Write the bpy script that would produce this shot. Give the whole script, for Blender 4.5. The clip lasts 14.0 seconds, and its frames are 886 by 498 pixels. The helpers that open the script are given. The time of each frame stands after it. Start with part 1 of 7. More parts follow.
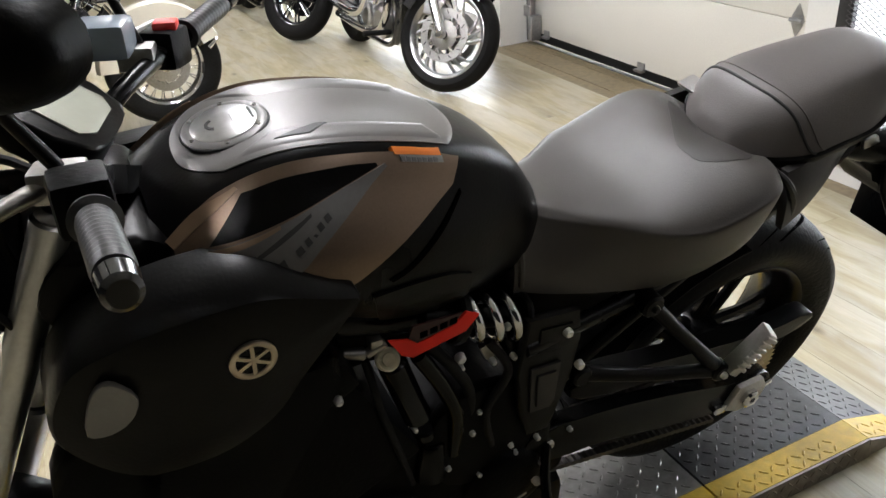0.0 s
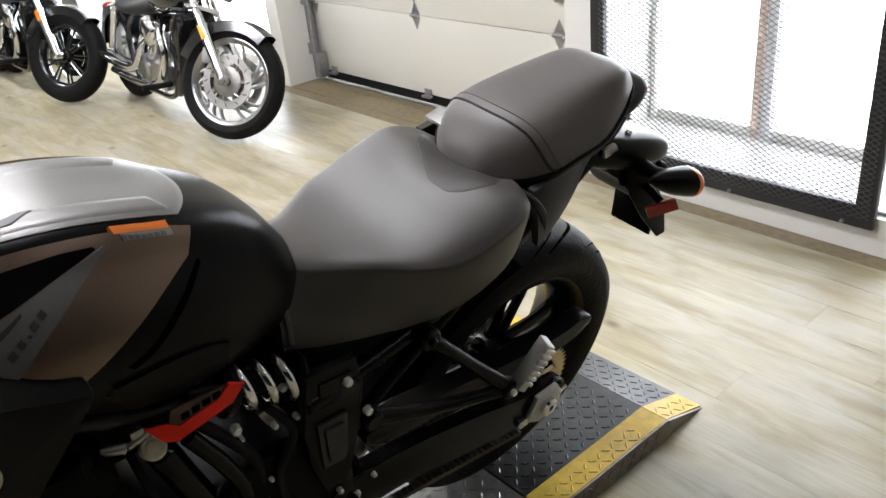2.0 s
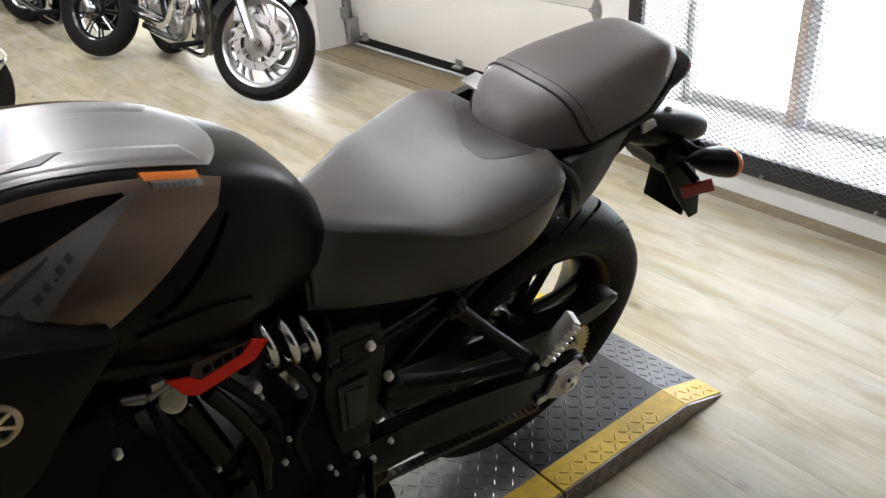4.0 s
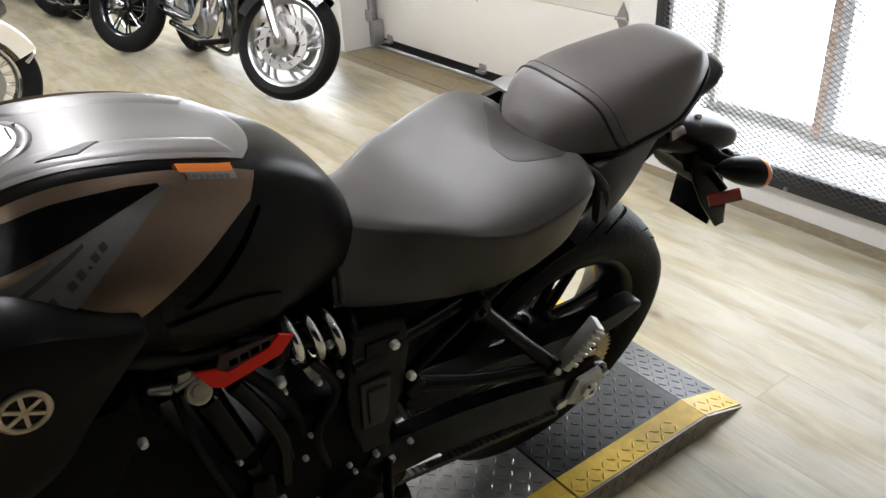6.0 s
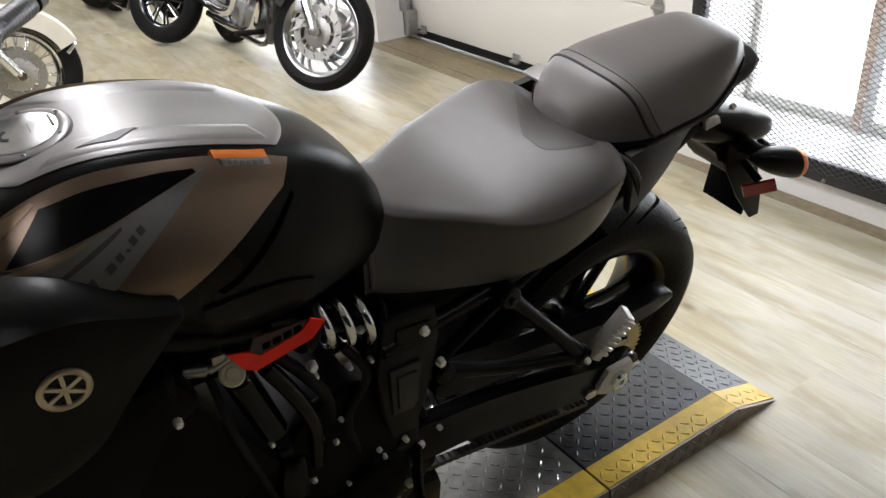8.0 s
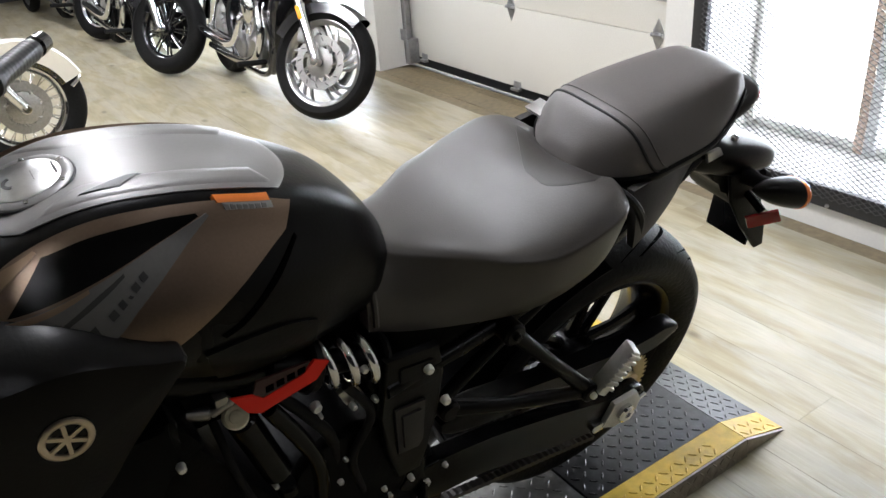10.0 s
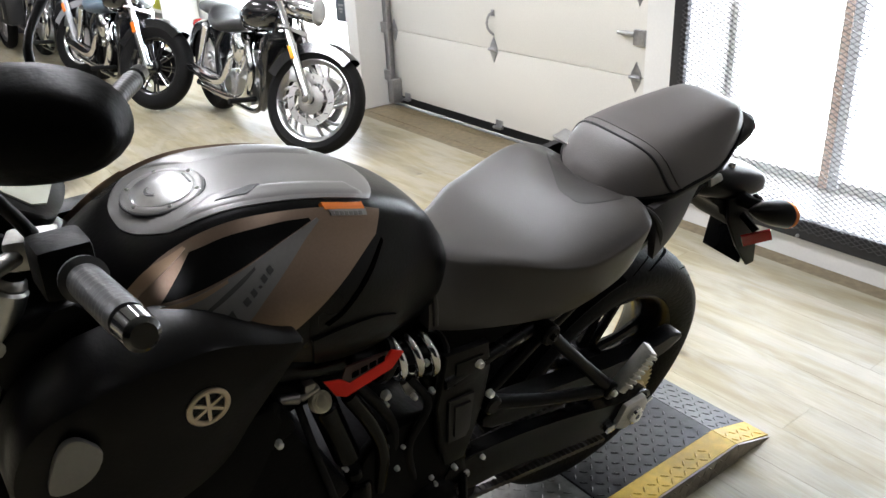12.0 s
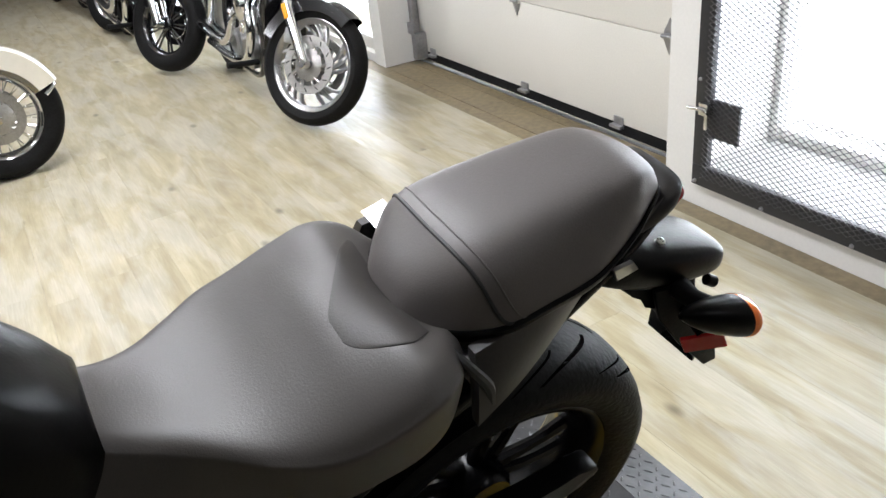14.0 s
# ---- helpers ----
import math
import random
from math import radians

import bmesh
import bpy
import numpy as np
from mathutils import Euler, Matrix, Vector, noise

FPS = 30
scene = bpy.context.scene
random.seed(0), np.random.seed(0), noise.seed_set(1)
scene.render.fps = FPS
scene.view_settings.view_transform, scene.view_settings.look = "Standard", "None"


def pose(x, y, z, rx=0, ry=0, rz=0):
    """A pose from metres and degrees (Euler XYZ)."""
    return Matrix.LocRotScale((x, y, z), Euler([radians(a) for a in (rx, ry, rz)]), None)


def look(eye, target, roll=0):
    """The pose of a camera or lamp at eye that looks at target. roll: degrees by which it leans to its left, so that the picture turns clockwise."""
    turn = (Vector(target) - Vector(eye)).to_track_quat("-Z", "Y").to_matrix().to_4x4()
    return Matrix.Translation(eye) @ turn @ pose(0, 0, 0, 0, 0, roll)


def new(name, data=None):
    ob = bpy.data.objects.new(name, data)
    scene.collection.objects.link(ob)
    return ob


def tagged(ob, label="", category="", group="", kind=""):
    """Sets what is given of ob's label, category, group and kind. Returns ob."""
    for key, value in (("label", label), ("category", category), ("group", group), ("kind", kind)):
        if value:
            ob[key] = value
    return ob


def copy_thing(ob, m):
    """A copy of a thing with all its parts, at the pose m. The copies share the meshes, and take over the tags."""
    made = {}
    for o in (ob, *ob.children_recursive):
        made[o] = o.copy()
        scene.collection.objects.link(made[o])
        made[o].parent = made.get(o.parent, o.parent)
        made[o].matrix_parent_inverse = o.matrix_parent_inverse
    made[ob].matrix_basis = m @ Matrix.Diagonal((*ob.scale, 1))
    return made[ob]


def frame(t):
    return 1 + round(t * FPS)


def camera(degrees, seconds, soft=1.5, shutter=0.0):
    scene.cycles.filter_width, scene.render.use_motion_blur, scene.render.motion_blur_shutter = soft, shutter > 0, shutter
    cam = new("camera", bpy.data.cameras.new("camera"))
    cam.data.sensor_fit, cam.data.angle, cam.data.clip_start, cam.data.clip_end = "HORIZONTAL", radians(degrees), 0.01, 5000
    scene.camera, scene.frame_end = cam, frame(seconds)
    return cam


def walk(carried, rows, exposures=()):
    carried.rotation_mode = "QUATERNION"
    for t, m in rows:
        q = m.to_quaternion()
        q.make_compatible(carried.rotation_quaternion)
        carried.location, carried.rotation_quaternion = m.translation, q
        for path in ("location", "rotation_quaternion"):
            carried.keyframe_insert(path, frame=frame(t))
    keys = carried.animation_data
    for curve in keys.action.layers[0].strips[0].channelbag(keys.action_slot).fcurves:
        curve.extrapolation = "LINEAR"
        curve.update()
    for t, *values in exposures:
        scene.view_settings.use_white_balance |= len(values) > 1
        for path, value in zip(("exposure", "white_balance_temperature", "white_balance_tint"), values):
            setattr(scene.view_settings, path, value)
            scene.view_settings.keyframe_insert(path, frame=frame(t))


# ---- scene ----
cam = camera(57.6, 14.0)
PATH = [
    (0, (0.03, -0.06, 1.402), (0.762, 1.539, 0.45), -4.0),
    (0.5, (0.059, -0.061, 1.403), (0.913, 1.466, 0.433), -4.0),
    (1, (0.094, -0.064, 1.405), (1.08, 1.395, 0.457), -5.7),
    (1.5, (0.113, -0.08, 1.41), (1.18, 1.345, 0.498), -5.1),
    (2, (0.131, -0.091, 1.41), (1.227, 1.307, 0.49), -6.3),
    (2.5, (0.133, -0.08, 1.404), (1.216, 1.314, 0.464), -5.5),
    (3, (0.129, -0.07, 1.395), (1.177, 1.328, 0.423), -4.7),
    (5.5, (0.126, -0.067, 1.388), (1.153, 1.353, 0.423), -3.4),
    (6, (0.113, -0.06, 1.386), (1.124, 1.375, 0.427), -3.0),
    (6.5, (0.117, -0.075, 1.388), (1.167, 1.327, 0.423), -2.2),
    (7, (0.124, -0.083, 1.392), (1.14, 1.367, 0.463), -4.2),
    (7.5, (0.121, -0.077, 1.387), (1.085, 1.405, 0.452), -4.7),
    (8, (0.11, -0.069, 1.385), (1.049, 1.405, 0.411), -3.8),
    (8.5, (0.123, -0.081, 1.394), (1.105, 1.375, 0.438), -5.8),
    (11, (0.098, -0.048, 1.407), (1.034, 1.486, 0.529), -3.8),
    (11.5, (0.008, -0.089, 1.429), (1.071, 1.394, 0.609), -4.2),
    (12, (-0.085, -0.111, 1.436), (0.972, 1.365, 0.597), -3.0),
    (12.5, (-0.025, -0.109, 1.424), (1.084, 1.308, 0.551), -4.9),
    (13, (0.197, -0.094, 1.466), (1.2781, 1.417, 0.7257), -3.25),
    (13.5, (0.3975, -0.0405, 1.46), (1.3707, 1.4561, 0.5583), -4.30),
    (14, (0.6025, 0.1, 1.4185), (1.4104, 1.6529, 0.4511), -6.45),
]
EXPOSURES = [(0, -0.06, 6280, 10), (3, 0.01, 6210, 10), (5.5, 0.0, 6260, 10), (8.5, -0.03, 6270, 10), (11, 0.06, 5980, 10), (12.5, 0.05, 6130, 10), (14, 0.02, 6090, 10)]
walk(cam, [(t, look(eye, target, roll)) for t, eye, target, roll in PATH], EXPOSURES)

# ---- world and large lights ----
world = bpy.data.worlds.new("daylight")
scene.world = world
world.use_nodes = True
wn = world.node_tree.nodes
sky = wn.new("ShaderNodeTexSky")
sky.sky_type, sky.sun_disc = "NISHITA", False
sky.sun_elevation, sky.sun_rotation = radians(38), radians(250)
world.node_tree.links.new(sky.outputs[0], wn["Background"].inputs[0])
wn["Background"].inputs[1].default_value = 0.12

sun_data = bpy.data.lights.new("sun", "SUN")
sun_data.energy, sun_data.angle, sun_data.color = 1.2, radians(12), (1.0, 0.96, 0.9)
sun = new("sun", sun_data)
sun.matrix_world = look((0, 0, 0), (0.62, 0.35, -0.7))


def area_lamp(name, m, size_x, size_y, watts, colour):
    data = bpy.data.lights.new(name, "AREA")
    data.shape, data.size, data.size_y, data.energy, data.color = "RECTANGLE", size_x, size_y, watts, colour
    ob = new(name, data)
    ob.matrix_world = m
    return ob


DAY = (0.93, 0.97, 1.0)
TUBE = (1.0, 0.97, 0.97)
# daylight that enters by the meshed window and the glass door
area_lamp("window_daylight", pose(3.42, 1.42, 1.15, 0, 90, 0), 1.9, 1.2, 38, DAY)
area_lamp("door_daylight", pose(3.1, 6.2, 1.15, 0, 90, 0), 2.0, 2.6, 48, DAY)
# ceiling tubes
LAMPS = [(0.75, 1.8, 62), (1.0, 4.0, 58), (0.75, 7.4, 48), (-1.7, 3.4, 105), (-1.9, 7.4, 40), (-4.4, 5.4, 36)]
for lx, ly, watts in LAMPS:
    area_lamp("tube_light", pose(lx, ly, 2.93, 0, 0, 0), 0.28, 1.2, watts, TUBE)
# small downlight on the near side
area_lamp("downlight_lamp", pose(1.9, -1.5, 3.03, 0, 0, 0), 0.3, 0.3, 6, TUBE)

# ---- materials ----


def material(name, colour, rough=0.5, metal=0.0, vary=0.12, grain=40.0, blotch=4.0, bump=0.15, coat=0.0, spec=0.5, sheen=0.0, island=0.0, rough_vary=0.12):
    """A surface with colour and gloss that vary at two scales, and a fine relief."""
    m = bpy.data.materials.new(name)
    m.use_nodes = True
    nt = m.node_tree
    n, ln = nt.nodes, nt.links
    b = n["Principled BSDF"]
    b.inputs["Metallic"].default_value = metal
    b.inputs["Specular IOR Level"].default_value = spec
    b.inputs["Coat Weight"].default_value = coat
    b.inputs["Coat Roughness"].default_value = 0.12
    b.inputs["Sheen Weight"].default_value = sheen
    co = n.new("ShaderNodeTexCoord")
    big, small = n.new("ShaderNodeTexNoise"), n.new("ShaderNodeTexNoise")
    big.inputs["Scale"].default_value, small.inputs["Scale"].default_value = blotch, grain
    big.inputs["Detail"].default_value, small.inputs["Detail"].default_value = 4.0, 3.0
    for t in (big, small):
        ln.new(co.outputs["Object"], t.inputs["Vector"])
    mean = n.new("ShaderNodeMath")
    mean.operation = "ADD"
    ln.new(big.outputs["Fac"], mean.inputs[0]), ln.new(small.outputs["Fac"], mean.inputs[1])
    ramp = n.new("ShaderNodeMapRange")
    ramp.inputs["From Min"].default_value, ramp.inputs["From Max"].default_value = 0.6, 1.4
    ramp.inputs["To Min"].default_value, ramp.inputs["To Max"].default_value = 1 - vary, 1 + vary
    ln.new(mean.outputs[0], ramp.inputs["Value"])
    last = ramp.outputs["Result"]
    if island:
        info = n.new("ShaderNodeObjectInfo")
        geo = n.new("ShaderNodeNewGeometry")
        both = n.new("ShaderNodeMath")
        both.operation = "ADD"
        ln.new(info.outputs["Random"], both.inputs[0]), ln.new(geo.outputs["Random Per Island"], both.inputs[1])
        frac = n.new("ShaderNodeMath")
        frac.operation = "FRACT"
        ln.new(both.outputs[0], frac.inputs[0])
        r2 = n.new("ShaderNodeMapRange")
        r2.inputs["To Min"].default_value, r2.inputs["To Max"].default_value = 1 - island, 1 + island
        ln.new(frac.outputs[0], r2.inputs["Value"])
        mul = n.new("ShaderNodeMath")
        mul.operation = "MULTIPLY"
        ln.new(last, mul.inputs[0]), ln.new(r2.outputs["Result"], mul.inputs[1])
        last = mul.outputs[0]
    tint = n.new("ShaderNodeVectorMath")
    tint.operation = "SCALE"
    tint.inputs[0].default_value = colour
    ln.new(last, tint.inputs["Scale"])
    ln.new(tint.outputs[0], b.inputs["Base Color"])
    rr = n.new("ShaderNodeMapRange")
    rr.inputs["To Min"].default_value, rr.inputs["To Max"].default_value = max(0.02, rough * (1 - rough_vary * 2)), min(1.0, rough * (1 + rough_vary * 2))
    ln.new(big.outputs["Fac"], rr.inputs["Value"])
    ln.new(rr.outputs["Result"], b.inputs["Roughness"])
    if bump:
        bp = n.new("ShaderNodeBump")
        bp.inputs["Strength"].default_value, bp.inputs["Distance"].default_value = bump, 0.002
        ln.new(small.outputs["Fac"], bp.inputs["Height"])
        ln.new(bp.outputs["Normal"], b.inputs["Normal"])
    return m


def glow(name, colour, strength):
    m = bpy.data.materials.new(name)
    m.use_nodes = True
    b = m.node_tree.nodes["Principled BSDF"]
    b.inputs["Base Color"].default_value = (*colour, 1)
    b.inputs["Emission Color"].default_value = (*colour, 1)
    b.inputs["Emission Strength"].default_value = strength
    return m


def glass(name, colour=(1, 1, 1), rough=0.0):
    m = bpy.data.materials.new(name)
    m.use_nodes = True
    b = m.node_tree.nodes["Principled BSDF"]
    b.inputs["Base Color"].default_value = (*colour, 1)
    b.inputs["Transmission Weight"].default_value = 1.0
    b.inputs["Roughness"].default_value = rough
    b.inputs["IOR"].default_value = 1.45
    return m


def plank_material():
    """Greyed oak vinyl boards: grain along the board, knots, a tone of its own for each board."""
    m = bpy.data.materials.new("oak_vinyl")
    m.use_nodes = True
    n, ln = m.node_tree.nodes, m.node_tree.links
    b = n["Principled BSDF"]
    co, info, geo = n.new("ShaderNodeTexCoord"), n.new("ShaderNodeObjectInfo"), n.new("ShaderNodeNewGeometry")
    add = n.new("ShaderNodeMath")
    ln.new(info.outputs["Random"], add.inputs[0]), ln.new(geo.outputs["Random Per Island"], add.inputs[1])
    frac = n.new("ShaderNodeMath")
    frac.operation = "FRACT"
    ln.new(add.outputs[0], frac.inputs[0])
    shift = n.new("ShaderNodeVectorMath")
    shift.operation = "ADD"
    ln.new(geo.outputs["Position"], shift.inputs[0])
    push = n.new("ShaderNodeVectorMath")
    push.operation = "SCALE"
    push.inputs[0].default_value = (7.0, 13.0, 0.0)
    ln.new(frac.outputs[0], push.inputs["Scale"])
    ln.new(push.outputs[0], shift.inputs[1])
    stretch = n.new("ShaderNodeMapping")
    stretch.inputs["Scale"].default_value = (15.0, 2.6, 1.0)
    ln.new(shift.outputs[0], stretch.inputs["Vector"])
    grain, cloud, fine = n.new("ShaderNodeTexNoise"), n.new("ShaderNodeTexNoise"), n.new("ShaderNodeTexNoise")
    grain.inputs["Scale"].default_value, grain.inputs["Detail"].default_value, grain.inputs["Distortion"].default_value = 1.0, 5.0, 0.8
    ln.new(stretch.outputs[0], grain.inputs["Vector"])
    cloud.inputs["Scale"].default_value = 3.2
    ln.new(shift.outputs[0], cloud.inputs["Vector"])
    st2 = n.new("ShaderNodeMapping")
    st2.inputs["Scale"].default_value = (160.0, 9.0, 1.0)
    ln.new(shift.outputs[0], st2.inputs["Vector"])
    fine.inputs["Scale"].default_value = 1.0
    ln.new(st2.outputs[0], fine.inputs["Vector"])
    ramp = n.new("ShaderNodeValToRGB")
    ramp.color_ramp.elements[0].position, ramp.color_ramp.elements[1].position = 0.28, 0.72
    ramp.color_ramp.elements[0].color = (0.3, 0.252, 0.148, 1)
    ramp.color_ramp.elements[1].color = (0.46, 0.415, 0.29, 1)
    mid = ramp.color_ramp.elements.new(0.5)
    mid.color = (0.38, 0.33, 0.208, 1)
    ln.new(grain.outputs["Fac"], ramp.inputs["Fac"])
    wide = n.new("ShaderNodeMapping")
    wide.inputs["Scale"].default_value = (9.0, 2.4, 1.0)
    ln.new(geo.outputs["Position"], wide.inputs["Vector"])
    worn = n.new("ShaderNodeTexNoise")
    worn.inputs["Scale"].default_value, worn.inputs["Detail"].default_value, worn.inputs["Distortion"].default_value = 1.0, 6.0, 0.6
    ln.new(wide.outputs[0], worn.inputs["Vector"])
    share = n.new("ShaderNodeMapRange")
    share.inputs["From Min"].default_value, share.inputs["From Max"].default_value = 0.44, 0.6
    share.inputs["To Min"].default_value, share.inputs["To Max"].default_value = 0.0, 0.5
    ln.new(worn.outputs["Fac"], share.inputs["Value"])
    pale = n.new("ShaderNodeMix")
    pale.data_type = "RGBA"
    pale.inputs["B"].default_value = (0.49, 0.472, 0.405, 1)
    ln.new(share.outputs["Result"], pale.inputs["Factor"])
    ln.new(ramp.outputs["Color"], pale.inputs["A"])
    tone = n.new("ShaderNodeMapRange")
    tone.inputs["To Min"].default_value, tone.inputs["To Max"].default_value = 0.95, 1.04
    ln.new(frac.outputs[0], tone.inputs["Value"])
    patch = n.new("ShaderNodeMapRange")
    patch.inputs["From Min"].default_value, patch.inputs["From Max"].default_value = 0.3, 0.7
    patch.inputs["To Min"].default_value, patch.inputs["To Max"].default_value = 0.9, 1.06
    ln.new(cloud.outputs["Fac"], patch.inputs["Value"])
    fr = n.new("ShaderNodeMapRange")
    fr.inputs["From Min"].default_value, fr.inputs["From Max"].default_value = 0.3, 0.7
    fr.inputs["To Min"].default_value, fr.inputs["To Max"].default_value = 0.92, 1.06
    ln.new(fine.outputs["Fac"], fr.inputs["Value"])
    m1, m2 = n.new("ShaderNodeMath"), n.new("ShaderNodeMath")
    m1.operation = m2.operation = "MULTIPLY"
    ln.new(tone.outputs["Result"], m1.inputs[0]), ln.new(patch.outputs["Result"], m1.inputs[1])
    ln.new(m1.outputs[0], m2.inputs[0]), ln.new(fr.outputs["Result"], m2.inputs[1])
    vm = n.new("ShaderNodeVectorMath")
    vm.operation = "SCALE"
    ln.new(pale.outputs["Result"], vm.inputs[0]), ln.new(m2.outputs[0], vm.inputs["Scale"])
    # knots: small dark ovals, sparse
    knot_at = n.new("ShaderNodeMapping")
    knot_at.inputs["Scale"].default_value = (5.0, 2.6, 1.0)
    ln.new(shift.outputs[0], knot_at.inputs["Vector"])
    knot = n.new("ShaderNodeTexVoronoi")
    knot.inputs["Scale"].default_value = 1.0
    ln.new(knot_at.outputs[0], knot.inputs["Vector"])
    spot = n.new("ShaderNodeMapRange")
    spot.inputs["From Min"].default_value, spot.inputs["From Max"].default_value = 0.03, 0.11
    spot.inputs["To Min"].default_value, spot.inputs["To Max"].default_value = 0.5, 1.0
    ln.new(knot.outputs["Distance"], spot.inputs["Value"])
    dark = n.new("ShaderNodeVectorMath")
    dark.operation = "SCALE"
    ln.new(vm.outputs[0], dark.inputs[0]), ln.new(spot.outputs["Result"], dark.inputs["Scale"])
    ln.new(dark.outputs[0], b.inputs["Base Color"])
    rr = n.new("ShaderNodeMapRange")
    rr.inputs["To Min"].default_value, rr.inputs["To Max"].default_value = 0.34, 0.5
    ln.new(cloud.outputs["Fac"], rr.inputs["Value"])
    ln.new(rr.outputs["Result"], b.inputs["Roughness"])
    bp = n.new("ShaderNodeBump")
    bp.inputs["Strength"].default_value, bp.inputs["Distance"].default_value = 0.2, 0.001
    ln.new(fine.outputs["Fac"], bp.inputs["Height"])
    ln.new(bp.outputs["Normal"], b.inputs["Normal"])
    return m


M_OAK = plank_material()
M_DARK_BOARD = material("brown_board", (0.2, 0.158, 0.09), 0.42, vary=0.4, grain=30, blotch=3, bump=0.3)
M_SUBFLOOR = material("dark_joint", (0.26, 0.22, 0.155), 0.7)
M_WHITE_WALL = material("white_wall_paint", (0.78, 0.77, 0.74), 0.6, vary=0.04, grain=90, blotch=2, bump=0.08)
M_DOOR_WHITE = material("off_white_door_paint", (0.74, 0.72, 0.66), 0.45, vary=0.05, grain=120, blotch=1.5, bump=0.06)
M_CEILING = material("ceiling_paint", (0.5, 0.5, 0.5), 0.8, vary=0.06)
M_GREY_WALL = material("grey_far_wall", (0.07, 0.07, 0.073), 0.7, vary=0.15)
M_CHARCOAL_WALL = material("charcoal_light_absorber", (0.022, 0.022, 0.024), 0.8, vary=0.1, spec=0.2)
M_FRAME_BLACK = material("black_steel_frame", (0.035, 0.035, 0.038), 0.45, metal=0.3, vary=0.2, grain=80)
M_MESH = material("expanded_metal", (0.1, 0.1, 0.105), 0.45, metal=0.5)
M_GALV = material("galvanised_steel", (0.42, 0.42, 0.43), 0.4, metal=0.9, vary=0.2, grain=60, blotch=12)
M_RUBBER = material("black_rubber", (0.01, 0.01, 0.0105), 0.6, spec=0.16, vary=0.25, grain=90, bump=0.3)
M_TYRE = material("tyre_rubber", (0.011, 0.0108, 0.0108), 0.52, spec=0.08, vary=0.3, grain=110, blotch=9, bump=0.7)
M_GRIP = material("worn_grip_rubber", (0.028, 0.028, 0.028), 0.46, spec=0.38, vary=0.3, grain=150, bump=0.3)
# near-black that paints the shade in grooves, also used for small print
M_GROOVE = material("groove_shade_and_print", (0.002, 0.002, 0.002), 0.9, spec=0.0, bump=0.0)
M_CHROME = material("chrome", (0.75, 0.75, 0.76), 0.09, metal=1.0, vary=0.06, bump=0.0)
M_ALU = material("cast_aluminium", (0.55, 0.55, 0.55), 0.3, metal=1.0, vary=0.12, grain=120, bump=0.15)
M_DULL_ALU = material("dull_aluminium", (0.38, 0.37, 0.35), 0.42, metal=1.0, vary=0.2, grain=120, bump=0.3)
M_CANISTER = material("black_canister_paint", (0.003, 0.003, 0.003), 0.2, spec=0.18, vary=0.1, bump=0.0)
M_CREAM_CAP = material("cream_plated_cap", (0.78, 0.74, 0.58), 0.4, metal=0.0, vary=0.15, grain=120)
M_BOLT = material("zinc_plated_bolt", (0.85, 0.85, 0.84), 0.32, metal=0.55, vary=0.1, grain=150, bump=0.1)
M_CAST = material("bead_blasted_alloy", (0.62, 0.61, 0.58), 0.42, metal=0.35, vary=0.15, grain=150, bump=0.25)
M_CHAIN = material("oiled_chain_steel", (0.07, 0.065, 0.06), 0.45, metal=0.8, vary=0.2, grain=120)
M_BLACK_PAINT = material("black_gloss_paint", (0.012, 0.012, 0.013), 0.12, coat=0.6, vary=0.1, bump=0.0)
M_BLACK_SATIN = material("black_satin_plastic", (0.0024, 0.0022, 0.0022), 0.3, spec=0.16, vary=0.2, grain=200, bump=0.12)
M_BLACK_MATTE = material("black_matte_plastic", (0.003, 0.003, 0.003), 0.42, spec=0.07, vary=0.2, grain=200, bump=0.2)
M_FRAME_PAINT = material("black_frame_paint", (0.002, 0.002, 0.0022), 0.26, spec=0.18, vary=0.15, grain=150, bump=0.1)
M_ENGINE = material("black_engine_coat", (0.0022, 0.002, 0.002), 0.42, spec=0.06, vary=0.25, grain=100, bump=0.4)
M_TANK_SIDE = material("dark_bronze_satin_paint", (0.27, 0.2, 0.152), 0.36, metal=1.0, vary=0.08, grain=300, bump=0.03, spec=0.3)
M_TANK_TOP = material("matte_grey_cover", (0.16, 0.153, 0.149), 0.36, metal=0.2, vary=0.05, grain=300, bump=0.04)
M_STRIP = material("grey_trim_strip", (0.24, 0.235, 0.235), 0.36, metal=0.6, vary=0.06, grain=200, bump=0.05)
M_BRONZE_EDGE = material("bronze_trim_edge", (0.42, 0.3, 0.21), 0.34, metal=0.9, vary=0.08, bump=0.03)
M_VINYL = material("grey_brown_seat_vinyl", (0.066, 0.06, 0.056), 0.46, vary=0.08, grain=420, blotch=5, bump=0.16, spec=0.5)
M_VINYL_DARK = material("dark_seat_vinyl", (0.045, 0.041, 0.038), 0.5, spec=0.35, vary=0.08, grain=420, blotch=5, bump=0.14)
M_VINYL_PILLION = material("brown_black_pillion_vinyl", (0.118, 0.107, 0.102), 0.44, vary=0.08, grain=420, blotch=5, bump=0.16, spec=0.45)
M_TAIL = material("dark_grey_satin_plastic", (0.028, 0.026, 0.025), 0.42, spec=0.35, vary=0.12, grain=200, bump=0.1)
M_PIPING = material("black_piping", (0.015, 0.015, 0.015), 0.5)
M_ORANGE = material("orange_sticker", (0.95, 0.25, 0.03), 0.4, vary=0.03, bump=0.0)
M_LABEL = material("grey_label", (0.36, 0.36, 0.36), 0.4, vary=0.05, bump=0.0)
M_LETTER = material("dark_lettering", (0.05, 0.05, 0.05), 0.4, vary=0.05, bump=0.0)
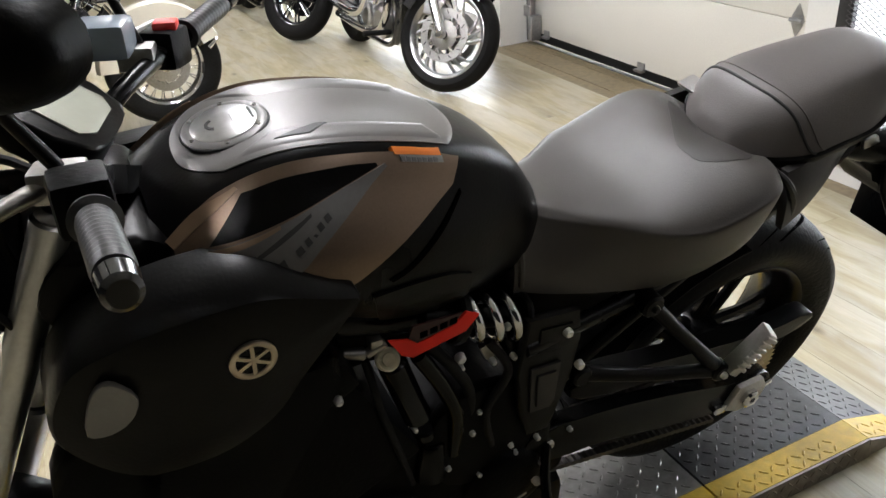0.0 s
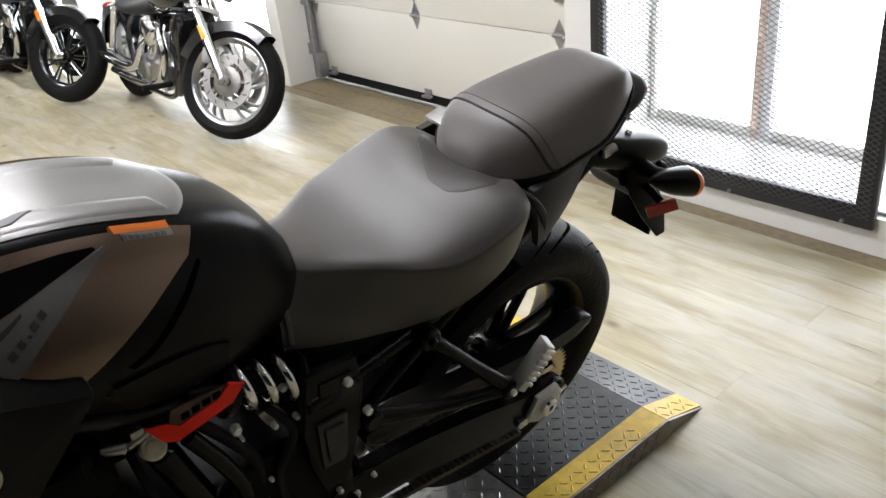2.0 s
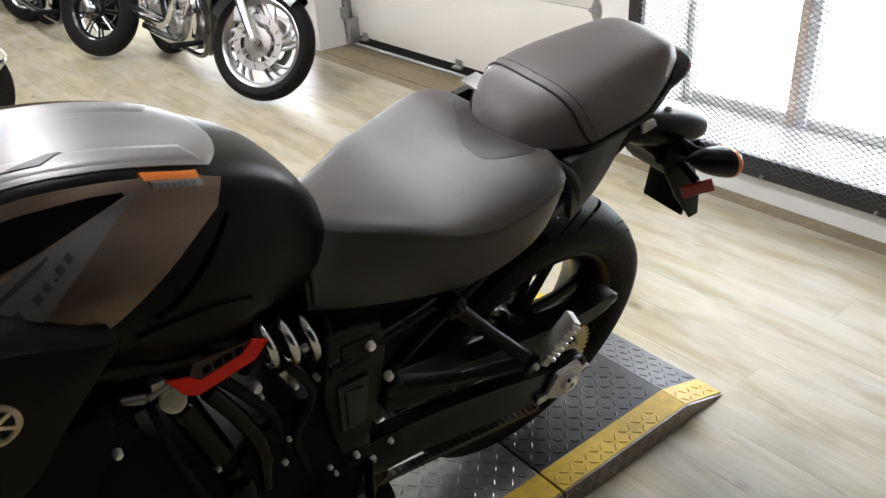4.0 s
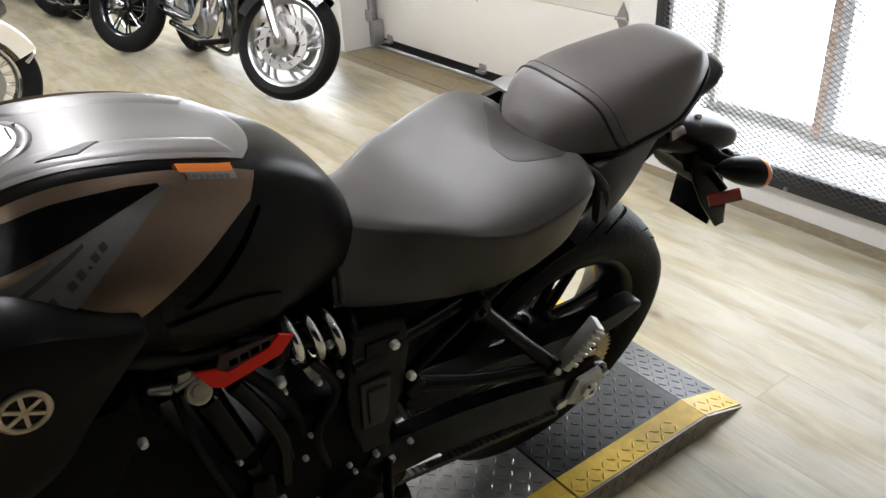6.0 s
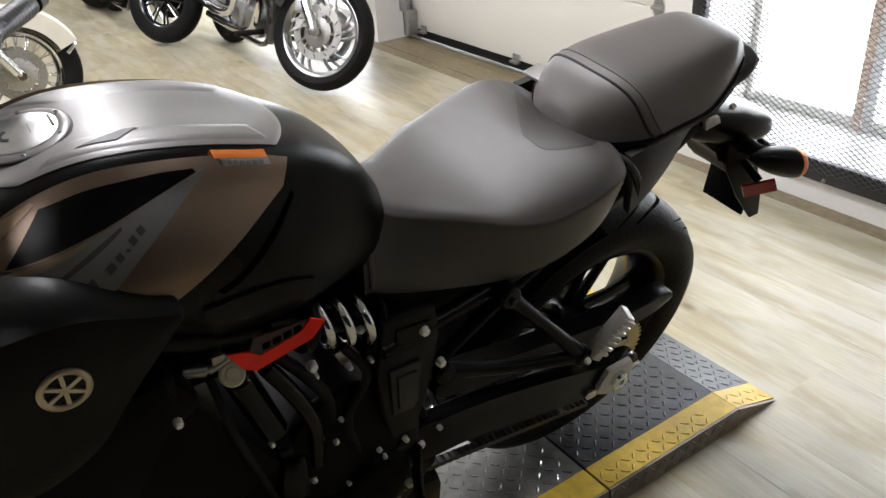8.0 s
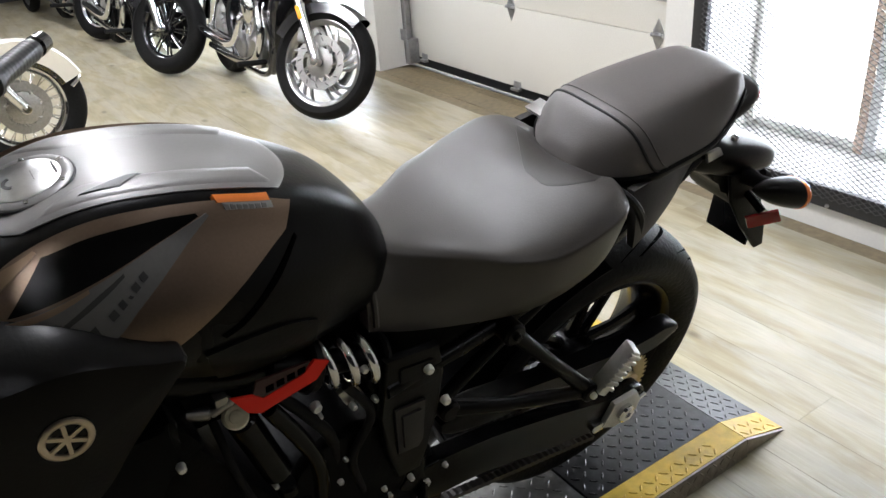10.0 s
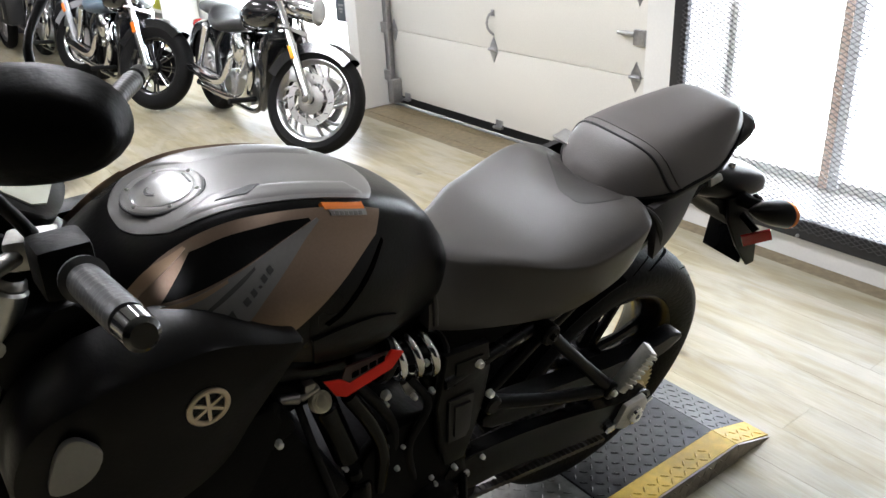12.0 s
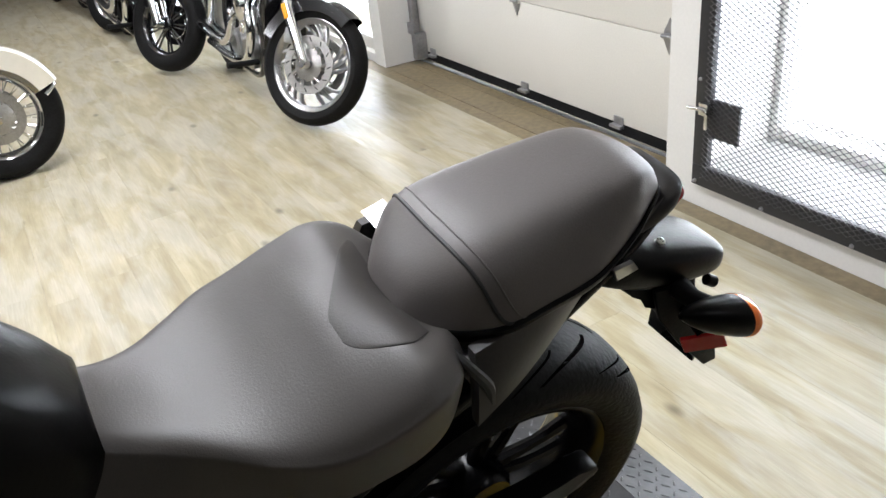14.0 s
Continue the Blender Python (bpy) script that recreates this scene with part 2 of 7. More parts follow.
M_RED_TAG = material("red_tag", (0.85, 0.022, 0.01), 0.5, spec=0.2, vary=0.06, bump=0.05)
M_RED_SWITCH = material("red_switch", (0.7, 0.03, 0.02), 0.35, bump=0.0)
M_RED_LENS = material("red_lens", (0.35, 0.012, 0.012), 0.15, coat=0.5, vary=0.1, bump=0.0)
M_AMBER = material("amber_lens", (0.9, 0.2, 0.02), 0.18, coat=0.5, vary=0.05, bump=0.0)
M_AMBER_YELLOW = material("amber_marker", (0.9, 0.38, 0.03), 0.25, coat=0.4, vary=0.05, bump=0.0)
M_BADGE = material("pale_gold_badge", (0.55, 0.47, 0.36), 0.3, metal=0.8, vary=0.1)
M_GOLD = material("gold_rim_tape", (0.35, 0.22, 0.06), 0.4, metal=0.3)
M_BRASS = material("gold_sprocket", (0.42, 0.34, 0.2), 0.35, metal=0.9, vary=0.15)
M_SCREEN = material("grey_display_glass", (0.42, 0.43, 0.36), 0.2, vary=0.06, coat=0.5, bump=0.0)
M_CREAM = material("pearl_cream_paint", (0.72, 0.68, 0.58), 0.18, coat=0.5, vary=0.04, bump=0.0)
M_SILVER_PAINT = material("silver_paint", (0.55, 0.55, 0.56), 0.2, metal=0.5, coat=0.5, vary=0.05, bump=0.0)
M_LEATHER = material("black_leather", (0.016, 0.016, 0.017), 0.4, vary=0.15, grain=150, bump=0.4)
M_BLUE_GREY = material("blue_grey_vinyl", (0.12, 0.16, 0.2), 0.4, vary=0.1)
M_PLATE = material("worn_black_tread_plate", (0.065, 0.065, 0.068), 0.38, metal=0.5, vary=0.35, grain=50, blotch=7, bump=0.2)
# the same plate, its colour made paler for the window light it reflects
M_PLATE_SHEEN = material("sheen_grey_tread_plate", (0.27, 0.265, 0.26), 0.36, metal=0.6, vary=0.35, grain=50, blotch=6, bump=0.2)
M_PLATE_YELLOW = material("yellow_safety_paint", (0.6, 0.4, 0.035), 0.42, vary=0.28, grain=40, blotch=8, bump=0.2)
M_PLATE_STEEL = material("bare_tread_plate_edge", (0.24, 0.21, 0.17), 0.4, metal=0.6, vary=0.35, grain=50, blotch=9, bump=0.25)
M_SKY_GLOW = glow("overcast_daylight", (0.95, 0.98, 1.0), 6.0)
M_PANE = glass("window_glass")
M_MULLION_WHITE = material("white_mullion_frame", (0.62, 0.62, 0.63), 0.45, vary=0.15, grain=30)
M_MULLION = material("tan_mullion_paint", (0.62, 0.47, 0.38), 0.5, vary=0.06)
M_LENS_CLEAR = material("clear_lamp_lens", (0.7, 0.72, 0.74), 0.06, metal=0.6, vary=0.1, bump=0.0)
M_YELLOW_BOX = material("yellow_green_packet", (0.55, 0.55, 0.06), 0.5, vary=0.25, grain=20)
M_RED_BOX = material("red_packet", (0.8, 0.08, 0.04), 0.5)
M_SHELF = material("white_shelf_laminate", (0.75, 0.74, 0.71), 0.5, vary=0.04)

# ---- mesh helpers ----


def part(name, bm, mat, parent=None, label="", smooth=40):
    """Links a bmesh as one mesh object, under a parent if one is given."""
    bmesh.ops.recalc_face_normals(bm, faces=bm.faces[:])
    me = bpy.data.meshes.new(name)
    bm.to_mesh(me)
    bm.free()
    for m in mat if isinstance(mat, (list, tuple)) else [mat]:
        me.materials.append(m)
    if smooth:
        me.polygons.foreach_set("use_smooth", [True] * len(me.polygons))
        me.set_sharp_from_angle(angle=radians(smooth))
    ob = new(name, me)
    if parent is not None:
        ob.parent = parent
    if label:
        ob["label"] = label
    return ob


def empty(name, m, label, category, group=""):
    ob = new(name)
    ob.empty_display_size = 0.1
    ob.matrix_world = m
    return tagged(ob, label, category, group)


def nbm():
    return bmesh.new()


def faces_in(bm, verts, faces, mat=0):
    vs = [bm.verts.new(v) for v in verts]
    out = []
    for f in faces:
        try:
            fc = bm.faces.new([vs[i] for i in f])
            fc.material_index = mat
            out.append(fc)
        except ValueError:
            pass
    return vs, out


def box(bm, x0, x1, y0, y1, z0, z1, bevel=0.0, m=None, mat=0):
    m = m or Matrix.Identity(4)
    r = bmesh.ops.create_cube(bm, size=1, matrix=m @ Matrix.Translation(((x0 + x1) / 2, (y0 + y1) / 2, (z0 + z1) / 2)) @ Matrix.Diagonal((x1 - x0, y1 - y0, z1 - z0, 1)))
    es = list({e for v in r["verts"] for e in v.link_edges})
    for f in {f for v in r["verts"] for f in v.link_faces}:
        f.material_index = mat
    if bevel:
        bmesh.ops.bevel(bm, geom=es, offset=bevel, segments=2, affect="EDGES", profile=0.6)
    return bm


def frame_to(a, b):
    """A matrix at a whose z points to b."""
    a, b = Vector(a), Vector(b)
    return Matrix.Translation(a) @ (b - a).to_track_quat("Z", "Y").to_matrix().to_4x4(), (b - a).length


def rod(bm, a, b, r0, r1=None, n=16, bevel=0.0, mat=0):
    """A round bar from a to b."""
    m, h = frame_to(a, b)
    r1 = r0 if r1 is None else r1
    c = min(bevel, h * 0.4)
    prof = [(0, 0), (r0 - c, 0), (r0, c), (r1, h - c), (r1 - c, h), (0, h)] if bevel else [(0, 0), (r0, 0), (r1, h), (0, h)]
    return lathe(bm, prof, m, n, mat=mat)


def lathe(bm, prof, m=None, n=32, mat=0, a0=0.0, a1=2 * math.pi, wave=None):
    """Turns (radius, height) points about z."""
    m = m or Matrix.Identity(4)
    full = abs(a1 - a0 - 2 * math.pi) < 1e-6
    steps = n if full else n + 1
    rows = []
    for k in range(steps):
        a = a0 + (a1 - a0) * k / n
        row = []
        for j, (r, h) in enumerate(prof):
            if r < 1e-7 and k and full:
                row.append(rows[0][j])
            else:
                row.append(bm.verts.new(m @ Vector((r * math.cos(a), r * math.sin(a), h))))
        rows.append(row)
    for k in range(n):
        p, q = rows[k], rows[(k + 1) % steps]
        for j in range(len(prof) - 1):
            f = [p[j], q[j], q[j + 1], p[j + 1]]
            f = [v for i, v in enumerate(f) if v not in f[:i]]
            if len(f) > 2:
                try:
                    bm.faces.new(f).material_index = mat
                except ValueError:
                    pass
    return bm


def spline(pts, n):
    """Catmull-Rom through the points: n samples per span."""
    p = [np.array(q, float) for q in pts]
    p = [2 * p[0] - p[1]] + p + [2 * p[-1] - p[-2]]
    out = []
    for i in range(1, len(p) - 2):
        a, b, c, d = p[i - 1 : i + 3]
        for k in range(n):
            t = k / n
            out.append(0.5 * (2 * b + (c - a) * t + (2 * a - 5 * b + 4 * c - d) * t * t + (3 * b - a - 3 * c + d) * t**3))
    out.append(p[-2])
    return out


def tube(bm, pts, r, n=12, steps=8, mat=0, close=True):
    """A round tube along a smooth line; r is one radius or one for each point."""
    line = spline(pts, steps) if len(pts) > 2 else [np.array(q, float) for q in pts]
    rs = [r] * len(line) if isinstance(r, (int, float)) else [float(np.interp(i, np.linspace(0, len(line) - 1, len(r)), r)) for i in range(len(line))]
    ring, side = [], None
    for i, p in enumerate(line):
        d = Vector(line[min(i + 1, len(line) - 1)] - line[max(i - 1, 0)]).normalized()
        if side is None:
            side = d.orthogonal().normalized()
        side = (side - d * side.dot(d)).normalized()
        up = d.cross(side)
        ring.append([bm.verts.new(Vector(p) + rs[i] * (math.cos(a) * side + math.sin(a) * up)) for a in np.linspace(0, 2 * math.pi, n, endpoint=False)])
    for a, b in zip(ring, ring[1:]):
        for k in range(n):
            bm.faces.new((a[k], a[(k + 1) % n], b[(k + 1) % n], b[k])).material_index = mat
    if close:
        bm.faces.new(ring[0]).material_index = mat
        bm.faces.new(ring[-1][::-1]).material_index = mat
    return bm


def slab(bm, outline, axis, a, b, bevel=0.0, mat=0, m=None):
    """A flat plate: an outline of two coordinates, thick along axis from a to b."""
    m = m or Matrix.Identity(4)

    def at(p, w):
        q = list(p)
        q.insert("xyz".index(axis), w)
        return m @ Vector(q)

    lo, hi = [bm.verts.new(at(p, a)) for p in outline], [bm.verts.new(at(p, b)) for p in outline]
    n = len(outline)
    fs = [bm.faces.new(lo[::-1]), bm.faces.new(hi)] + [bm.faces.new((lo[i], lo[(i + 1) % n], hi[(i + 1) % n], hi[i])) for i in range(n)]
    for f in fs:
        f.material_index = mat
    if bevel:
        bmesh.ops.bevel(bm, geom=list({e for f in fs[:2] for e in f.edges}), offset=bevel, segments=2, affect="EDGES", profile=0.6)
    return bm


def smooth_outline(pts, n=5):
    """A closed smooth outline through the points."""
    p = [np.array(q, float) for q in pts]
    out = []
    k = len(p)
    for i in range(k):
        a, b, c, d = p[i - 1], p[i], p[(i + 1) % k], p[(i + 2) % k]
        for j in range(n):
            t = j / n
            out.append(tuple(0.5 * (2 * b + (c - a) * t + (2 * a - 5 * b + 4 * c - d) * t * t + (3 * b - a - 3 * c + d) * t**3)))
    return out


class Skin:
    """A smooth surface through cross-sections along x: each is x and half a profile of (width, height) from the middle of the top down one side."""

    def __init__(self, keys, flat=False):
        rows = []
        for x, prof in keys:
            left = [(x, -w, h) for w, h in prof[::-1]]
            right = [(x, w, h) for w, h in prof]
            rows.append(left[:-1] + right if prof[0][0] == 0 else left + right)
        self.k = np.array(rows, float)
        self.na, self.nb = self.k.shape[0] - 1, self.k.shape[1] - 1
        self.mid = self.nb / 2

    @staticmethod
    def _cr(p, t):
        i = int(min(max(math.floor(t), 0), len(p) - 2))
        t -= i
        b, c = p[i], p[i + 1]
        a = p[i - 1] if i else 2 * b - c
        d = p[i + 2] if i + 2 < len(p) else 2 * c - b
        return 0.5 * (2 * b + (c - a) * t + (2 * a - 5 * b + 4 * c - d) * t * t + (3 * b - a - 3 * c + d) * t**3)

    def at(self, a, b):
        i = int(min(max(math.floor(a), 0), self.na - 1))
        rows = [self._cr(self.k[min(max(j, 0), self.na)], b) for j in range(i - 1, i + 3)]
        t = a - i
        p0, p1, p2, p3 = rows
        if i == 0:
            p0 = 2 * p1 - p2
        if i + 2 > self.na:
            p3 = 2 * p2 - p1
        return 0.5 * (2 * p1 + (p2 - p0) * t + (2 * p0 - 5 * p1 + 4 * p2 - p3) * t * t + (3 * p1 - p0 - 3 * p2 + p3) * t**3)

    def normal(self, a, b):
        e = 0.02
        u = self.at(min(a + e, self.na), b) - self.at(max(a - e, 0), b)
        v = self.at(a, min(b + e, self.nb)) - self.at(a, max(b - e, 0))
        n = np.cross(v, u)
        n /= np.linalg.norm(n) + 1e-12
        p = self.at(a, b)
        c = self.at(a, self.mid)
        out = np.array([0, p[1], p[2] - (c[2] - 0.12)])
        return n if n @ out > 0 else -n

    def body(self, bm, na=6, nb=4, mat=0):
        """The whole surface, closed underneath and at both ends."""
        A, B = np.linspace(0, self.na, self.na * na + 1), np.linspace(0, self.nb, self.nb * nb + 1)
        g = [[bm.verts.new(self.at(a, b)) for b in B] for a in A]
        for r, s in zip(g, g[1:]):
            for j in range(len(B) - 1):
                bm.faces.new((r[j], r[j + 1], s[j + 1], s[j])).material_index = mat
            bm.faces.new((r[0], s[0], s[-1], r[-1])).material_index = mat
        bm.faces.new(g[0]).material_index = mat
        bm.faces.new(g[-1][::-1]).material_index = mat
        return bm

    def patch(self, bm, a_from, a_to, b0, b1, off=0.004, deep=0.006, na=24, nb=16, mat=0):
        """A raised panel on the surface. a_from and a_to: numbers, or functions of the share of the way from b0 to b1."""
        f0 = a_from if callable(a_from) else (lambda s: a_from)
        f1 = a_to if callable(a_to) else (lambda s: a_to)
        top, low = [], []
        for j in range(nb + 1):
            s = j / nb
            b = b0 + (b1 - b0) * s
            rt, rl = [], []
            for i in range(na + 1):
                a = f0(s) + (f1(s) - f0(s)) * i / na
                p, n = self.at(a, b), self.normal(a, b)
                edge = min(i, na - i, j, nb - j)
                rt.append(bm.verts.new(p + n * (off if edge else off * 0.55)))
                rl.append(bm.verts.new(p - n * deep))
            top.append(rt), low.append(rl)
        for j in range(nb):
            for i in range(na):
                bm.faces.new((top[j][i], top[j][i + 1], top[j + 1][i + 1], top[j + 1][i])).material_index = mat
        ring = [(0, i) for i in range(na)] + [(j, na) for j in range(nb)] + [(nb, i) for i in range(na, 0, -1)] + [(j, 0) for j in range(nb, 0, -1)]
        for (j0, i0), (j1, i1) in zip(ring, ring[1:] + ring[:1]):
            bm.faces.new((top[j0][i0], top[j1][i1], low[j1][i1], low[j0][i0])).material_index = mat
        return bm

# ---- the room ----
EAST = 2.70  # inner face of the wall with the roll-up door
DOOR_X = 2.95


def wall_piece(name, x0, x1, y0, y1, z0, z1, mat=None, label="white painted wall"):
    bm = nbm()
    box(bm, x0, x1, y0, y1, z0, z1)
    return tagged(part(name, bm, mat or M_WHITE_WALL, smooth=0), label, "wall", kind="structure")


floor_bm = nbm()
box(floor_bm, -7.2, 3.6, -3.4, 13.2, -0.2, -0.006)
floor = tagged(part("floor", floor_bm, M_SUBFLOOR, smooth=0), "greyed oak plank floor with a satin finish", "floor", kind="structure")
ground_bm = nbm()
box(ground_bm, 3.6, 60, -60, 60, -0.3, -0.1)
tagged(part("ground", ground_bm, material("pale_concrete", (0.42, 0.41, 0.39), 0.8, vary=0.15), smooth=0), "pale concrete yard outside the windows", "ground", kind="structure")

# unseen dark west and south walls, added to keep stray light off the bike
wall_piece("wall_west", -7.2, -7.0, -3.4, 13.2, 0, 3.1, M_GREY_WALL, "unseen dark grey side wall added to limit stray light")
wall_piece("wall_south", -7.2, 3.25, -3.55, -3.4, 0, 3.1, M_CHARCOAL_WALL, "unseen charcoal end wall added to absorb stray light")
wall_piece("wall_north", -7.0, 3.3, 13.0, 13.2, 0, 3.1, M_GREY_WALL, "dark grey end wall of the showroom")
ceiling_bm = nbm()
box(ceiling_bm, -7.2, 3.6, -3.4, 13.2, 3.1, 3.3)
tagged(part("ceiling", ceiling_bm, M_CEILING, smooth=0), "flat off-white ceiling", "ceiling", kind="structure")

# east wall: kerb, window recesses, piers, lintel
wall_piece("wall_east_kerb", EAST, 3.25, -3.4, 2.06, 0, 0.135, label="low white kerb under the meshed windows")
wall_piece("wall_east_pier", EAST, DOOR_X + 0.1, 2.06, 2.2, 0, 3.1, label="white pier between window and roll-up door")
wall_piece("wall_east_reveal", DOOR_X + 0.1, 3.25, 2.06, 2.2, 0, 3.1, label="white reveal of the window recess")
wall_piece("wall_east_pier_far", EAST, DOOR_X + 0.1, 4.62, 4.76, 0, 3.1, label="white pier beside the roll-up door")
wall_piece("wall_east_lintel", EAST, 3.25, -3.4, 2.06, 2.15, 3.1, label="white wall above the windows")
wall_piece("wall_east_over_door", EAST, DOOR_X + 0.1, 2.2, 4.62, 2.45, 3.1, label="white wall above the roll-up door")
wall_piece("wall_east_far", 2.72, 3.0, 7.35, 13.0, 0, 3.1, label="white wall beyond the glass door")
wall_piece("wall_east_over_glass", 2.72, 3.0, 4.76, 7.35, 2.3, 3.1, label="white wall above the glass door")
# unseen plain wall, added to block daylight south of the meshed window
wall_piece("wall_east_mid", EAST, 3.25, -3.4, 0.78, 0.135, 2.15, label="unseen white wall added to shut out daylight beside the window")

back_bm = nbm()
box(back_bm, 3.9, 3.95, -6, 13, -0.1, 4.5)
tagged(part("backdrop", back_bm, M_SKY_GLOW, smooth=0), "blank overexposed daylight outside", "backdrop", kind="structure")

# window behind the mesh: sill, mullions, panes
win = empty("window_1", pose(0, 0, 0), "tall white framed window deep in the wall", "window")
win["kind"] = "structure"
bm = nbm()
box(bm, EAST + 0.03, 3.2, 0.78, 2.06, 0.137, 0.15, 0.003)
part("window_sill", bm, material("pale_stone_sill", (0.42, 0.415, 0.4), 0.4, vary=0.15, grain=30), win, "pale grey stone sill")
for y0, y1, mt, lab in ((1.524, 1.562, M_MULLION, "tan painted mullion"), (1.477, 1.521, M_MULLION_WHITE, "white mullion frame"), (2.03, 2.058, M_SHELF, ""), (0.782, 0.85, M_SHELF, "")):
    bm = nbm()
    box(bm, 3.1, 3.2, y0, y1, 0.15, 2.15, 0.004)
    part("mullion", bm, mt, win, lab)
bm = nbm()
box(bm, 3.12, 3.2, 0.85, 2.03, 0.15, 0.19, 0.003)
part("bottom_rail", bm, M_SHELF, win)
for y0, y1 in ((1.564, 2.03), (0.85, 1.475)):
    bm = nbm()
    box(bm, 3.155, 3.16, y0, y1, 0.19, 2.15)
    pane = part("pane", bm, M_PANE, win, smooth=0)
    pane.visible_shadow = False


def mesh_gate(y0, y1, m):
    """A hinged security gate: angle-steel frame, expanded metal, lock box with a lever, bolts."""
    g = empty("security_gate", m, "black steel security gate of expanded metal before the window", "gate")
    z0, z1, fx = 0.1, 2.1, -0.028
    for name, a in (("bottom_bar", (y0, y1, z0, z0 + 0.08)), ("top_bar", (y0, y1, z1 - 0.068, z1)), ("side_bar", (y1 - 0.066, y1, z0 + 0.08, z1 - 0.068)), ("side_bar", (y0, y0 + 0.066, z0 + 0.08, z1 - 0.068))):
        bm = nbm()
        box(bm, fx, -0.002, *a, 0.004)
        part(name, bm, M_FRAME_BLACK, g)
    # expanded metal: rows of zigzag strands
    wy, hz, th = 0.033, 0.0096, 0.003
    verts, faces = [], []
    ny, nz = int((y1 - y0 - 0.03) / wy), int((z1 - z0 - 0.06) / hz)
    for r in range(nz):
        zb = z0 + 0.035 + r * hz
        for c in range(2 * ny):
            ya, yb = y0 + 0.015 + c * wy / 2, y0 + 0.015 + (c + 1) * wy / 2
            up = (c + r) % 2 == 0
            za, zc = (zb, zb + hz) if up else (zb + hz, zb)
            d = 0.0013
            k = len(verts)
            for x, e in ((fx - 0.006, 0), (fx - 0.0035, th)):
                verts += [(x, ya, za - d), (x, yb, zc - d), (x, yb, zc + d), (x, ya, za + d)]
            faces += [(k, k + 1, k + 2, k + 3), (k + 7, k + 6, k + 5, k + 4), (k, k + 4, k + 5, k + 1), (k + 3, k + 2, k + 6, k + 7)]
    bm = nbm()
    faces_in(bm, verts, faces)
    part("expanded_mesh", bm, M_MESH, g, "dark grey diamond mesh", smooth=0)
    for dz in (0.0, 0.695):
        bm = nbm()
        box(bm, fx - 0.003, fx + 0.009, y1 - 0.198, y1 - 0.068, dz + 0.30, dz + 0.44, 0.003)
        lock = part("lock_box", bm, M_FRAME_BLACK, g, "black steel lock cover")
        bm = nbm()
        box(bm, fx - 0.034, fx - 0.001, y1 - 0.085, y1 - 0.045, dz + 0.385, dz + 0.43, 0.003)
        rod(bm, (fx - 0.04, y1 - 0.075, dz + 0.41), (fx - 0.04, y1 + 0.0, dz + 0.405), 0.007, bevel=0.002)
        tube(bm, [(fx - 0.04, y1 - 0.075, dz + 0.41), (fx - 0.042, y1 - 0.088, dz + 0.40), (fx - 0.042, y1 - 0.09, dz + 0.345)], 0.0065, 8)
        part("lever_handle", bm, M_CHROME, lock, "chrome lever handle")
    for yb in (y1 - 0.02, y1 - 0.32, y1 - 0.66, y0 + 0.1):
        bm = nbm()
        rod(bm, (fx, yb, 0.112 if yb < y1 - 0.1 else 0.118), (fx - 0.012, yb, 0.112 if yb < y1 - 0.1 else 0.118), 0.008, 0.006, 10, 0.002)
        part("bolt", bm, M_GALV, g)
    for zb in (0.5, 0.95, 1.5):
        bm = nbm()
        rod(bm, (fx, y1 - 0.02, zb), (fx - 0.01, y1 - 0.02, zb), 0.007, 0.005, 10, 0.002)
        part("bolt", bm, M_GALV, g)
    return g


mesh_gate(-0.637, 0.545, pose(EAST, 1.497, 0))

# roll-up door
rd = empty("roll_up_door", pose(0, 0, 0), "off-white sectional roll-up door, closed", "door")
JOINTS = [0.065, 0.512, 0.92, 1.33, 1.74, 2.15, 2.45]
for z0, z1 in zip(JOINTS, JOINTS[1:]):
    bm = nbm()
    box(bm, DOOR_X, DOOR_X + 0.045, 2.21, 4.6, z0 + 0.0015, z1 - 0.0015, 0.003)
    part("door_section", bm, M_DOOR_WHITE, rd)
bm = nbm()
box(bm, DOOR_X + 0.004, DOOR_X + 0.05, 2.21, 4.6, 0.012, 0.066, 0.006)
part("bottom_seal", bm, M_RUBBER, rd, "black rubber bottom seal")

# pale sill strip, added to draw the bright line of light under the door
bm = nbm()
box(bm, DOOR_X - 0.022, DOOR_X + 0.002, 2.21, 4.6, 0.003, 0.007, 0.001)
part("door_sill", bm, M_GALV, rd, "pale metal sill strip for the line of light under the door")


def door_hinge(y, z, s=1.0):
    bm = nbm()
    slab(bm, [(y, z - 0.075 * s), (y + 0.03 * s, z - 0.02), (y + 0.034 * s, z), (y + 0.03 * s, z + 0.02), (y, z + 0.075 * s), (y - 0.03 * s, z + 0.02), (y - 0.034 * s, z), (y - 0.03 * s, z - 0.02)], "x", DOOR_X - 0.004, DOOR_X - 0.0005, 0.001)
    h = part("hinge", bm, M_GALV, rd, "galvanised diamond-shaped hinge")
    bm = nbm()
    rod(bm, (DOOR_X - 0.012, y - 0.035 * s, z), (DOOR_X - 0.012, y + 0.035 * s, z), 0.009, bevel=0.002)
    box(bm, DOOR_X - 0.014, DOOR_X - 0.003, y - 0.018, y + 0.018, z - 0.012, z + 0.012, 0.002)
    part("hinge_pin", bm, M_GALV, h)


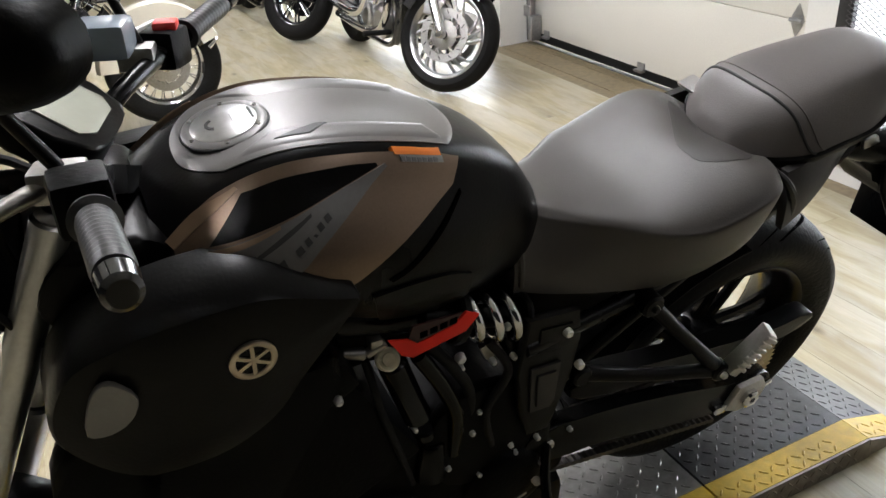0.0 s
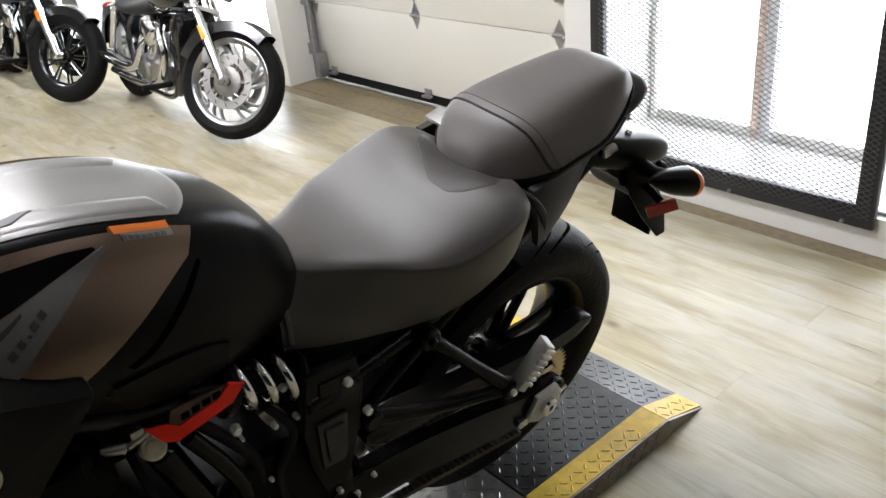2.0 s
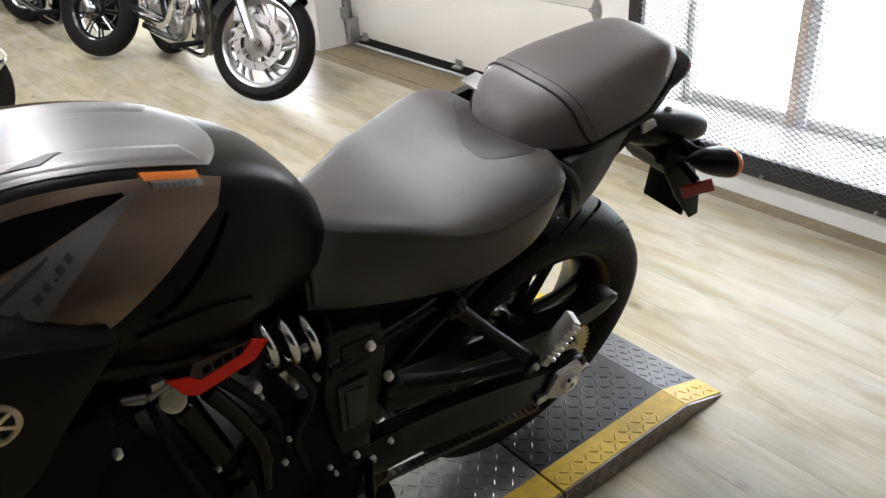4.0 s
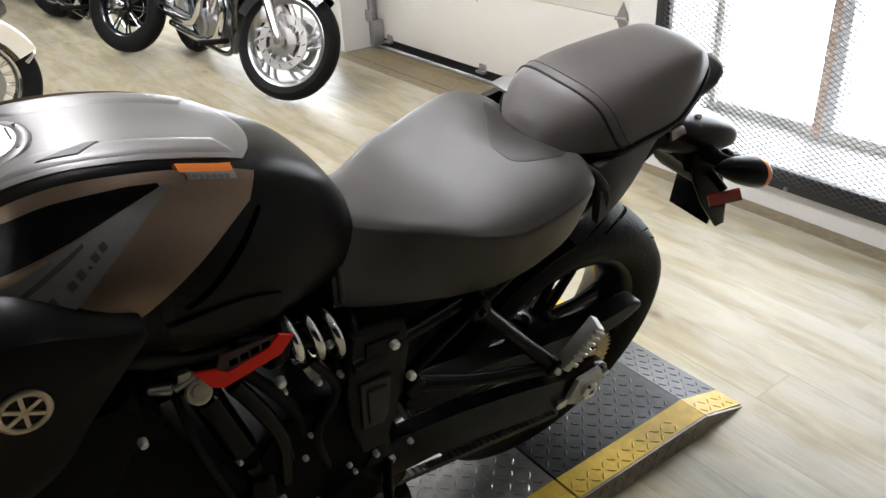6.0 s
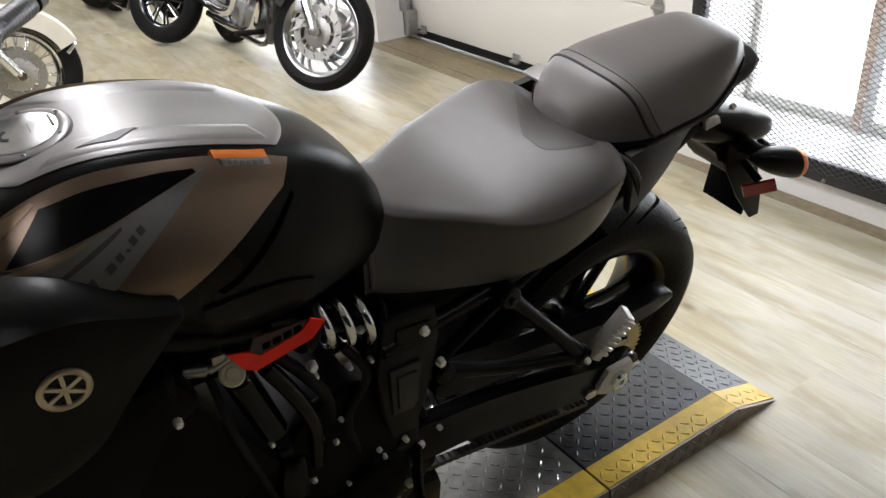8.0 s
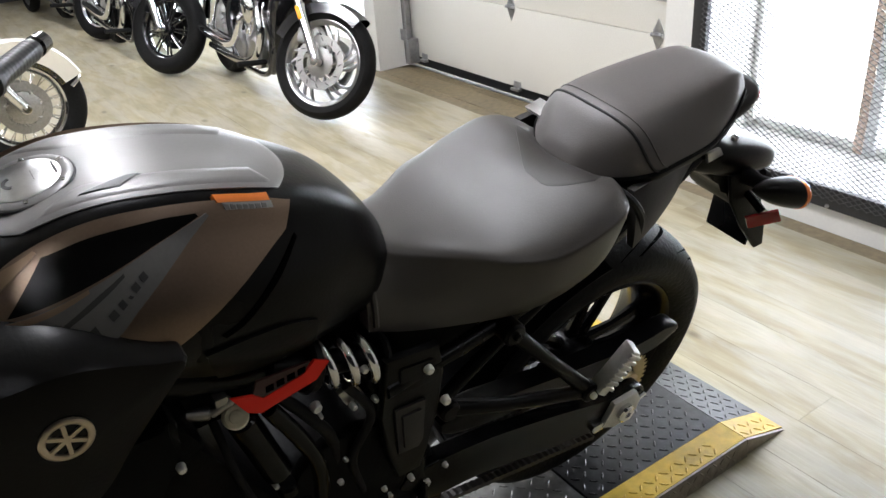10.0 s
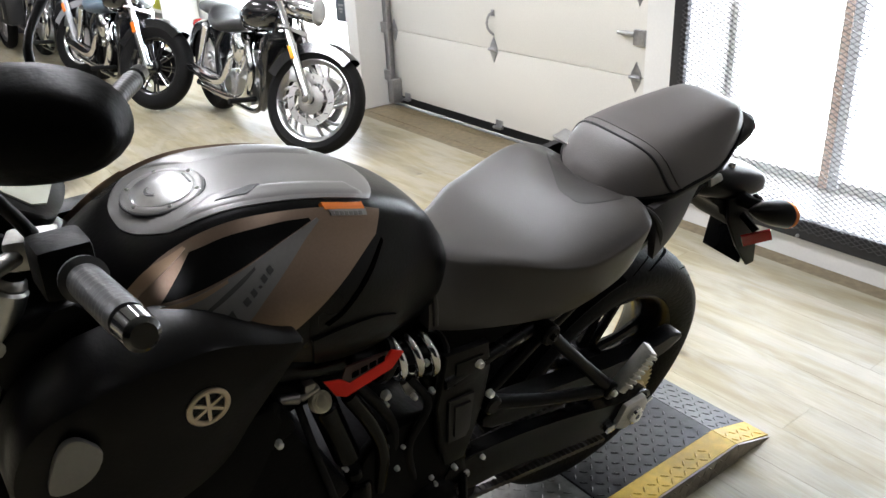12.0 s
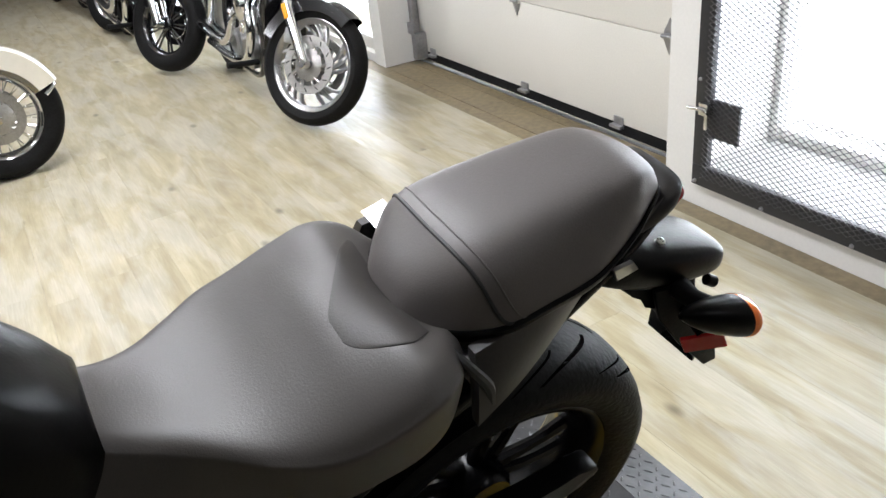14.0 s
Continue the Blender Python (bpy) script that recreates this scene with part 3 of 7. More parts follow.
for z in JOINTS[1:-1]:
    for y in (2.3, 2.455, 3.515, 4.55):
        door_hinge(y, z)
bm = nbm()
tube(bm, [(DOOR_X - 0.002, 3.518, 0.715), (DOOR_X - 0.03, 3.518, 0.71), (DOOR_X - 0.042, 3.526, 0.67), (DOOR_X - 0.035, 3.522, 0.63), (DOOR_X - 0.003, 3.515, 0.595)], 0.007, 10)
box(bm, DOOR_X - 0.006, DOOR_X, 3.505, 3.532, 0.7, 0.735, 0.002)
part("pull_handle", bm, M_GALV, rd, "dull steel pull handle")
bm = nbm()
box(bm, DOOR_X - 0.02, DOOR_X, 2.40, 2.47, 0.665, 0.74, 0.006)
rod(bm, (DOOR_X - 0.012, 2.47, 0.715), (DOOR_X - 0.03, 2.56, 0.72), 0.012, 0.01, 12, 0.003)
part("slide_lock", bm, M_GALV, rd, "steel slide lock")
for y in (2.75, 3.475, 4.44):
    bm = nbm()
    box(bm, DOOR_X - 0.03, DOOR_X - 0.001, y - 0.035, y + 0.035, 0.05, 0.064, 0.002)
    box(bm, DOOR_X - 0.008, DOOR_X - 0.001, y - 0.03, y + 0.03, 0.064, 0.1, 0.002)
    part("bottom_bracket", bm, M_GALV, rd, "galvanised bottom bracket")
for y in (4.58, 2.225):
    tr = nbm()
    box(tr, DOOR_X - 0.06, DOOR_X - 0.003, y, y + 0.018, 0.02, 2.5, 0.002)
    box(tr, DOOR_X - 0.06, DOOR_X - 0.05, y - 0.03, y + 0.018, 0.02, 2.5, 0.002)
    for z in (0.18, 0.5, 0.95, 1.5):
        box(tr, DOOR_X - 0.075, DOOR_X - 0.06, y - 0.045, y + 0.03, z, z + 0.07, 0.003)
    box(tr, DOOR_X - 0.08, DOOR_X - 0.004, y - 0.075, y - 0.03, 0.03, 0.19, 0.004)
    part("door_track", tr, M_GALV, rd, "galvanised door track")

# glass door and side light beyond the pier
gd = empty("glass_door", pose(0, 0, 0), "glass entrance door in a dark metal frame", "door")
gd["kind"] = "structure"
for name, a in (("door_stile", (4.79, 4.845, 0.05, 2.3)), ("door_stile", (5.74, 5.8, 0.05, 2.3)), ("door_stile", (7.29, 7.35, 0.05, 2.3)), ("door_rail", (4.845, 7.29, 0.05, 0.13)), ("door_rail", (4.845, 7.29, 2.2, 2.3))):
    bm = nbm()
    box(bm, 2.76, 2.8, a[0], a[1], a[2], a[3], 0.004)
    part(name, bm, material("dark_grey_door_metal", (0.09, 0.095, 0.1), 0.4, metal=0.5) if name == "door_stile" and a[0] < 5 else M_SHELF, gd)
for y0, y1 in ((4.845, 5.74), (5.8, 7.29)):
    bm = nbm()
    box(bm, 2.778, 2.783, y0, y1, 0.13, 2.2)
    p = part("pane", bm, M_PANE, gd, smooth=0)
    p.visible_shadow = False
wall_piece("wall_east_glass_kerb", 2.72, 3.0, 4.76, 7.35, -0.005, 0.05, label="white threshold of the glass door")
bm = nbm()
box(bm, 2.735, 2.757, 4.80, 4.95, 0.56, 0.78, 0.005)
sign = tagged(part("lock_plate", bm, material("slate_lock_plate", (0.13, 0.15, 0.17), 0.4, metal=0.4)), "slate grey door lock plate with faint print", "lock plate")
for k, (w, z) in enumerate(((0.07, 0.665), (0.05, 0.64), (0.03, 0.62))):
    bm = nbm()
    box(bm, 2.7335, 2.735, 4.875 - w / 2, 4.875 + w / 2, z, z + 0.014)
    part("print_bar", bm, M_LABEL, sign, smooth=0)

# ceiling fixtures
for k, (lx, ly, watts) in enumerate(LAMPS):
    if k == 0:
        fx = empty("ceiling_light", pose(lx, ly, 3.1), "white surface-mounted ceiling light", "light", "ceiling lights")
        bm = nbm()
        box(bm, -0.18, 0.18, -0.64, 0.64, -0.1, 0, 0.008)
        part("housing", bm, M_SHELF, fx)
        bm = nbm()
        for sx in (-0.17, 0.16):
            box(bm, sx, sx + 0.01, -0.62, 0.62, -0.16, -0.1)
        part("reflector_edge", bm, M_SHELF, fx, smooth=0)
        first = fx
    else:
        copy_thing(first, pose(lx, ly, 3.1))


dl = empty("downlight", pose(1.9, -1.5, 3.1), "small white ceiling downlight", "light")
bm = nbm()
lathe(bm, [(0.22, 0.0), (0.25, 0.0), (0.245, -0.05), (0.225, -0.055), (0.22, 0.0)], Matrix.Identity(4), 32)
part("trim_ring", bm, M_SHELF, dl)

# ---- tread-plate platform under the sport motorcycle ----
PZ, PY0, PY1, STRIPE = 0.05, 0.83, 1.5, 0.075


def lugs(bm, origin, ux, uy, nx, ny, pitch, mat=0, size=0.024, high=0.0022):
    """Raised tread lozenges that lie crosswise in turn, over nx by ny cells."""
    o, ux, uy = Vector(origin), Vector(ux), Vector(uy)
    un = ux.cross(uy).normalized()
    un = un if un.z > 0 or abs(un.z) < 0.2 and un.y < 0 else -un
    verts, faces = [], []
    for i in range(nx):
        for j in range(ny):
            c = o + ux * ((i + 0.5) * pitch) + uy * ((j + 0.5) * pitch)
            a = radians(45 if (i + j) % 2 else -45)
            d = ux * math.cos(a) + uy * math.sin(a)
            e = un.cross(d)
            k = len(verts)
            L, w = size / 2, size * 0.13
            verts += [c - d * L, c + e * w - d * L * 0.3, c + e * w + d * L * 0.3, c + d * L, c - e * w + d * L * 0.3, c - e * w - d * L * 0.3, c - d * L * 0.55 + un * high, c + d * L * 0.55 + un * high]
            faces += [(k, k + 1, k + 6), (k + 1, k + 2, k + 7, k + 6), (k + 2, k + 3, k + 7), (k + 3, k + 4, k + 7), (k + 4, k + 5, k + 6, k + 7), (k + 5, k, k + 6)]
    faces_in(bm, verts, faces, mat)


ramp = empty("display_ramp", pose(0, 0, 0), "low black tread-plate display ramp with yellow edges", "ramp")
PITCH = 0.0288
X_FRONT, X_SEAM, X_TOP, X_END = -1.75, 1.068, 1.5, 1.652
# front deck: grey base colour stands in for sheen on the black plate
for name, x0, x1, mt, lab in (("front_deck", X_FRONT, X_SEAM - 0.003, M_PLATE_SHEEN, "scuffed grey tread plate"), ("rear_deck", X_SEAM + 0.003, X_TOP, M_PLATE, "worn black tread plate")):
    bm = nbm()
    box(bm, x0, x1, PY0 + STRIPE, PY1 - STRIPE, 0.0, PZ)
    lugs(bm, (x0 + 0.002, PY0 + STRIPE + 0.002, PZ), (1, 0, 0), (0, 1, 0), int((x1 - x0) / PITCH), int((PY1 - PY0 - 2 * STRIPE) / PITCH), PITCH)
    part(name, bm, mt, ramp, lab, smooth=0)
    for y0, y1 in ((PY0, PY0 + STRIPE - 0.0004), (PY1 - STRIPE + 0.0004, PY1)):
        bm = nbm()
        box(bm, x0, x1, y0, y1, 0.0, PZ)
        lugs(bm, (x0 + 0.002, y0 + 0.001, PZ), (1, 0, 0), (0, 1, 0), int((x1 - x0) / PITCH), int((y1 - y0) / 0.0288), PITCH * 0.86)
        part("yellow_edge", bm, M_PLATE_YELLOW, ramp, "yellow painted edge", smooth=0)
    bm = nbm()
    slab(bm, [(PY0 - 0.0005, PZ - 0.001), (PY0 - 0.0005, 0.0), (PY0 - 0.012, 0.0), (PY0 - 0.006, PZ - 0.001)], "x", x0, x1)
    lugs(bm, (x0 + 0.002, PY0 - 0.0115, 0.0), (1, 0, 0), Vector((0, 0.006, PZ)).normalized(), int((x1 - x0) / PITCH * 1.2), 2, PITCH * 0.8)
    part("side_skirt", bm, M_PLATE_STEEL, ramp, "bare steel side of the tread plate", smooth=0)
slope = (Vector((X_END, 0, 0.004)) - Vector((X_TOP, 0, PZ))).normalized()
for name, y0, y1, mt in (("ramp_lip", PY0 + STRIPE, PY1 - STRIPE, M_PLATE), ("yellow_lip", PY0, PY0 + STRIPE - 0.0004, M_PLATE_YELLOW), ("yellow_lip", PY1 - STRIPE + 0.0004, PY1, M_PLATE_YELLOW)):
    bm = nbm()
    slab(bm, [(X_TOP + 0.001, 0.0), (X_END, 0.0), (X_END, 0.004), (X_TOP + 0.001, PZ)], "y", y0, y1)
    lugs(bm, (X_TOP + 0.004, y0 + 0.001, PZ - 0.001), slope, (0, 1, 0), int(0.155 / PITCH), int((y1 - y0) / 0.0288), PITCH * 0.97)
    part(name, bm, mt, ramp, smooth=0)
bm = nbm()
slab(bm, [(X_TOP + 0.001, 0.0), (X_END, 0.0), (X_TOP + 0.001, PZ - 0.001)], "y", PY0 - 0.008, PY0 - 0.0005)
part("side_skirt", bm, M_PLATE_STEEL, ramp, "bare steel side of the tread plate", smooth=0)

# ---- the sport motorcycle: x to its tail, -y to its left side, z up from the deck ----
LEANS = 10.5
bike = empty("motorcycle", pose(1.074, 1.027, PZ, LEANS, 0, 0), "matte black naked sport motorcycle with grey seat on its stand", "motorcycle")


def bolt(parent, p, r=0.006, d=(0, -1, 0), h=0.006, mat=None):
    r *= 0.9
    bm = nbm()
    a = Vector(p)
    rod(bm, a - Vector(d) * h, a + Vector(d) * h, r, r * 0.85, 10, 0.0015)
    return part("bolt", bm, mat or M_BOLT, parent)


def sport_wheel(parent, name, R, half, rim_r, centre, turn=None, tread=True):
    """A cast ten-spoke wheel with a grooved sport tyre; its axis is y."""
    base = turn or Matrix.Identity(4)
    m = base @ Matrix.Translation(centre) @ pose(0, 0, 0, 90, 0, 0)
    bm = nbm()
    w = half
    lathe(bm, [(rim_r + 0.004, -w * 0.72), (rim_r + 0.02, -w * 0.86), (R * 0.86, -w), (R * 0.93, -w * 0.9), (R * 0.975, -w * 0.6), (R * 0.995, -w * 0.3), (R, 0), (R * 0.995, w * 0.3), (R * 0.975, w * 0.6), (R * 0.93, w * 0.9), (R * 0.86, w), (rim_r + 0.02, w * 0.86), (rim_r + 0.004, w * 0.72)], m, 96)
    wheel = part(name, bm, M_TYRE, parent, "black sport tyre on a black cast wheel")
    # tread grooves: dark curved sheets laid just over the rubber paint their shade
    if tread:
        bm = nbm()
        for k in range(22):
            for s in (-1, 1):
                a0 = 2 * math.pi * (k + (0.5 if s > 0 else 0)) / 22
                rows = []
                for q in range(9):
                    u = q / 8
                    lat = s * ((0.06 if k % 2 else 0.34) + (0.8 if k % 2 else 0.5) * u) * w
                    ang = a0 + (0.42 if k % 2 else 0.3) * u**1.6
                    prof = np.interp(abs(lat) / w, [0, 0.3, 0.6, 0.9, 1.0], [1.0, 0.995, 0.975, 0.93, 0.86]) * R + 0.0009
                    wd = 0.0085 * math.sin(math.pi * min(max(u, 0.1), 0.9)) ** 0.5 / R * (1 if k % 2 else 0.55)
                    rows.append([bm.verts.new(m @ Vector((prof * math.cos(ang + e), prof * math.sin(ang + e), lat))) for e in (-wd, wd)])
                for r0, r1 in zip(rows, rows[1:]):
                    bm.faces.new((r0[0], r0[1], r1[1], r1[0]))
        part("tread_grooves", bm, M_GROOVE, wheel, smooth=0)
    bm = nbm()
    rw = w * 0.74
    lathe(bm, [(rim_r + 0.012, -rw), (rim_r + 0.006, -rw - 0.004), (rim_r - 0.004, -rw), (rim_r - 0.012, -rw * 0.8), (rim_r - 0.03, -rw * 0.3), (rim_r - 0.03, rw * 0.3), (rim_r - 0.012, rw * 0.8), (rim_r - 0.004, rw), (rim_r + 0.006, rw + 0.004), (rim_r + 0.012, rw), (rim_r + 0.004, 0), (rim_r + 0.012, -rw)], m, 72)
    rim = part("rim", bm, M_FRAME_PAINT, wheel, "black cast rim")
    bm = nbm()
    lathe(bm, [(rim_r + 0.001, -rw - 0.0025), (rim_r + 0.0035, -rw - 0.0055), (rim_r + 0.006, -rw - 0.0048)], m, 72)
    part("rim_tape", bm, M_GOLD, wheel, "thin gold line round the rim")
    bm = nbm()
    lathe(bm, [(0, -0.05), (0.045, -0.05), (0.055, -0.035), (0.055, 0.035), (0.045, 0.05), (0, 0.05)], m, 32)
    part("hub", bm, M_FRAME_PAINT, wheel)
    for k in range(5):
        for e in (-0.17, 0.17):
            a, a1 = 2 * math.pi * k / 5 + e * 1.9, 2 * math.pi * k / 5 + e
            bm = nbm()
            p0, p1 = (0.05 * math.cos(a), 0.05 * math.sin(a), 0), ((rim_r - 0.025) * math.cos(a1), (rim_r - 0.025) * math.sin(a1), 0)
            tube(bm, [p0, ((p0[0] + p1[0]) / 2, (p0[1] + p1[1]) / 2, 0.004), p1], [0.015, 0.011, 0.014], 8, 4)
            bmesh.ops.transform(bm, matrix=m, verts=bm.verts[:])
            part("spoke", bm, M_FRAME_PAINT, wheel)
    return wheel, m


# the bike leans on its stand, so the wheel's foot lies off to the far side
rear_wheel, RM = sport_wheel(bike, "rear_wheel", 0.329, 0.088, 0.225, (0, 0, 0), pose(0.006, 0.042, 0.348, 5, 0, 0))
# sprocket with cut-outs and teeth, on the left
bm = nbm()
n = 44
pts = []
for k in range(n):
    for e, r in ((0.0, 0.100), (0.3, 0.108), (0.55, 0.108), (0.85, 0.100)):
        a = 2 * math.pi * (k + e) / n
        pts.append((r * math.cos(a), r * math.sin(a)))
inner = [(0.074 * math.cos(2 * math.pi * k / len(pts)), 0.074 * math.sin(2 * math.pi * k / len(pts))) for k in range(len(pts))]
for h in (0.0, 0.006):
    lo, hi = [bm.verts.new((*p, h)) for p in pts], [bm.verts.new((*p, h)) for p in inner]
    for k in range(len(pts)):
        bm.faces.new((lo[k], lo[(k + 1) % len(pts)], hi[(k + 1) % len(pts)], hi[k]))
for k in range(5):
    a = 2 * math.pi * k / 5
    rod(bm, (0.03 * math.cos(a), 0.03 * math.sin(a), 0.003), (0.078 * math.cos(a), 0.078 * math.sin(a), 0.003), 0.012, 0.014, 8)
bmesh.ops.transform(bm, matrix=RM @ Matrix.Translation((0, 0, 0.125)), verts=bm.verts[:])
part("sprocket", bm, M_BRASS, bike, "gold rear sprocket")
bm = nbm()
lathe(bm, [(0.06, -0.082), (0.12, -0.082), (0.12, -0.086), (0.06, -0.086), (0.06, -0.082)], RM, 48)
part("brake_disc", bm, M_ALU, bike, "steel rear brake disc")

# swingarm, axle block, chain
for s in (-1, 1):
    bm = nbm()
    slab(bm, smooth_outline([(-0.5, 0.46), (-0.36, 0.455), (-0.2, 0.42), (-0.04, 0.375), (0.055, 0.365), (0.065, 0.315), (-0.02, 0.298), (-0.18, 0.325), (-0.34, 0.365), (-0.5, 0.385)], 4), "y", s * 0.098, s * 0.128, 0.006)
    part("swingarm_leg", bm, M_FRAME_PAINT, bike, "black swingarm leg")
bm = nbm()
rod(bm, (-0.47, -0.125, 0.42), (-0.47, 0.125, 0.42), 0.04, bevel=0.005)
box(bm, -0.36, -0.25, -0.1, 0.1, 0.37, 0.44, 0.012)
part("swingarm_bridge", bm, M_FRAME_PAINT, bike)
bm = nbm()
slab(bm, [(-0.055, 0.318), (-0.03, 0.37), (0.03, 0.372), (0.045, 0.345), (0.035, 0.306), (-0.02, 0.298)], "y", -0.142, -0.129, 0.004)
ax = part("axle_block", bm, M_CAST, bike, "silver chain adjuster block")
bm = nbm()
lathe(bm, [(0.0, 0.0), (0.02, 0.0), (0.022, 0.003), (0.022, 0.01), (0.017, 0.014), (0.008, 0.014), (0.008, 0.009), (0, 0.009)], pose(-0.003, -0.142, 0.337, 90, 0, 0), 6)
part("axle_nut", bm, M_CHROME, ax, "hexagonal axle nut")
bm = nbm()
box(bm, -0.075, -0.05, -0.14, -0.128, 0.31, 0.33, 0.003)
part("adjuster_nut", bm, M_CHROME, ax)
bm = nbm()
rod(bm, (0.045, -0.135, 0.34), (0.062, -0.135, 0.345), 0.005, n=8)
part("adjuster_bolt", bm, M_CHROME, ax)
for z0, z1 in ((0.44, 0.433), (0.315, 0.228)):
    run = [(-0.52 + 0.5 * k / 66, z0 + (z1 - z0) * k / 66, 0.0068 if k % 2 else 0.0042) for k in range(67)]
    bm = nbm()
    slab(bm, [(x, z + h) for x, z, h in run] + [(x, z - h) for x, z, h in run[::-1]], "y", -0.1, -0.084)
    part("chain_run", bm, M_CHAIN, bike, "steel drive chain", smooth=0)
bm = nbm()
slab(bm, smooth_outline([(-0.42, 0.565), (-0.2, 0.53), (0.0, 0.505), (0.1, 0.512), (0.11, 0.485), (0.0, 0.468), (-0.2, 0.49), (-0.42, 0.52)], 3), "y", -0.135, -0.095, 0.006)
part("chain_guard", bm, M_BLACK_SATIN, bike, "black plastic chain guard")
bm = nbm()
lathe(bm, [(0.345, -0.1), (0.352, -0.06), (0.354, 0.0), (0.352, 0.06), (0.345, 0.1), (0.342, 0.1), (0.348, 0.0), (0.342, -0.1), (0.345, -0.1)], RM, 24, a0=radians(100), a1=radians(178))
part("rear_hugger", bm, M_BLACK_MATTE, bike)

# frame: twin spars, rear subframe, footpeg hangers
for s in (-1, 1):
    bm = nbm()
    tube(bm, [(-1.06, s * 0.05, 0.92), (-0.92, s * 0.085, 0.86), (-0.74, s * 0.09, 0.8), (-0.58, s * 0.09, 0.74), (-0.51, s * 0.095, 0.6), (-0.47, s * 0.1, 0.42)], [0.026, 0.028, 0.026, 0.026, 0.03, 0.03], 12, 6)
    part("frame_spar", bm, M_FRAME_PAINT, bike)
    bm = nbm()
    tube(bm, [(-0.55, s * 0.14, 0.7), (-0.35, s * 0.125, 0.715), (-0.1, s * 0.1, 0.76), (0.12, s * 0.08, 0.85), (0.22, s * 0.06, 0.9)], 0.014, 10, 6)
    part("subframe_tube", bm, M_FRAME_PAINT, bike)
    bm = nbm()
    tube(bm, [(-0.5, s * 0.13, 0.57), (-0.36, s * 0.125, 0.66), (-0.18, s * 0.11, 0.74), (0.0, s * 0.095, 0.8)], 0.012, 10, 6)
    part("subframe_tube", bm, M_FRAME_PAINT, bike)
    # hanger: a cast triangle with the passenger peg
    bm = nbm()
    tube(bm, [(-0.335, s * 0.15, 0.715), (-0.26, s * 0.172, 0.63), (-0.186, s * 0.19, 0.545)], [0.013, 0.011, 0.014], 10, 5)
    hang = part("peg_hanger", bm, M_BLACK_SATIN, bike, "black cast passenger peg hanger")
    bm = nbm()
    tube(bm, [(-0.44, s * 0.14, 0.6), (-0.32, s * 0.165, 0.565), (-0.186, s * 0.19, 0.54)], [0.014, 0.011, 0.013], 10, 5)
    part("lower_strut", bm, M_BLACK_SATIN, hang)
    for a, b, r in (((-0.335, s * 0.12, 0.715), (-0.335, s * 0.165, 0.715), 0.02), ((-0.44, s * 0.11, 0.6), (-0.44, s * 0.155, 0.6), 0.018), ((-0.186, s * 0.178, 0.543), (-0.186, s * 0.206, 0.543), 0.018)):
        bm = nbm()
        rod(bm, a, b, r, bevel=0.004)
        part("boss", bm, M_BLACK_SATIN, hang)
    bm = nbm()
    a, b = Vector((-0.172, s * 0.205, 0.545)), Vector((-0.125, s * 0.222, 0.632))
    m, L = frame_to(a, b)
    box(bm, -0.013, 0.02, -0.008, 0.008, 0.0, L, 0.003, m)
    for k in range(7):
        box(bm, -0.017, -0.01, -0.01, 0.01, 0.016 + k * 0.012, 0.023 + k * 0.012, 0.0015, m)
    part("passenger_peg", bm, M_CAST, hang, "folded silver passenger footpeg")
    bolt(hang, (-0.186, s * 0.207, 0.543), 0.008, (0, s, 0))
    bolt(bike, (-0.335, s * 0.166, 0.715), 0.008, (0, s, 0), mat=M_FRAME_PAINT)

# pivot cover with its inset panel
for s in (-1, 1):
    bm = nbm()
    slab(bm, [(-0.552, 0.757), (-0.462, 0.748), (-0.452, 0.69), (-0.462, 0.62), (-0.48, 0.54), (-0.49, 0.5), (-0.53, 0.5), (-0.548, 0.56), (-0.558, 0.65)], "y", s * 0.13, s * 0.146, 0.006)
    cov = part("pivot_cover", bm, M_BLACK_SATIN, bike, "black frame pivot cover")
    bm = nbm()
    slab(bm, [(-0.54, 0.66), (-0.487, 0.657), (-0.489, 0.575), (-0.497, 0.56), (-0.534, 0.563)], "y", s * 0.1445, s * 0.152, 0.004)
    slab(bm, [(-0.53, 0.647), (-0.497, 0.645), (-0.499, 0.578), (-0.526, 0.578)], "y", s * 0.15, s * 0.157, 0.003)
    part("cover_inset", bm, M_TAIL, cov, "dark grey inset panel")
    bm = nbm()
    slab(bm, [(-0.53, 0.735), (-0.475, 0.73), (-0.475, 0.685), (-0.53, 0.688)], "y", s * 0.1445, s * 0.15, 0.003)
    part("cover_inset", bm, M_FRAME_PAINT, cov)
    bolt(cov, (-0.485, s * 0.153, 0.717), 0.009, (0, s, 0))
    bolt(cov, (-0.45, s * 0.15, 0.632), 0.009, (0, s, 0))

# shock absorber lying between tank and pivot
bm = nbm()
p0, p1 = Vector((-0.705, -0.108, 0.797)), Vector((-0.54, -0.108, 0.738))
turns = []
for k in range(97):
    u = k / 96
    c = p0.lerp(p1, 0.38 + 0.6 * u)
    a = 2 * math.pi * 3.2 * u
    turns.append((c.x, c.y + 0.034 * math.cos(a), c.z + 0.034 * math.sin(a)))
tube(bm, turns, 0.0072, 12, 1)
part("shock_spring", bm, M_CHROME, bike, "bright steel shock spring")
bm = nbm()
rod(bm, p0, p1, 0.018, bevel=0.003)
rod(bm, p0.lerp(p1, 0.28), p0.lerp(p1, 0.38), 0.04, bevel=0.004)
rod(bm, p0.lerp(p1, 0.93), p1, 0.036, bevel=0.004)
part("shock_body", bm, M_BLACK_SATIN, bike)

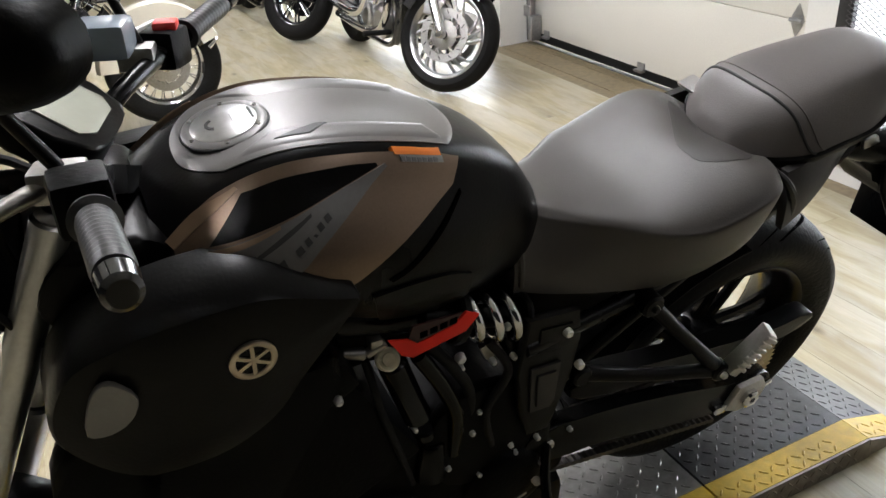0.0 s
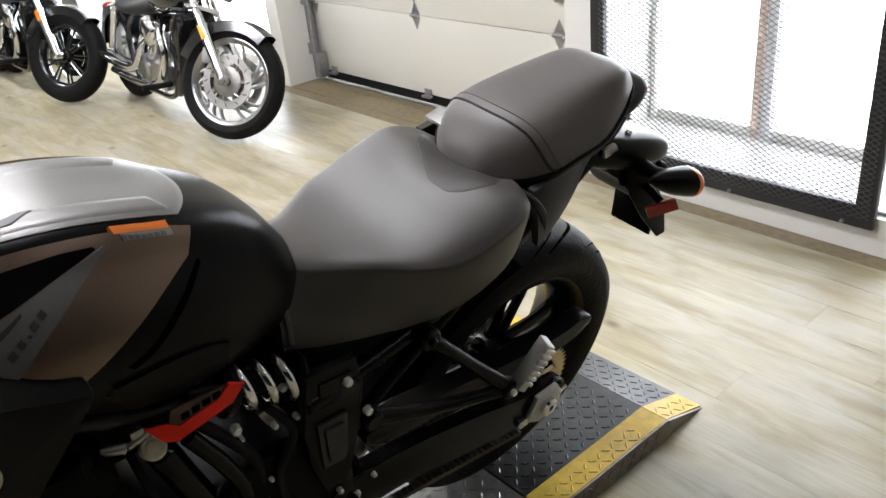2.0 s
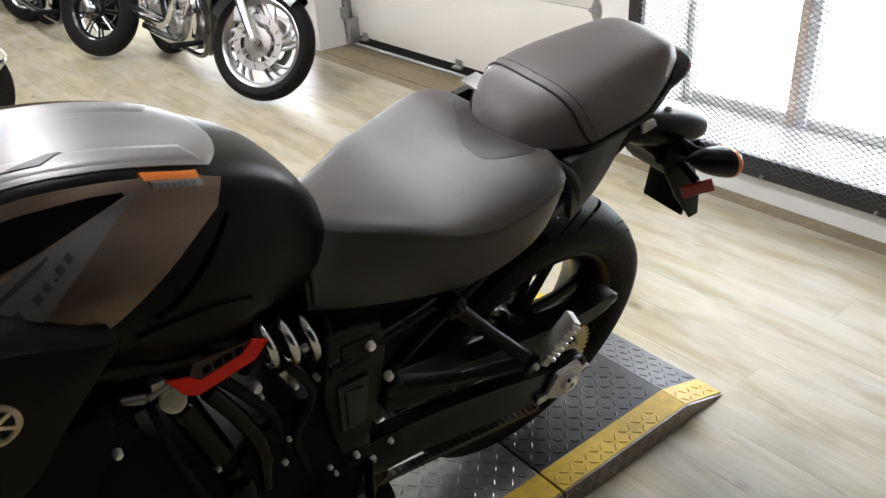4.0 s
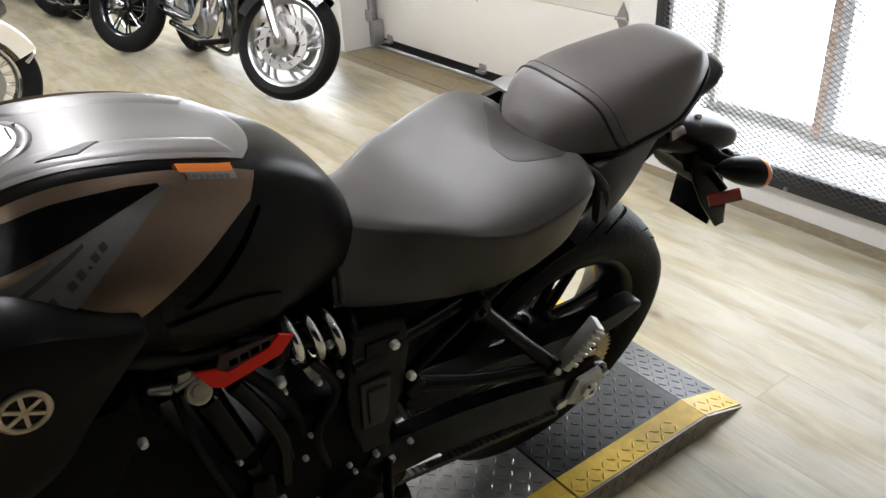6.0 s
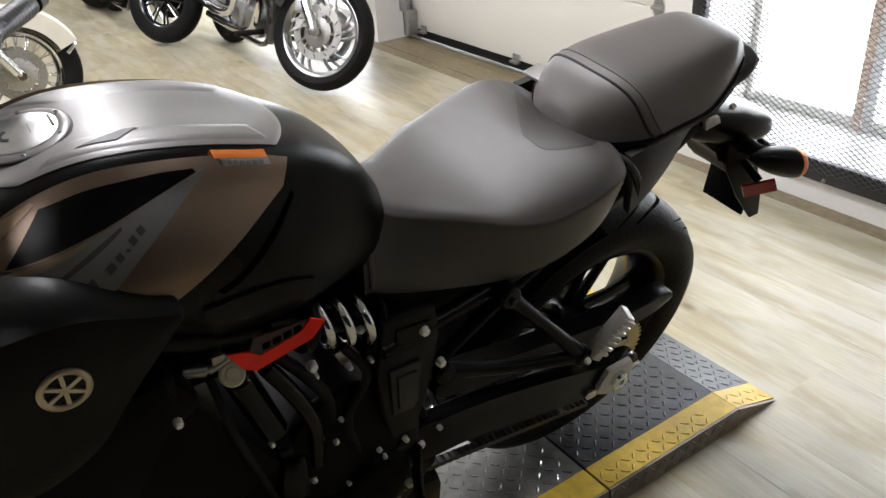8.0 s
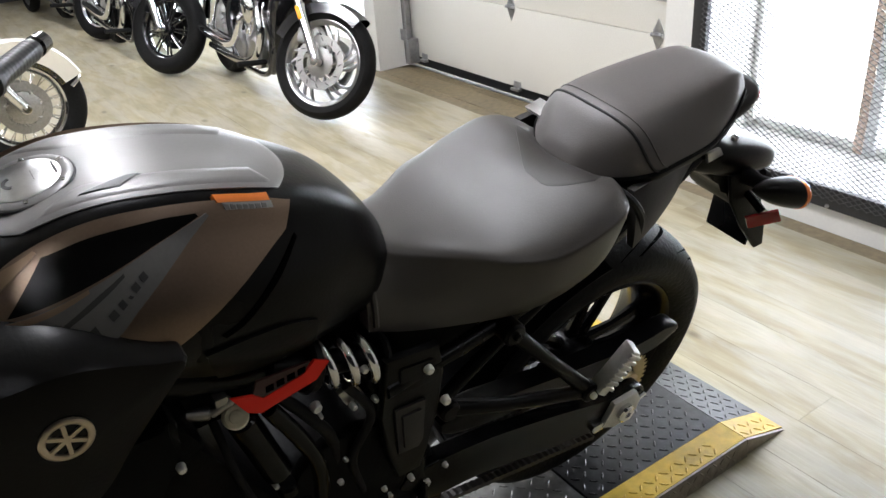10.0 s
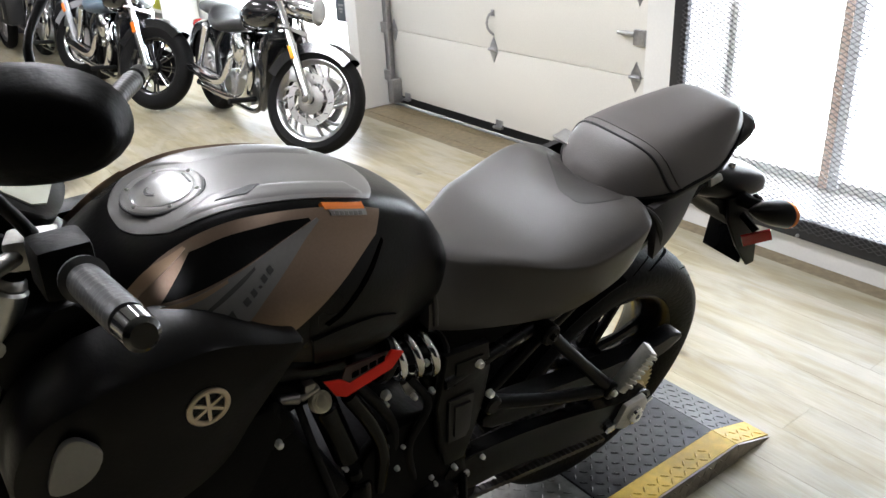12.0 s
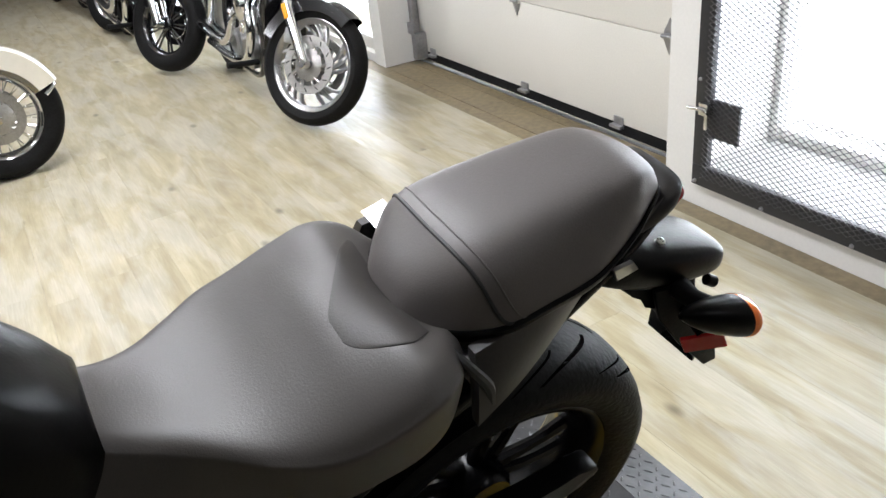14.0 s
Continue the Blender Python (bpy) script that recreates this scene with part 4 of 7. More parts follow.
# airbox and battery box between the frame tubes, under tank and seat
bm = nbm()
box(bm, -0.9, -0.6, -0.075, 0.075, 0.7, 0.9, 0.02)
part("airbox", bm, M_BLACK_MATTE, bike, "black plastic airbox")
bm = nbm()
slab(bm, smooth_outline([(-0.6, 0.84), (-0.45, 0.83), (-0.2, 0.79), (-0.2, 0.72), (-0.36, 0.64), (-0.45, 0.58), (-0.52, 0.6), (-0.6, 0.7)], 3), "y", -0.07, 0.09, 0.01)
part("battery_box", bm, M_BLACK_MATTE, bike, "black plastic battery box and inner fender")

# red tag under the tank
bm = nbm()
slab(bm, [(-0.661, 0.832), (-0.641, 0.82), (-0.66, 0.798), (-0.736, 0.782), (-0.752, 0.792), (-0.77, 0.825), (-0.742, 0.816), (-0.73, 0.804), (-0.676, 0.816)], "y", -0.16, -0.156, 0.0008)
tag = part("red_tag", bm, M_RED_TAG, bike, "red warning tag")
bm = nbm()
slab(bm, [(-0.742, 0.817), (-0.73, 0.805), (-0.676, 0.817), (-0.666, 0.832), (-0.736, 0.835)], "y", -0.159, -0.1555, 0.0005)
part("tag_flap", bm, material("dark_red_tag", (0.03, 0.003, 0.003), 0.5), tag, smooth=0)
for k in range(4):
    x = -0.726 + k * 0.014
    bm = nbm()
    slab(bm, [(x, 0.812 + k * 0.002), (x + 0.01, 0.813 + k * 0.002), (x + 0.01, 0.822 + k * 0.002), (x, 0.821 + k * 0.002)], "y", -0.1602, -0.159)
    part("print_bar", bm, M_GROOVE, tag, smooth=0)

# engine: crankcase, covers, leaning cylinders, starter, hoses
bm = nbm()
slab(bm, smooth_outline([(-0.44, 0.47), (-0.56, 0.55), (-0.74, 0.55), (-0.88, 0.5), (-0.93, 0.38), (-0.86, 0.25), (-0.66, 0.2), (-0.48, 0.26), (-0.42, 0.36)], 4), "y", -0.115, 0.115, 0.02)
part("crankcase", bm, M_ENGINE, bike, "black engine crankcase")
m = pose(-0.79, 0, 0.52, 0, -28, 0)
bm = nbm()
box(bm, -0.115, 0.085, -0.13, 0.13, -0.02, 0.205, 0.012, m)
block = part("cylinder_block", bm, M_ENGINE, bike, "black twin cylinder block")
bm = nbm()
box(bm, -0.13, 0.1, -0.15, 0.15, 0.206, 0.27, 0.018, m)
part("cylinder_head", bm, M_ENGINE, block, "black cylinder head")
for s in (-1, 1):
    for c, r, h in (((-0.80, 0.36), 0.105, 0.036), ((-0.55, 0.375), 0.075, 0.03)):
        bm = nbm()
        lathe(bm, [(0, h), (r * 0.5, h), (r * 0.82, h * 0.9), (r * 0.97, h * 0.5), (r, 0), (r, -0.02), (0, -0.02)], pose(c[0], s * 0.112, c[1], 90 if s < 0 else -90, 0, 0), 36)
        cv = part("engine_cover", bm, M_ENGINE, bike, "round black engine cover")
        for k in range(6):
            a = 2 * math.pi * (k + 0.3) / 6
            bolt(cv, (c[0] + r * 0.93 * math.cos(a), s * 0.125, c[1] + r * 0.93 * math.sin(a)), 0.0055, (0, s, 0), 0.008)
bm = nbm()
slab(bm, smooth_outline([(-0.64, 0.62), (-0.53, 0.6), (-0.5, 0.48), (-0.54, 0.4), (-0.66, 0.42), (-0.7, 0.54)], 4), "y", -0.125, -0.1, 0.008)
sp = part("sprocket_cover", bm, M_BLACK_MATTE, bike, "black front sprocket cover")
for p in ((-0.62, -0.126, 0.535), (-0.66, -0.126, 0.47), (-0.545, -0.126, 0.465), (-0.675, -0.126, 0.505)):
    bolt(sp, p, 0.006)
bm = nbm()
rod(bm, (-0.75, -0.118, 0.745), (-0.71, -0.118, 0.61), 0.021, bevel=0.004)
rod(bm, (-0.70, -0.118, 0.58), (-0.697, -0.118, 0.56), 0.016, bevel=0.003)
rod(bm, (-0.685, -0.112, 0.54), (-0.69, -0.115, 0.46), 0.022, 0.028, bevel=0.004)
part("canister", bm, M_CANISTER, bike, "black glossy canister")
bm = nbm()
lathe(bm, [(0, 0.006), (0.012, 0.006), (0.013, 0.003), (0.02, 0.004), (0.023, 0.001), (0.023, -0.012), (0, -0.012)], Matrix.Translation((-0.757, -0.126, 0.757)) @ pose(0, 0, 0, 50, 0, 0) @ Matrix.Scale(0.72, 4), 24)
part("canister_lid", bm, M_CREAM_CAP, bike, "cream plated canister lid")
bm = nbm()
rod(bm, (-0.785, -0.115, 0.77), (-0.815, -0.11, 0.777), 0.009, 0.007, 14, 0.002)
box(bm, -0.778, -0.76, -0.12, -0.102, 0.775, 0.79, 0.004)
rod(bm, (-0.785, -0.115, 0.768), (-0.755, -0.115, 0.778), 0.007, n=10, bevel=0.002)
part("canister_cap", bm, M_DULL_ALU, bike, "dull brass-grey cap and linkage")
for pts, r in (([(-0.715, -0.13, 0.75), (-0.68, -0.14, 0.68), (-0.655, -0.135, 0.6), (-0.65, -0.12, 0.5)], 0.012), ([(-0.70, -0.12, 0.76), (-0.66, -0.128, 0.7), (-0.625, -0.12, 0.62), (-0.62, -0.11, 0.5)], 0.009), ([(-0.78, -0.1, 0.74), (-0.77, -0.135, 0.66), (-0.745, -0.135, 0.56), (-0.72, -0.12, 0.46)], 0.006), ([(-0.6, -0.12, 0.72), (-0.57, -0.135, 0.66), (-0.6, -0.13, 0.58), (-0.58, -0.12, 0.48)], 0.007)):
    bm = nbm()
    tube(bm, pts, r, 10, 6)
    part("hose", bm, M_CANISTER if r > 0.01 else M_RUBBER, bike)
for p, r in (((-0.655, -0.14, 0.727), 0.009), ((-0.645, -0.125, 0.69), 0.006), ((-0.595, -0.13, 0.685), 0.006), ((-0.56, -0.13, 0.68), 0.006), ((-0.575, -0.128, 0.745), 0.007), ((-0.52, -0.14, 0.69), 0.006), ((-0.61, -0.126, 0.58), 0.005), ((-0.72, -0.13, 0.6), 0.005), ((-0.50, -0.135, 0.47), 0.006), ((-0.43, -0.13, 0.45), 0.006), ((-0.84, -0.16, 0.75), 0.007)):
    bolt(bike, p, r)
bm = nbm()
slab(bm, [(-0.612, 0.708), (-0.585, 0.715), (-0.57, 0.685), (-0.6, 0.68)], "y", -0.12, -0.11, 0.002)
part("linkage_bracket", bm, M_DULL_ALU, bike)

# exhaust, radiator, shroud pods
for s in (-1, 1):
    bm = nbm()
    tube(bm, [(-0.93, s * 0.06, 0.7), (-1.02, s * 0.07, 0.62), (-1.03, s * 0.06, 0.42), (-0.96, s * 0.05, 0.22), (-0.8, s * 0.03, 0.14), (-0.6, 0, 0.13)], 0.021, 14, 6)
    part("exhaust_header", bm, M_DULL_ALU, bike, "heat-tinted steel exhaust header")
bm = nbm()
box(bm, -0.66, -0.36, -0.07, 0.11, 0.08, 0.2, 0.03)
part("muffler", bm, M_BLACK_SATIN, bike, "black underslung muffler")
bm = nbm()
rod(bm, (-0.45, 0.12, 0.15), (-0.22, 0.16, 0.2), 0.045, 0.04, 24, 0.006)
part("exhaust_tip", bm, M_DULL_ALU, bike)
bm = nbm()
m = pose(-1.09, 0, 0.66, 0, 12, 0)
box(bm, -0.018, 0.018, -0.16, 0.16, -0.13, 0.14, 0.006, m)
for k in range(22):
    box(bm, -0.021, -0.017, -0.145, 0.145, -0.115 + k * 0.011, -0.111 + k * 0.011, 0, m)
part("radiator", bm, M_BLACK_MATTE, bike, "black radiator with fine fins", smooth=0)


def pod(bm, rows, n=28, power=2.6, steps=6):
    """A smooth closed body through super-elliptic sections: x, y, z, half-width, half-height."""
    line = spline(rows, steps)
    rings = []
    for x, y, z, ry, rz in line:
        rings.append([bm.verts.new((x, y + ry * math.copysign(abs(math.cos(a)) ** (2 / power), math.cos(a)), z + rz * math.copysign(abs(math.sin(a)) ** (2 / power), math.sin(a)))) for a in np.linspace(0, 2 * math.pi, n, endpoint=False)])
    for a, b in zip(rings, rings[1:]):
        for k in range(n):
            bm.faces.new((a[k], a[(k + 1) % n], b[(k + 1) % n], b[k]))
    bm.faces.new(rings[0]), bm.faces.new(rings[-1][::-1])
    return bm


for s in (-1, 1):
    # a shell with an upper shelf, a crease and a broad flank that turns in towards the front
    crease = [(-1.05, 0.981), (-0.985, 0.986), (-0.915, 0.984), (-0.842, 0.957), (-0.815, 0.945), (-0.838, 0.915), (-0.885, 0.86), (-0.93, 0.805), (-1.0, 0.775), (-1.09, 0.785), (-1.14, 0.83), (-1.15, 0.87), (-1.138, 0.913), (-1.115, 0.948), (-1.085, 0.968)]
    lift = [0.018, 0.02, 0.018, 0.006, 0, 0, 0, 0, 0, 0, 0, 0, 0.004, 0.008, 0.014]
    bm = nbm()
    rings = []
    for y, shrink, high in ((0.125, 1.0, 1.2), (0.165, 1.0, 1.0), (0.194, 1.0, 0.14), (0.2, 0.975, 0.0), (0.2045, 0.8, 0.0), (0.2075, 0.45, 0.0)):
        ring = []
        for x, z, d in spline([(c[0], c[1], h) for c, h in zip(crease + crease[:1], lift + lift[:1])], 4)[:-1]:
            x, z = -0.98 + (x + 0.98) * shrink, 0.885 + (z - 0.885) * shrink + d * high
            ring.append(bm.verts.new((x, s * (y - 0.3 * max(0.0, -1.07 - x)), z)))
        rings.append(ring)
    for a, b in zip(rings, rings[1:]):
        for k in range(len(a)):
            bm.faces.new((a[k], a[(k + 1) % len(a)], b[(k + 1) % len(a)], b[k]))
    bm.faces.new(rings[-1]), bm.faces.new(rings[0][::-1])
    sh = part("air_scoop", bm, M_BLACK_SATIN, bike, "satin black air scoop below the tank", smooth=32)
    bm = nbm()
    slab(bm, smooth_outline([(-1.076, 0.942), (-1.06, 0.917), (-1.072, 0.892), (-1.093, 0.874), (-1.116, 0.875), (-1.106, 0.915), (-1.093, 0.94)], 3), "y", -0.008, 0.001, 0.002)
    for v in bm.verts:
        v.co.y = s * (0.2085 - v.co.y - 0.3 * max(0.0, -1.07 - v.co.x))
    part("scoop_grille", bm, M_STRIP, sh, "grey grille insert")
    bm = nbm()
    slab(bm, smooth_outline([(-0.84, 0.83), (-0.92, 0.8), (-1.1, 0.82), (-1.17, 0.78), (-1.17, 0.6), (-1.1, 0.5), (-0.98, 0.52), (-0.9, 0.66), (-0.84, 0.77)], 4), "y", s * 0.12, s * 0.16, 0.012)
    part("radiator_cowl", bm, M_BLACK_MATTE, bike, "black radiator side cowl")
# round badge on the left scoop: a plain ring with bars
for s in (-1, 1):
    m = pose(-0.943, s * 0.2065, 0.914, 90 if s < 0 else -90, 0, 0)
    bm = nbm()
    lathe(bm, [(0.019, 0), (0.026, 0), (0.026, 0.003), (0.024, 0.0045), (0.021, 0.0045), (0.019, 0.003), (0.019, 0)], m, 40)
    for k in range(3):
        box(bm, -0.0022, 0.0022, -0.02, 0.02, 0, 0.0035, 0, m @ pose(0, 0, 0, 0, 0, 60 * k))
    part("round_badge", bm, M_BADGE, bike, "round pale gold badge")

# tank
TANK = Skin([
    (-1.00, [(0, 1.03), (0.06, 1.026), (0.1, 1.0), (0.114, 0.982), (0.115, 0.967), (0.104, 0.956)]),
    (-0.93, [(0, 1.061), (0.075, 1.06), (0.118, 1.028), (0.15, 0.985), (0.158, 0.955), (0.135, 0.937)]),
    (-0.86, [(0, 1.076), (0.082, 1.076), (0.122, 1.038), (0.16, 0.982), (0.168, 0.932), (0.144, 0.898)]),
    (-0.78, [(0, 1.072), (0.085, 1.07), (0.119, 1.032), (0.155, 0.97), (0.163, 0.905), (0.141, 0.853)]),
    (-0.70, [(0, 1.054), (0.085, 1.051), (0.114, 1.01), (0.145, 0.945), (0.149, 0.868), (0.127, 0.824)]),
    (-0.63, [(0, 1.032), (0.077, 1.023), (0.105, 0.98), (0.128, 0.918), (0.131, 0.852), (0.112, 0.816)]),
    (-0.57, [(0, 1.0), (0.066, 0.99), (0.094, 0.948), (0.106, 0.898), (0.107, 0.841), (0.093, 0.81)]),
    (-0.53, [(0, 0.962), (0.054, 0.953), (0.08, 0.92), (0.09, 0.88), (0.09, 0.84), (0.08, 0.81)]),
    (-0.50, [(0, 0.918), (0.04, 0.912), (0.06, 0.892), (0.068, 0.868), (0.067, 0.838), (0.06, 0.817)]),
])
bm = nbm()
TANK.body(bm, 7, 5)
tank = part("fuel_tank", bm, M_BLACK_SATIN, bike, "satin black fuel tank")
bm = nbm()
TANK.patch(bm, lambda s: 0.62 + 0.55 * abs(2 * s - 1) ** 3, lambda s: 5.15 - 0.5 * abs(2 * s - 1) ** 2, 4.0, 6.0, 0.0025, 0.006, 60, 20)
part("tank_top_cover", bm, M_TANK_TOP, tank, "matte grey tank top cover")


def tank_a(x):
    xs = TANK.k[:, 0, 0]
    return float(np.interp(x, xs, np.arange(len(xs))))


def tank_side(x, z, s=-1):
    """The parameters of the tank's side surface at x and height z."""
    a = tank_a(x)
    lo, hi = 0.0, 4.6
    for _ in range(30):
        mid = (lo + hi) / 2
        if TANK.at(a, mid)[2] < z:
            lo = mid
        else:
            hi = mid
    return a, (lo if s < 0 else TANK.nb - lo)


def ribbon(bm, top, low, off, n=18, s=-1, rows=4, deep=0.008):
    """A thin raised piece on the tank's side, between an upper and a lower line of (x, z)."""
    t, l = spline(top, max(1, n // (len(top) - 1))), spline(low, max(1, n // (len(low) - 1)))
    k = min(len(t), len(l))
    t = [t[round(i * (len(t) - 1) / (k - 1))] for i in range(k)]
    l = [l[round(i * (len(l) - 1) / (k - 1))] for i in range(k)]
    g, u = [], []
    for p, q in zip(t, l):
        r, w = [], []
        for j in range(rows + 1):
            c = p + (q - p) * j / rows
            a, b = tank_side(c[0], c[1], s)
            v, nrm = TANK.at(a, b), TANK.normal(a, b)
            r.append(bm.verts.new(v + nrm * off)), w.append(bm.verts.new(v - nrm * deep))
        g.append(r), u.append(w)
    for a in range(k - 1):
        for j in range(rows):
            bm.faces.new((g[a][j], g[a][j + 1], g[a + 1][j + 1], g[a + 1][j]))
        bm.faces.new((g[a][0], g[a + 1][0], u[a + 1][0], u[a][0]))
        bm.faces.new((g[a][-1], u[a][-1], u[a + 1][-1], g[a + 1][-1]))
    for a in (0, -1):
        for j in range(rows):
            bm.faces.new((g[a][j], g[a][j + 1], u[a][j + 1], u[a][j]))
    return bm


for s in (-1, 1):
    bm = nbm()
    ribbon(bm, [(-0.985, 1.012), (-0.93, 1.05), (-0.86, 1.068), (-0.78, 1.062), (-0.70, 1.043), (-0.65, 1.022)], [(-0.985, 0.985), (-0.95, 0.968), (-0.90, 0.956), (-0.86, 0.95), (-0.815, 0.942), (-0.665, 0.998)], 0.006, 40, s, 12)
    side = part("tank_side_cover", bm, M_TANK_SIDE, bike, "dark bronze satin side cover")
    # black ribbon laid over the cover paints the shade of its recess
    bm = nbm()
    ribbon(bm, [(-0.908, 1.05), (-0.86, 1.058), (-0.8, 1.056), (-0.76, 1.05)], [(-0.952, 1.008), (-0.88, 1.022), (-0.82, 1.034), (-0.758, 1.0465)], 0.0068, 24, s, 5)
    part("cover_recess", bm, M_BLACK_SATIN, side, "black patch for the shade in the side cover's recess")
    bm = nbm()
    ribbon(bm, [(-0.962, 1.003), (-0.88, 1.02), (-0.82, 1.033), (-0.75, 1.047)], [(-0.956, 0.98), (-0.885, 0.972), (-0.84, 0.994), (-0.748, 1.044)], 0.0085, 24, s, 5)
    part("trim_strip", bm, M_STRIP, side, "grey wedge-shaped trim strip")
    bm = nbm()
    ribbon(bm, [(-0.91, 0.998), (-0.875, 1.013), (-0.846, 1.024)], [(-0.91, 0.994), (-0.875, 1.008), (-0.846, 1.021)], 0.0092, 12, s, 2)
    part("strip_slot", bm, M_LETTER, side, smooth=0)
    # lighter bronze ribbon paints the light on the strip's upper edge
    bm = nbm()
    ribbon(bm, [(-0.962, 1.003), (-0.92, 1.011), (-0.88, 1.02)], [(-0.96, 0.999), (-0.92, 1.006), (-0.88, 1.017)], 0.0098, 12, s, 2)
    part("strip_edge", bm, M_BRONZE_EDGE, side, "lit edge of the strip, painted in lighter bronze")
    bm = nbm()
    ribbon(bm, [(-0.99, 1.008), (-0.953, 1.036), (-0.912, 1.0545)], [(-0.984, 1.003), (-0.946, 1.03), (-0.91, 1.053)], 0.0085, 14, s, 3)
    part("bronze_trim", bm, M_BRONZE_EDGE, side, "bronze trim blade")
    # model mark on the strip: plain bars that climb with it
    for x0, w, h in ((-0.892, 0.007, 0.009), (-0.872, 0.007, 0.006), (-0.861, 0.006, 0.006), (-0.85, 0.003, 0.002), (-0.844, 0.006, 0.006), (-0.834, 0.006, 0.006)):
        z0 = 0.982 + (x0 + 0.887) * 0.56
        bm = nbm()
        ribbon(bm, [(x0, z0 + h), (x0 + w, z0 + h + w * 0.5)], [(x0 + 0.003, z0), (x0 + w + 0.003, z0 + w * 0.5)], 0.0094, 2, s, 1, 0.001)
        part("print_bar", bm, M_LETTER, side, smooth=0)
    bm = nbm()
    ribbon(bm, [(-0.768, 0.926), (-0.738, 0.934), (-0.69, 0.962), (-0.652, 0.988)], [(-0.763, 0.92), (-0.735, 0.927), (-0.686, 0.955), (-0.65, 0.983)], 0.0012, 16, s, 2, 0.002)
    part("knee_groove", bm, M_GROOVE, tank, smooth=0)
    bm = nbm()
    ribbon(bm, [(-0.79, 0.912), (-0.745, 0.908), (-0.69, 0.897), (-0.645, 0.876)], [(-0.775, 0.853), (-0.73, 0.838), (-0.69, 0.832), (-0.652, 0.834)], 0.005, 16, s, 6)
    part("knee_panel", bm, M_BLACK_SATIN, tank, "black lower knee panel")
    bolt(tank, (-0.691, s * 0.136, 0.844), 0.0095, (0, s, 0), 0.006)

# warning stickers on the left flank
s = -1
bm = nbm()
ribbon(bm, [(-0.737, 1.0565), (-0.707, 1.048), (-0.677, 1.038)], [(-0.735, 1.0505), (-0.705, 1.042), (-0.676, 1.032)], 0.0072, 8, s, 2, 0.0005)
part("orange_sticker", bm, M_ORANGE, tank, "orange warning sticker", smooth=0)
bm = nbm()
ribbon(bm, [(-0.73, 1.049), (-0.703, 1.0412), (-0.675, 1.0315)], [(-0.728, 1.0425), (-0.701, 1.0345), (-0.674, 1.025)], 0.0072, 8, s, 2, 0.0005)
part("grey_sticker", bm, M_LABEL, tank, "grey warning label with fine print", smooth=0)
for k in range(7):
    x0 = -0.729 + k * 0.007
    z0 = 1.0455 - (x0 + 0.729) * 0.32
    bm = nbm()
    ribbon(bm, [(x0, z0 + 0.002), (x0 + 0.005, z0)], [(x0, z0 - 0.002), (x0 + 0.005, z0 - 0.004)], 0.0078, 2, s, 1, 0.0003)
    part("print_bar", bm, M_STRIP, tank, smooth=0)

# fuel cap: ring, silver lid, flap, screws
CAP = Matrix.Translation((-0.895, 0.002, 1.0735)) @ pose(0, 0, 0, 0, -9, 0) @ Matrix.Diagonal((0.77, 0.77, 0.7, 1))
bm = nbm()
lathe(bm, [(0.0, 0.0), (0.064, 0.0), (0.064, 0.004), (0.06, 0.0065), (0.052, 0.0065), (0.0, 0.0045)], CAP, 56)
cap = part("fuel_cap_ring", bm, M_TANK_TOP, bike, "grey filler ring with screws")
bm = nbm()
lathe(bm, [(0.0625, 0.0), (0.067, 0.0), (0.066, 0.003), (0.0635, 0.003), (0.0625, 0.0)], CAP, 56)
part("filler_gasket", bm, M_PIPING, cap)
bm = nbm()
lathe(bm, [(0.0, 0.0045), (0.049, 0.0055), (0.05, 0.007), (0.048, 0.0085), (0.0, 0.0095)], CAP, 48)
part("fuel_cap", bm, M_ALU, cap, "bright silver fuel cap")
bm = nbm()
lathe(bm, [(0.011, 0.0088), (0.011, 0.0104), (0.016, 0.0102), (0.016, 0.0088)], CAP @ Matrix.Translation((-0.012, 0, 0)), 14, a0=radians(110), a1=radians(250))
part("key_flap", bm, M_LETTER, cap, smooth=0)
bm = nbm()
box(bm, 0.04, 0.0435, -0.017, 0.017, 0.007, 0.0102, 0.0005, CAP)
part("cap_hinge", bm, M_LETTER, cap, smooth=0)
bm = nbm()
box(bm, 0.012, 0.013, -0.012, 0.012, 0.009, 0.0101, 0, CAP)
part("cap_slit", bm, M_STRIP, cap, smooth=0)
for k in range(6):
    a = 2 * math.pi * (k + 0.35) / 6
    bm = nbm()
    lathe(bm, [(0, 0.0078), (0.0032, 0.0076), (0.0038, 0.006), (0, 0.006)], CAP @ Matrix.Translation((0.0565 * math.cos(a), 0.0565 * math.sin(a), 0)), 10)
    part("cap_screw", bm, M_CHROME, cap)
bm = nbm()
TANK.patch(bm, lambda q: tank_a(-0.8 - 0.066 * q), lambda q: tank_a(-0.79 - 0.026 * q), 4.5, 4.22, 0.0054, 0.001, 10, 10)
part("cover_vent", bm, M_PIPING, tank, "dark triangular vent recess")
for s in (-1, 1):
    bm = nbm()
    TANK.patch(bm, lambda q: 1.35 + 0.75 * q, lambda q: 4.62 - 0.25 * q, 5 + s * 0.9, 5 + s * 0.5, 0.0042, 0.003, 40, 6)
    part("cover_flank", bm, M_TANK_TOP, tank, "raised grey flank of the tank cover")
bm = nbm()
slab(bm, smooth_outline([(-0.985, 1.0), (-1.02, 1.03), (-1.1, 1.02), (-1.13, 0.96), (-1.08, 0.92), (-1.0, 0.94)], 4), "y", -0.11, 0.11, 0.015)
part("tank_nose_cover", bm, M_BLACK_SATIN, bike, "black cover in front of the tank")

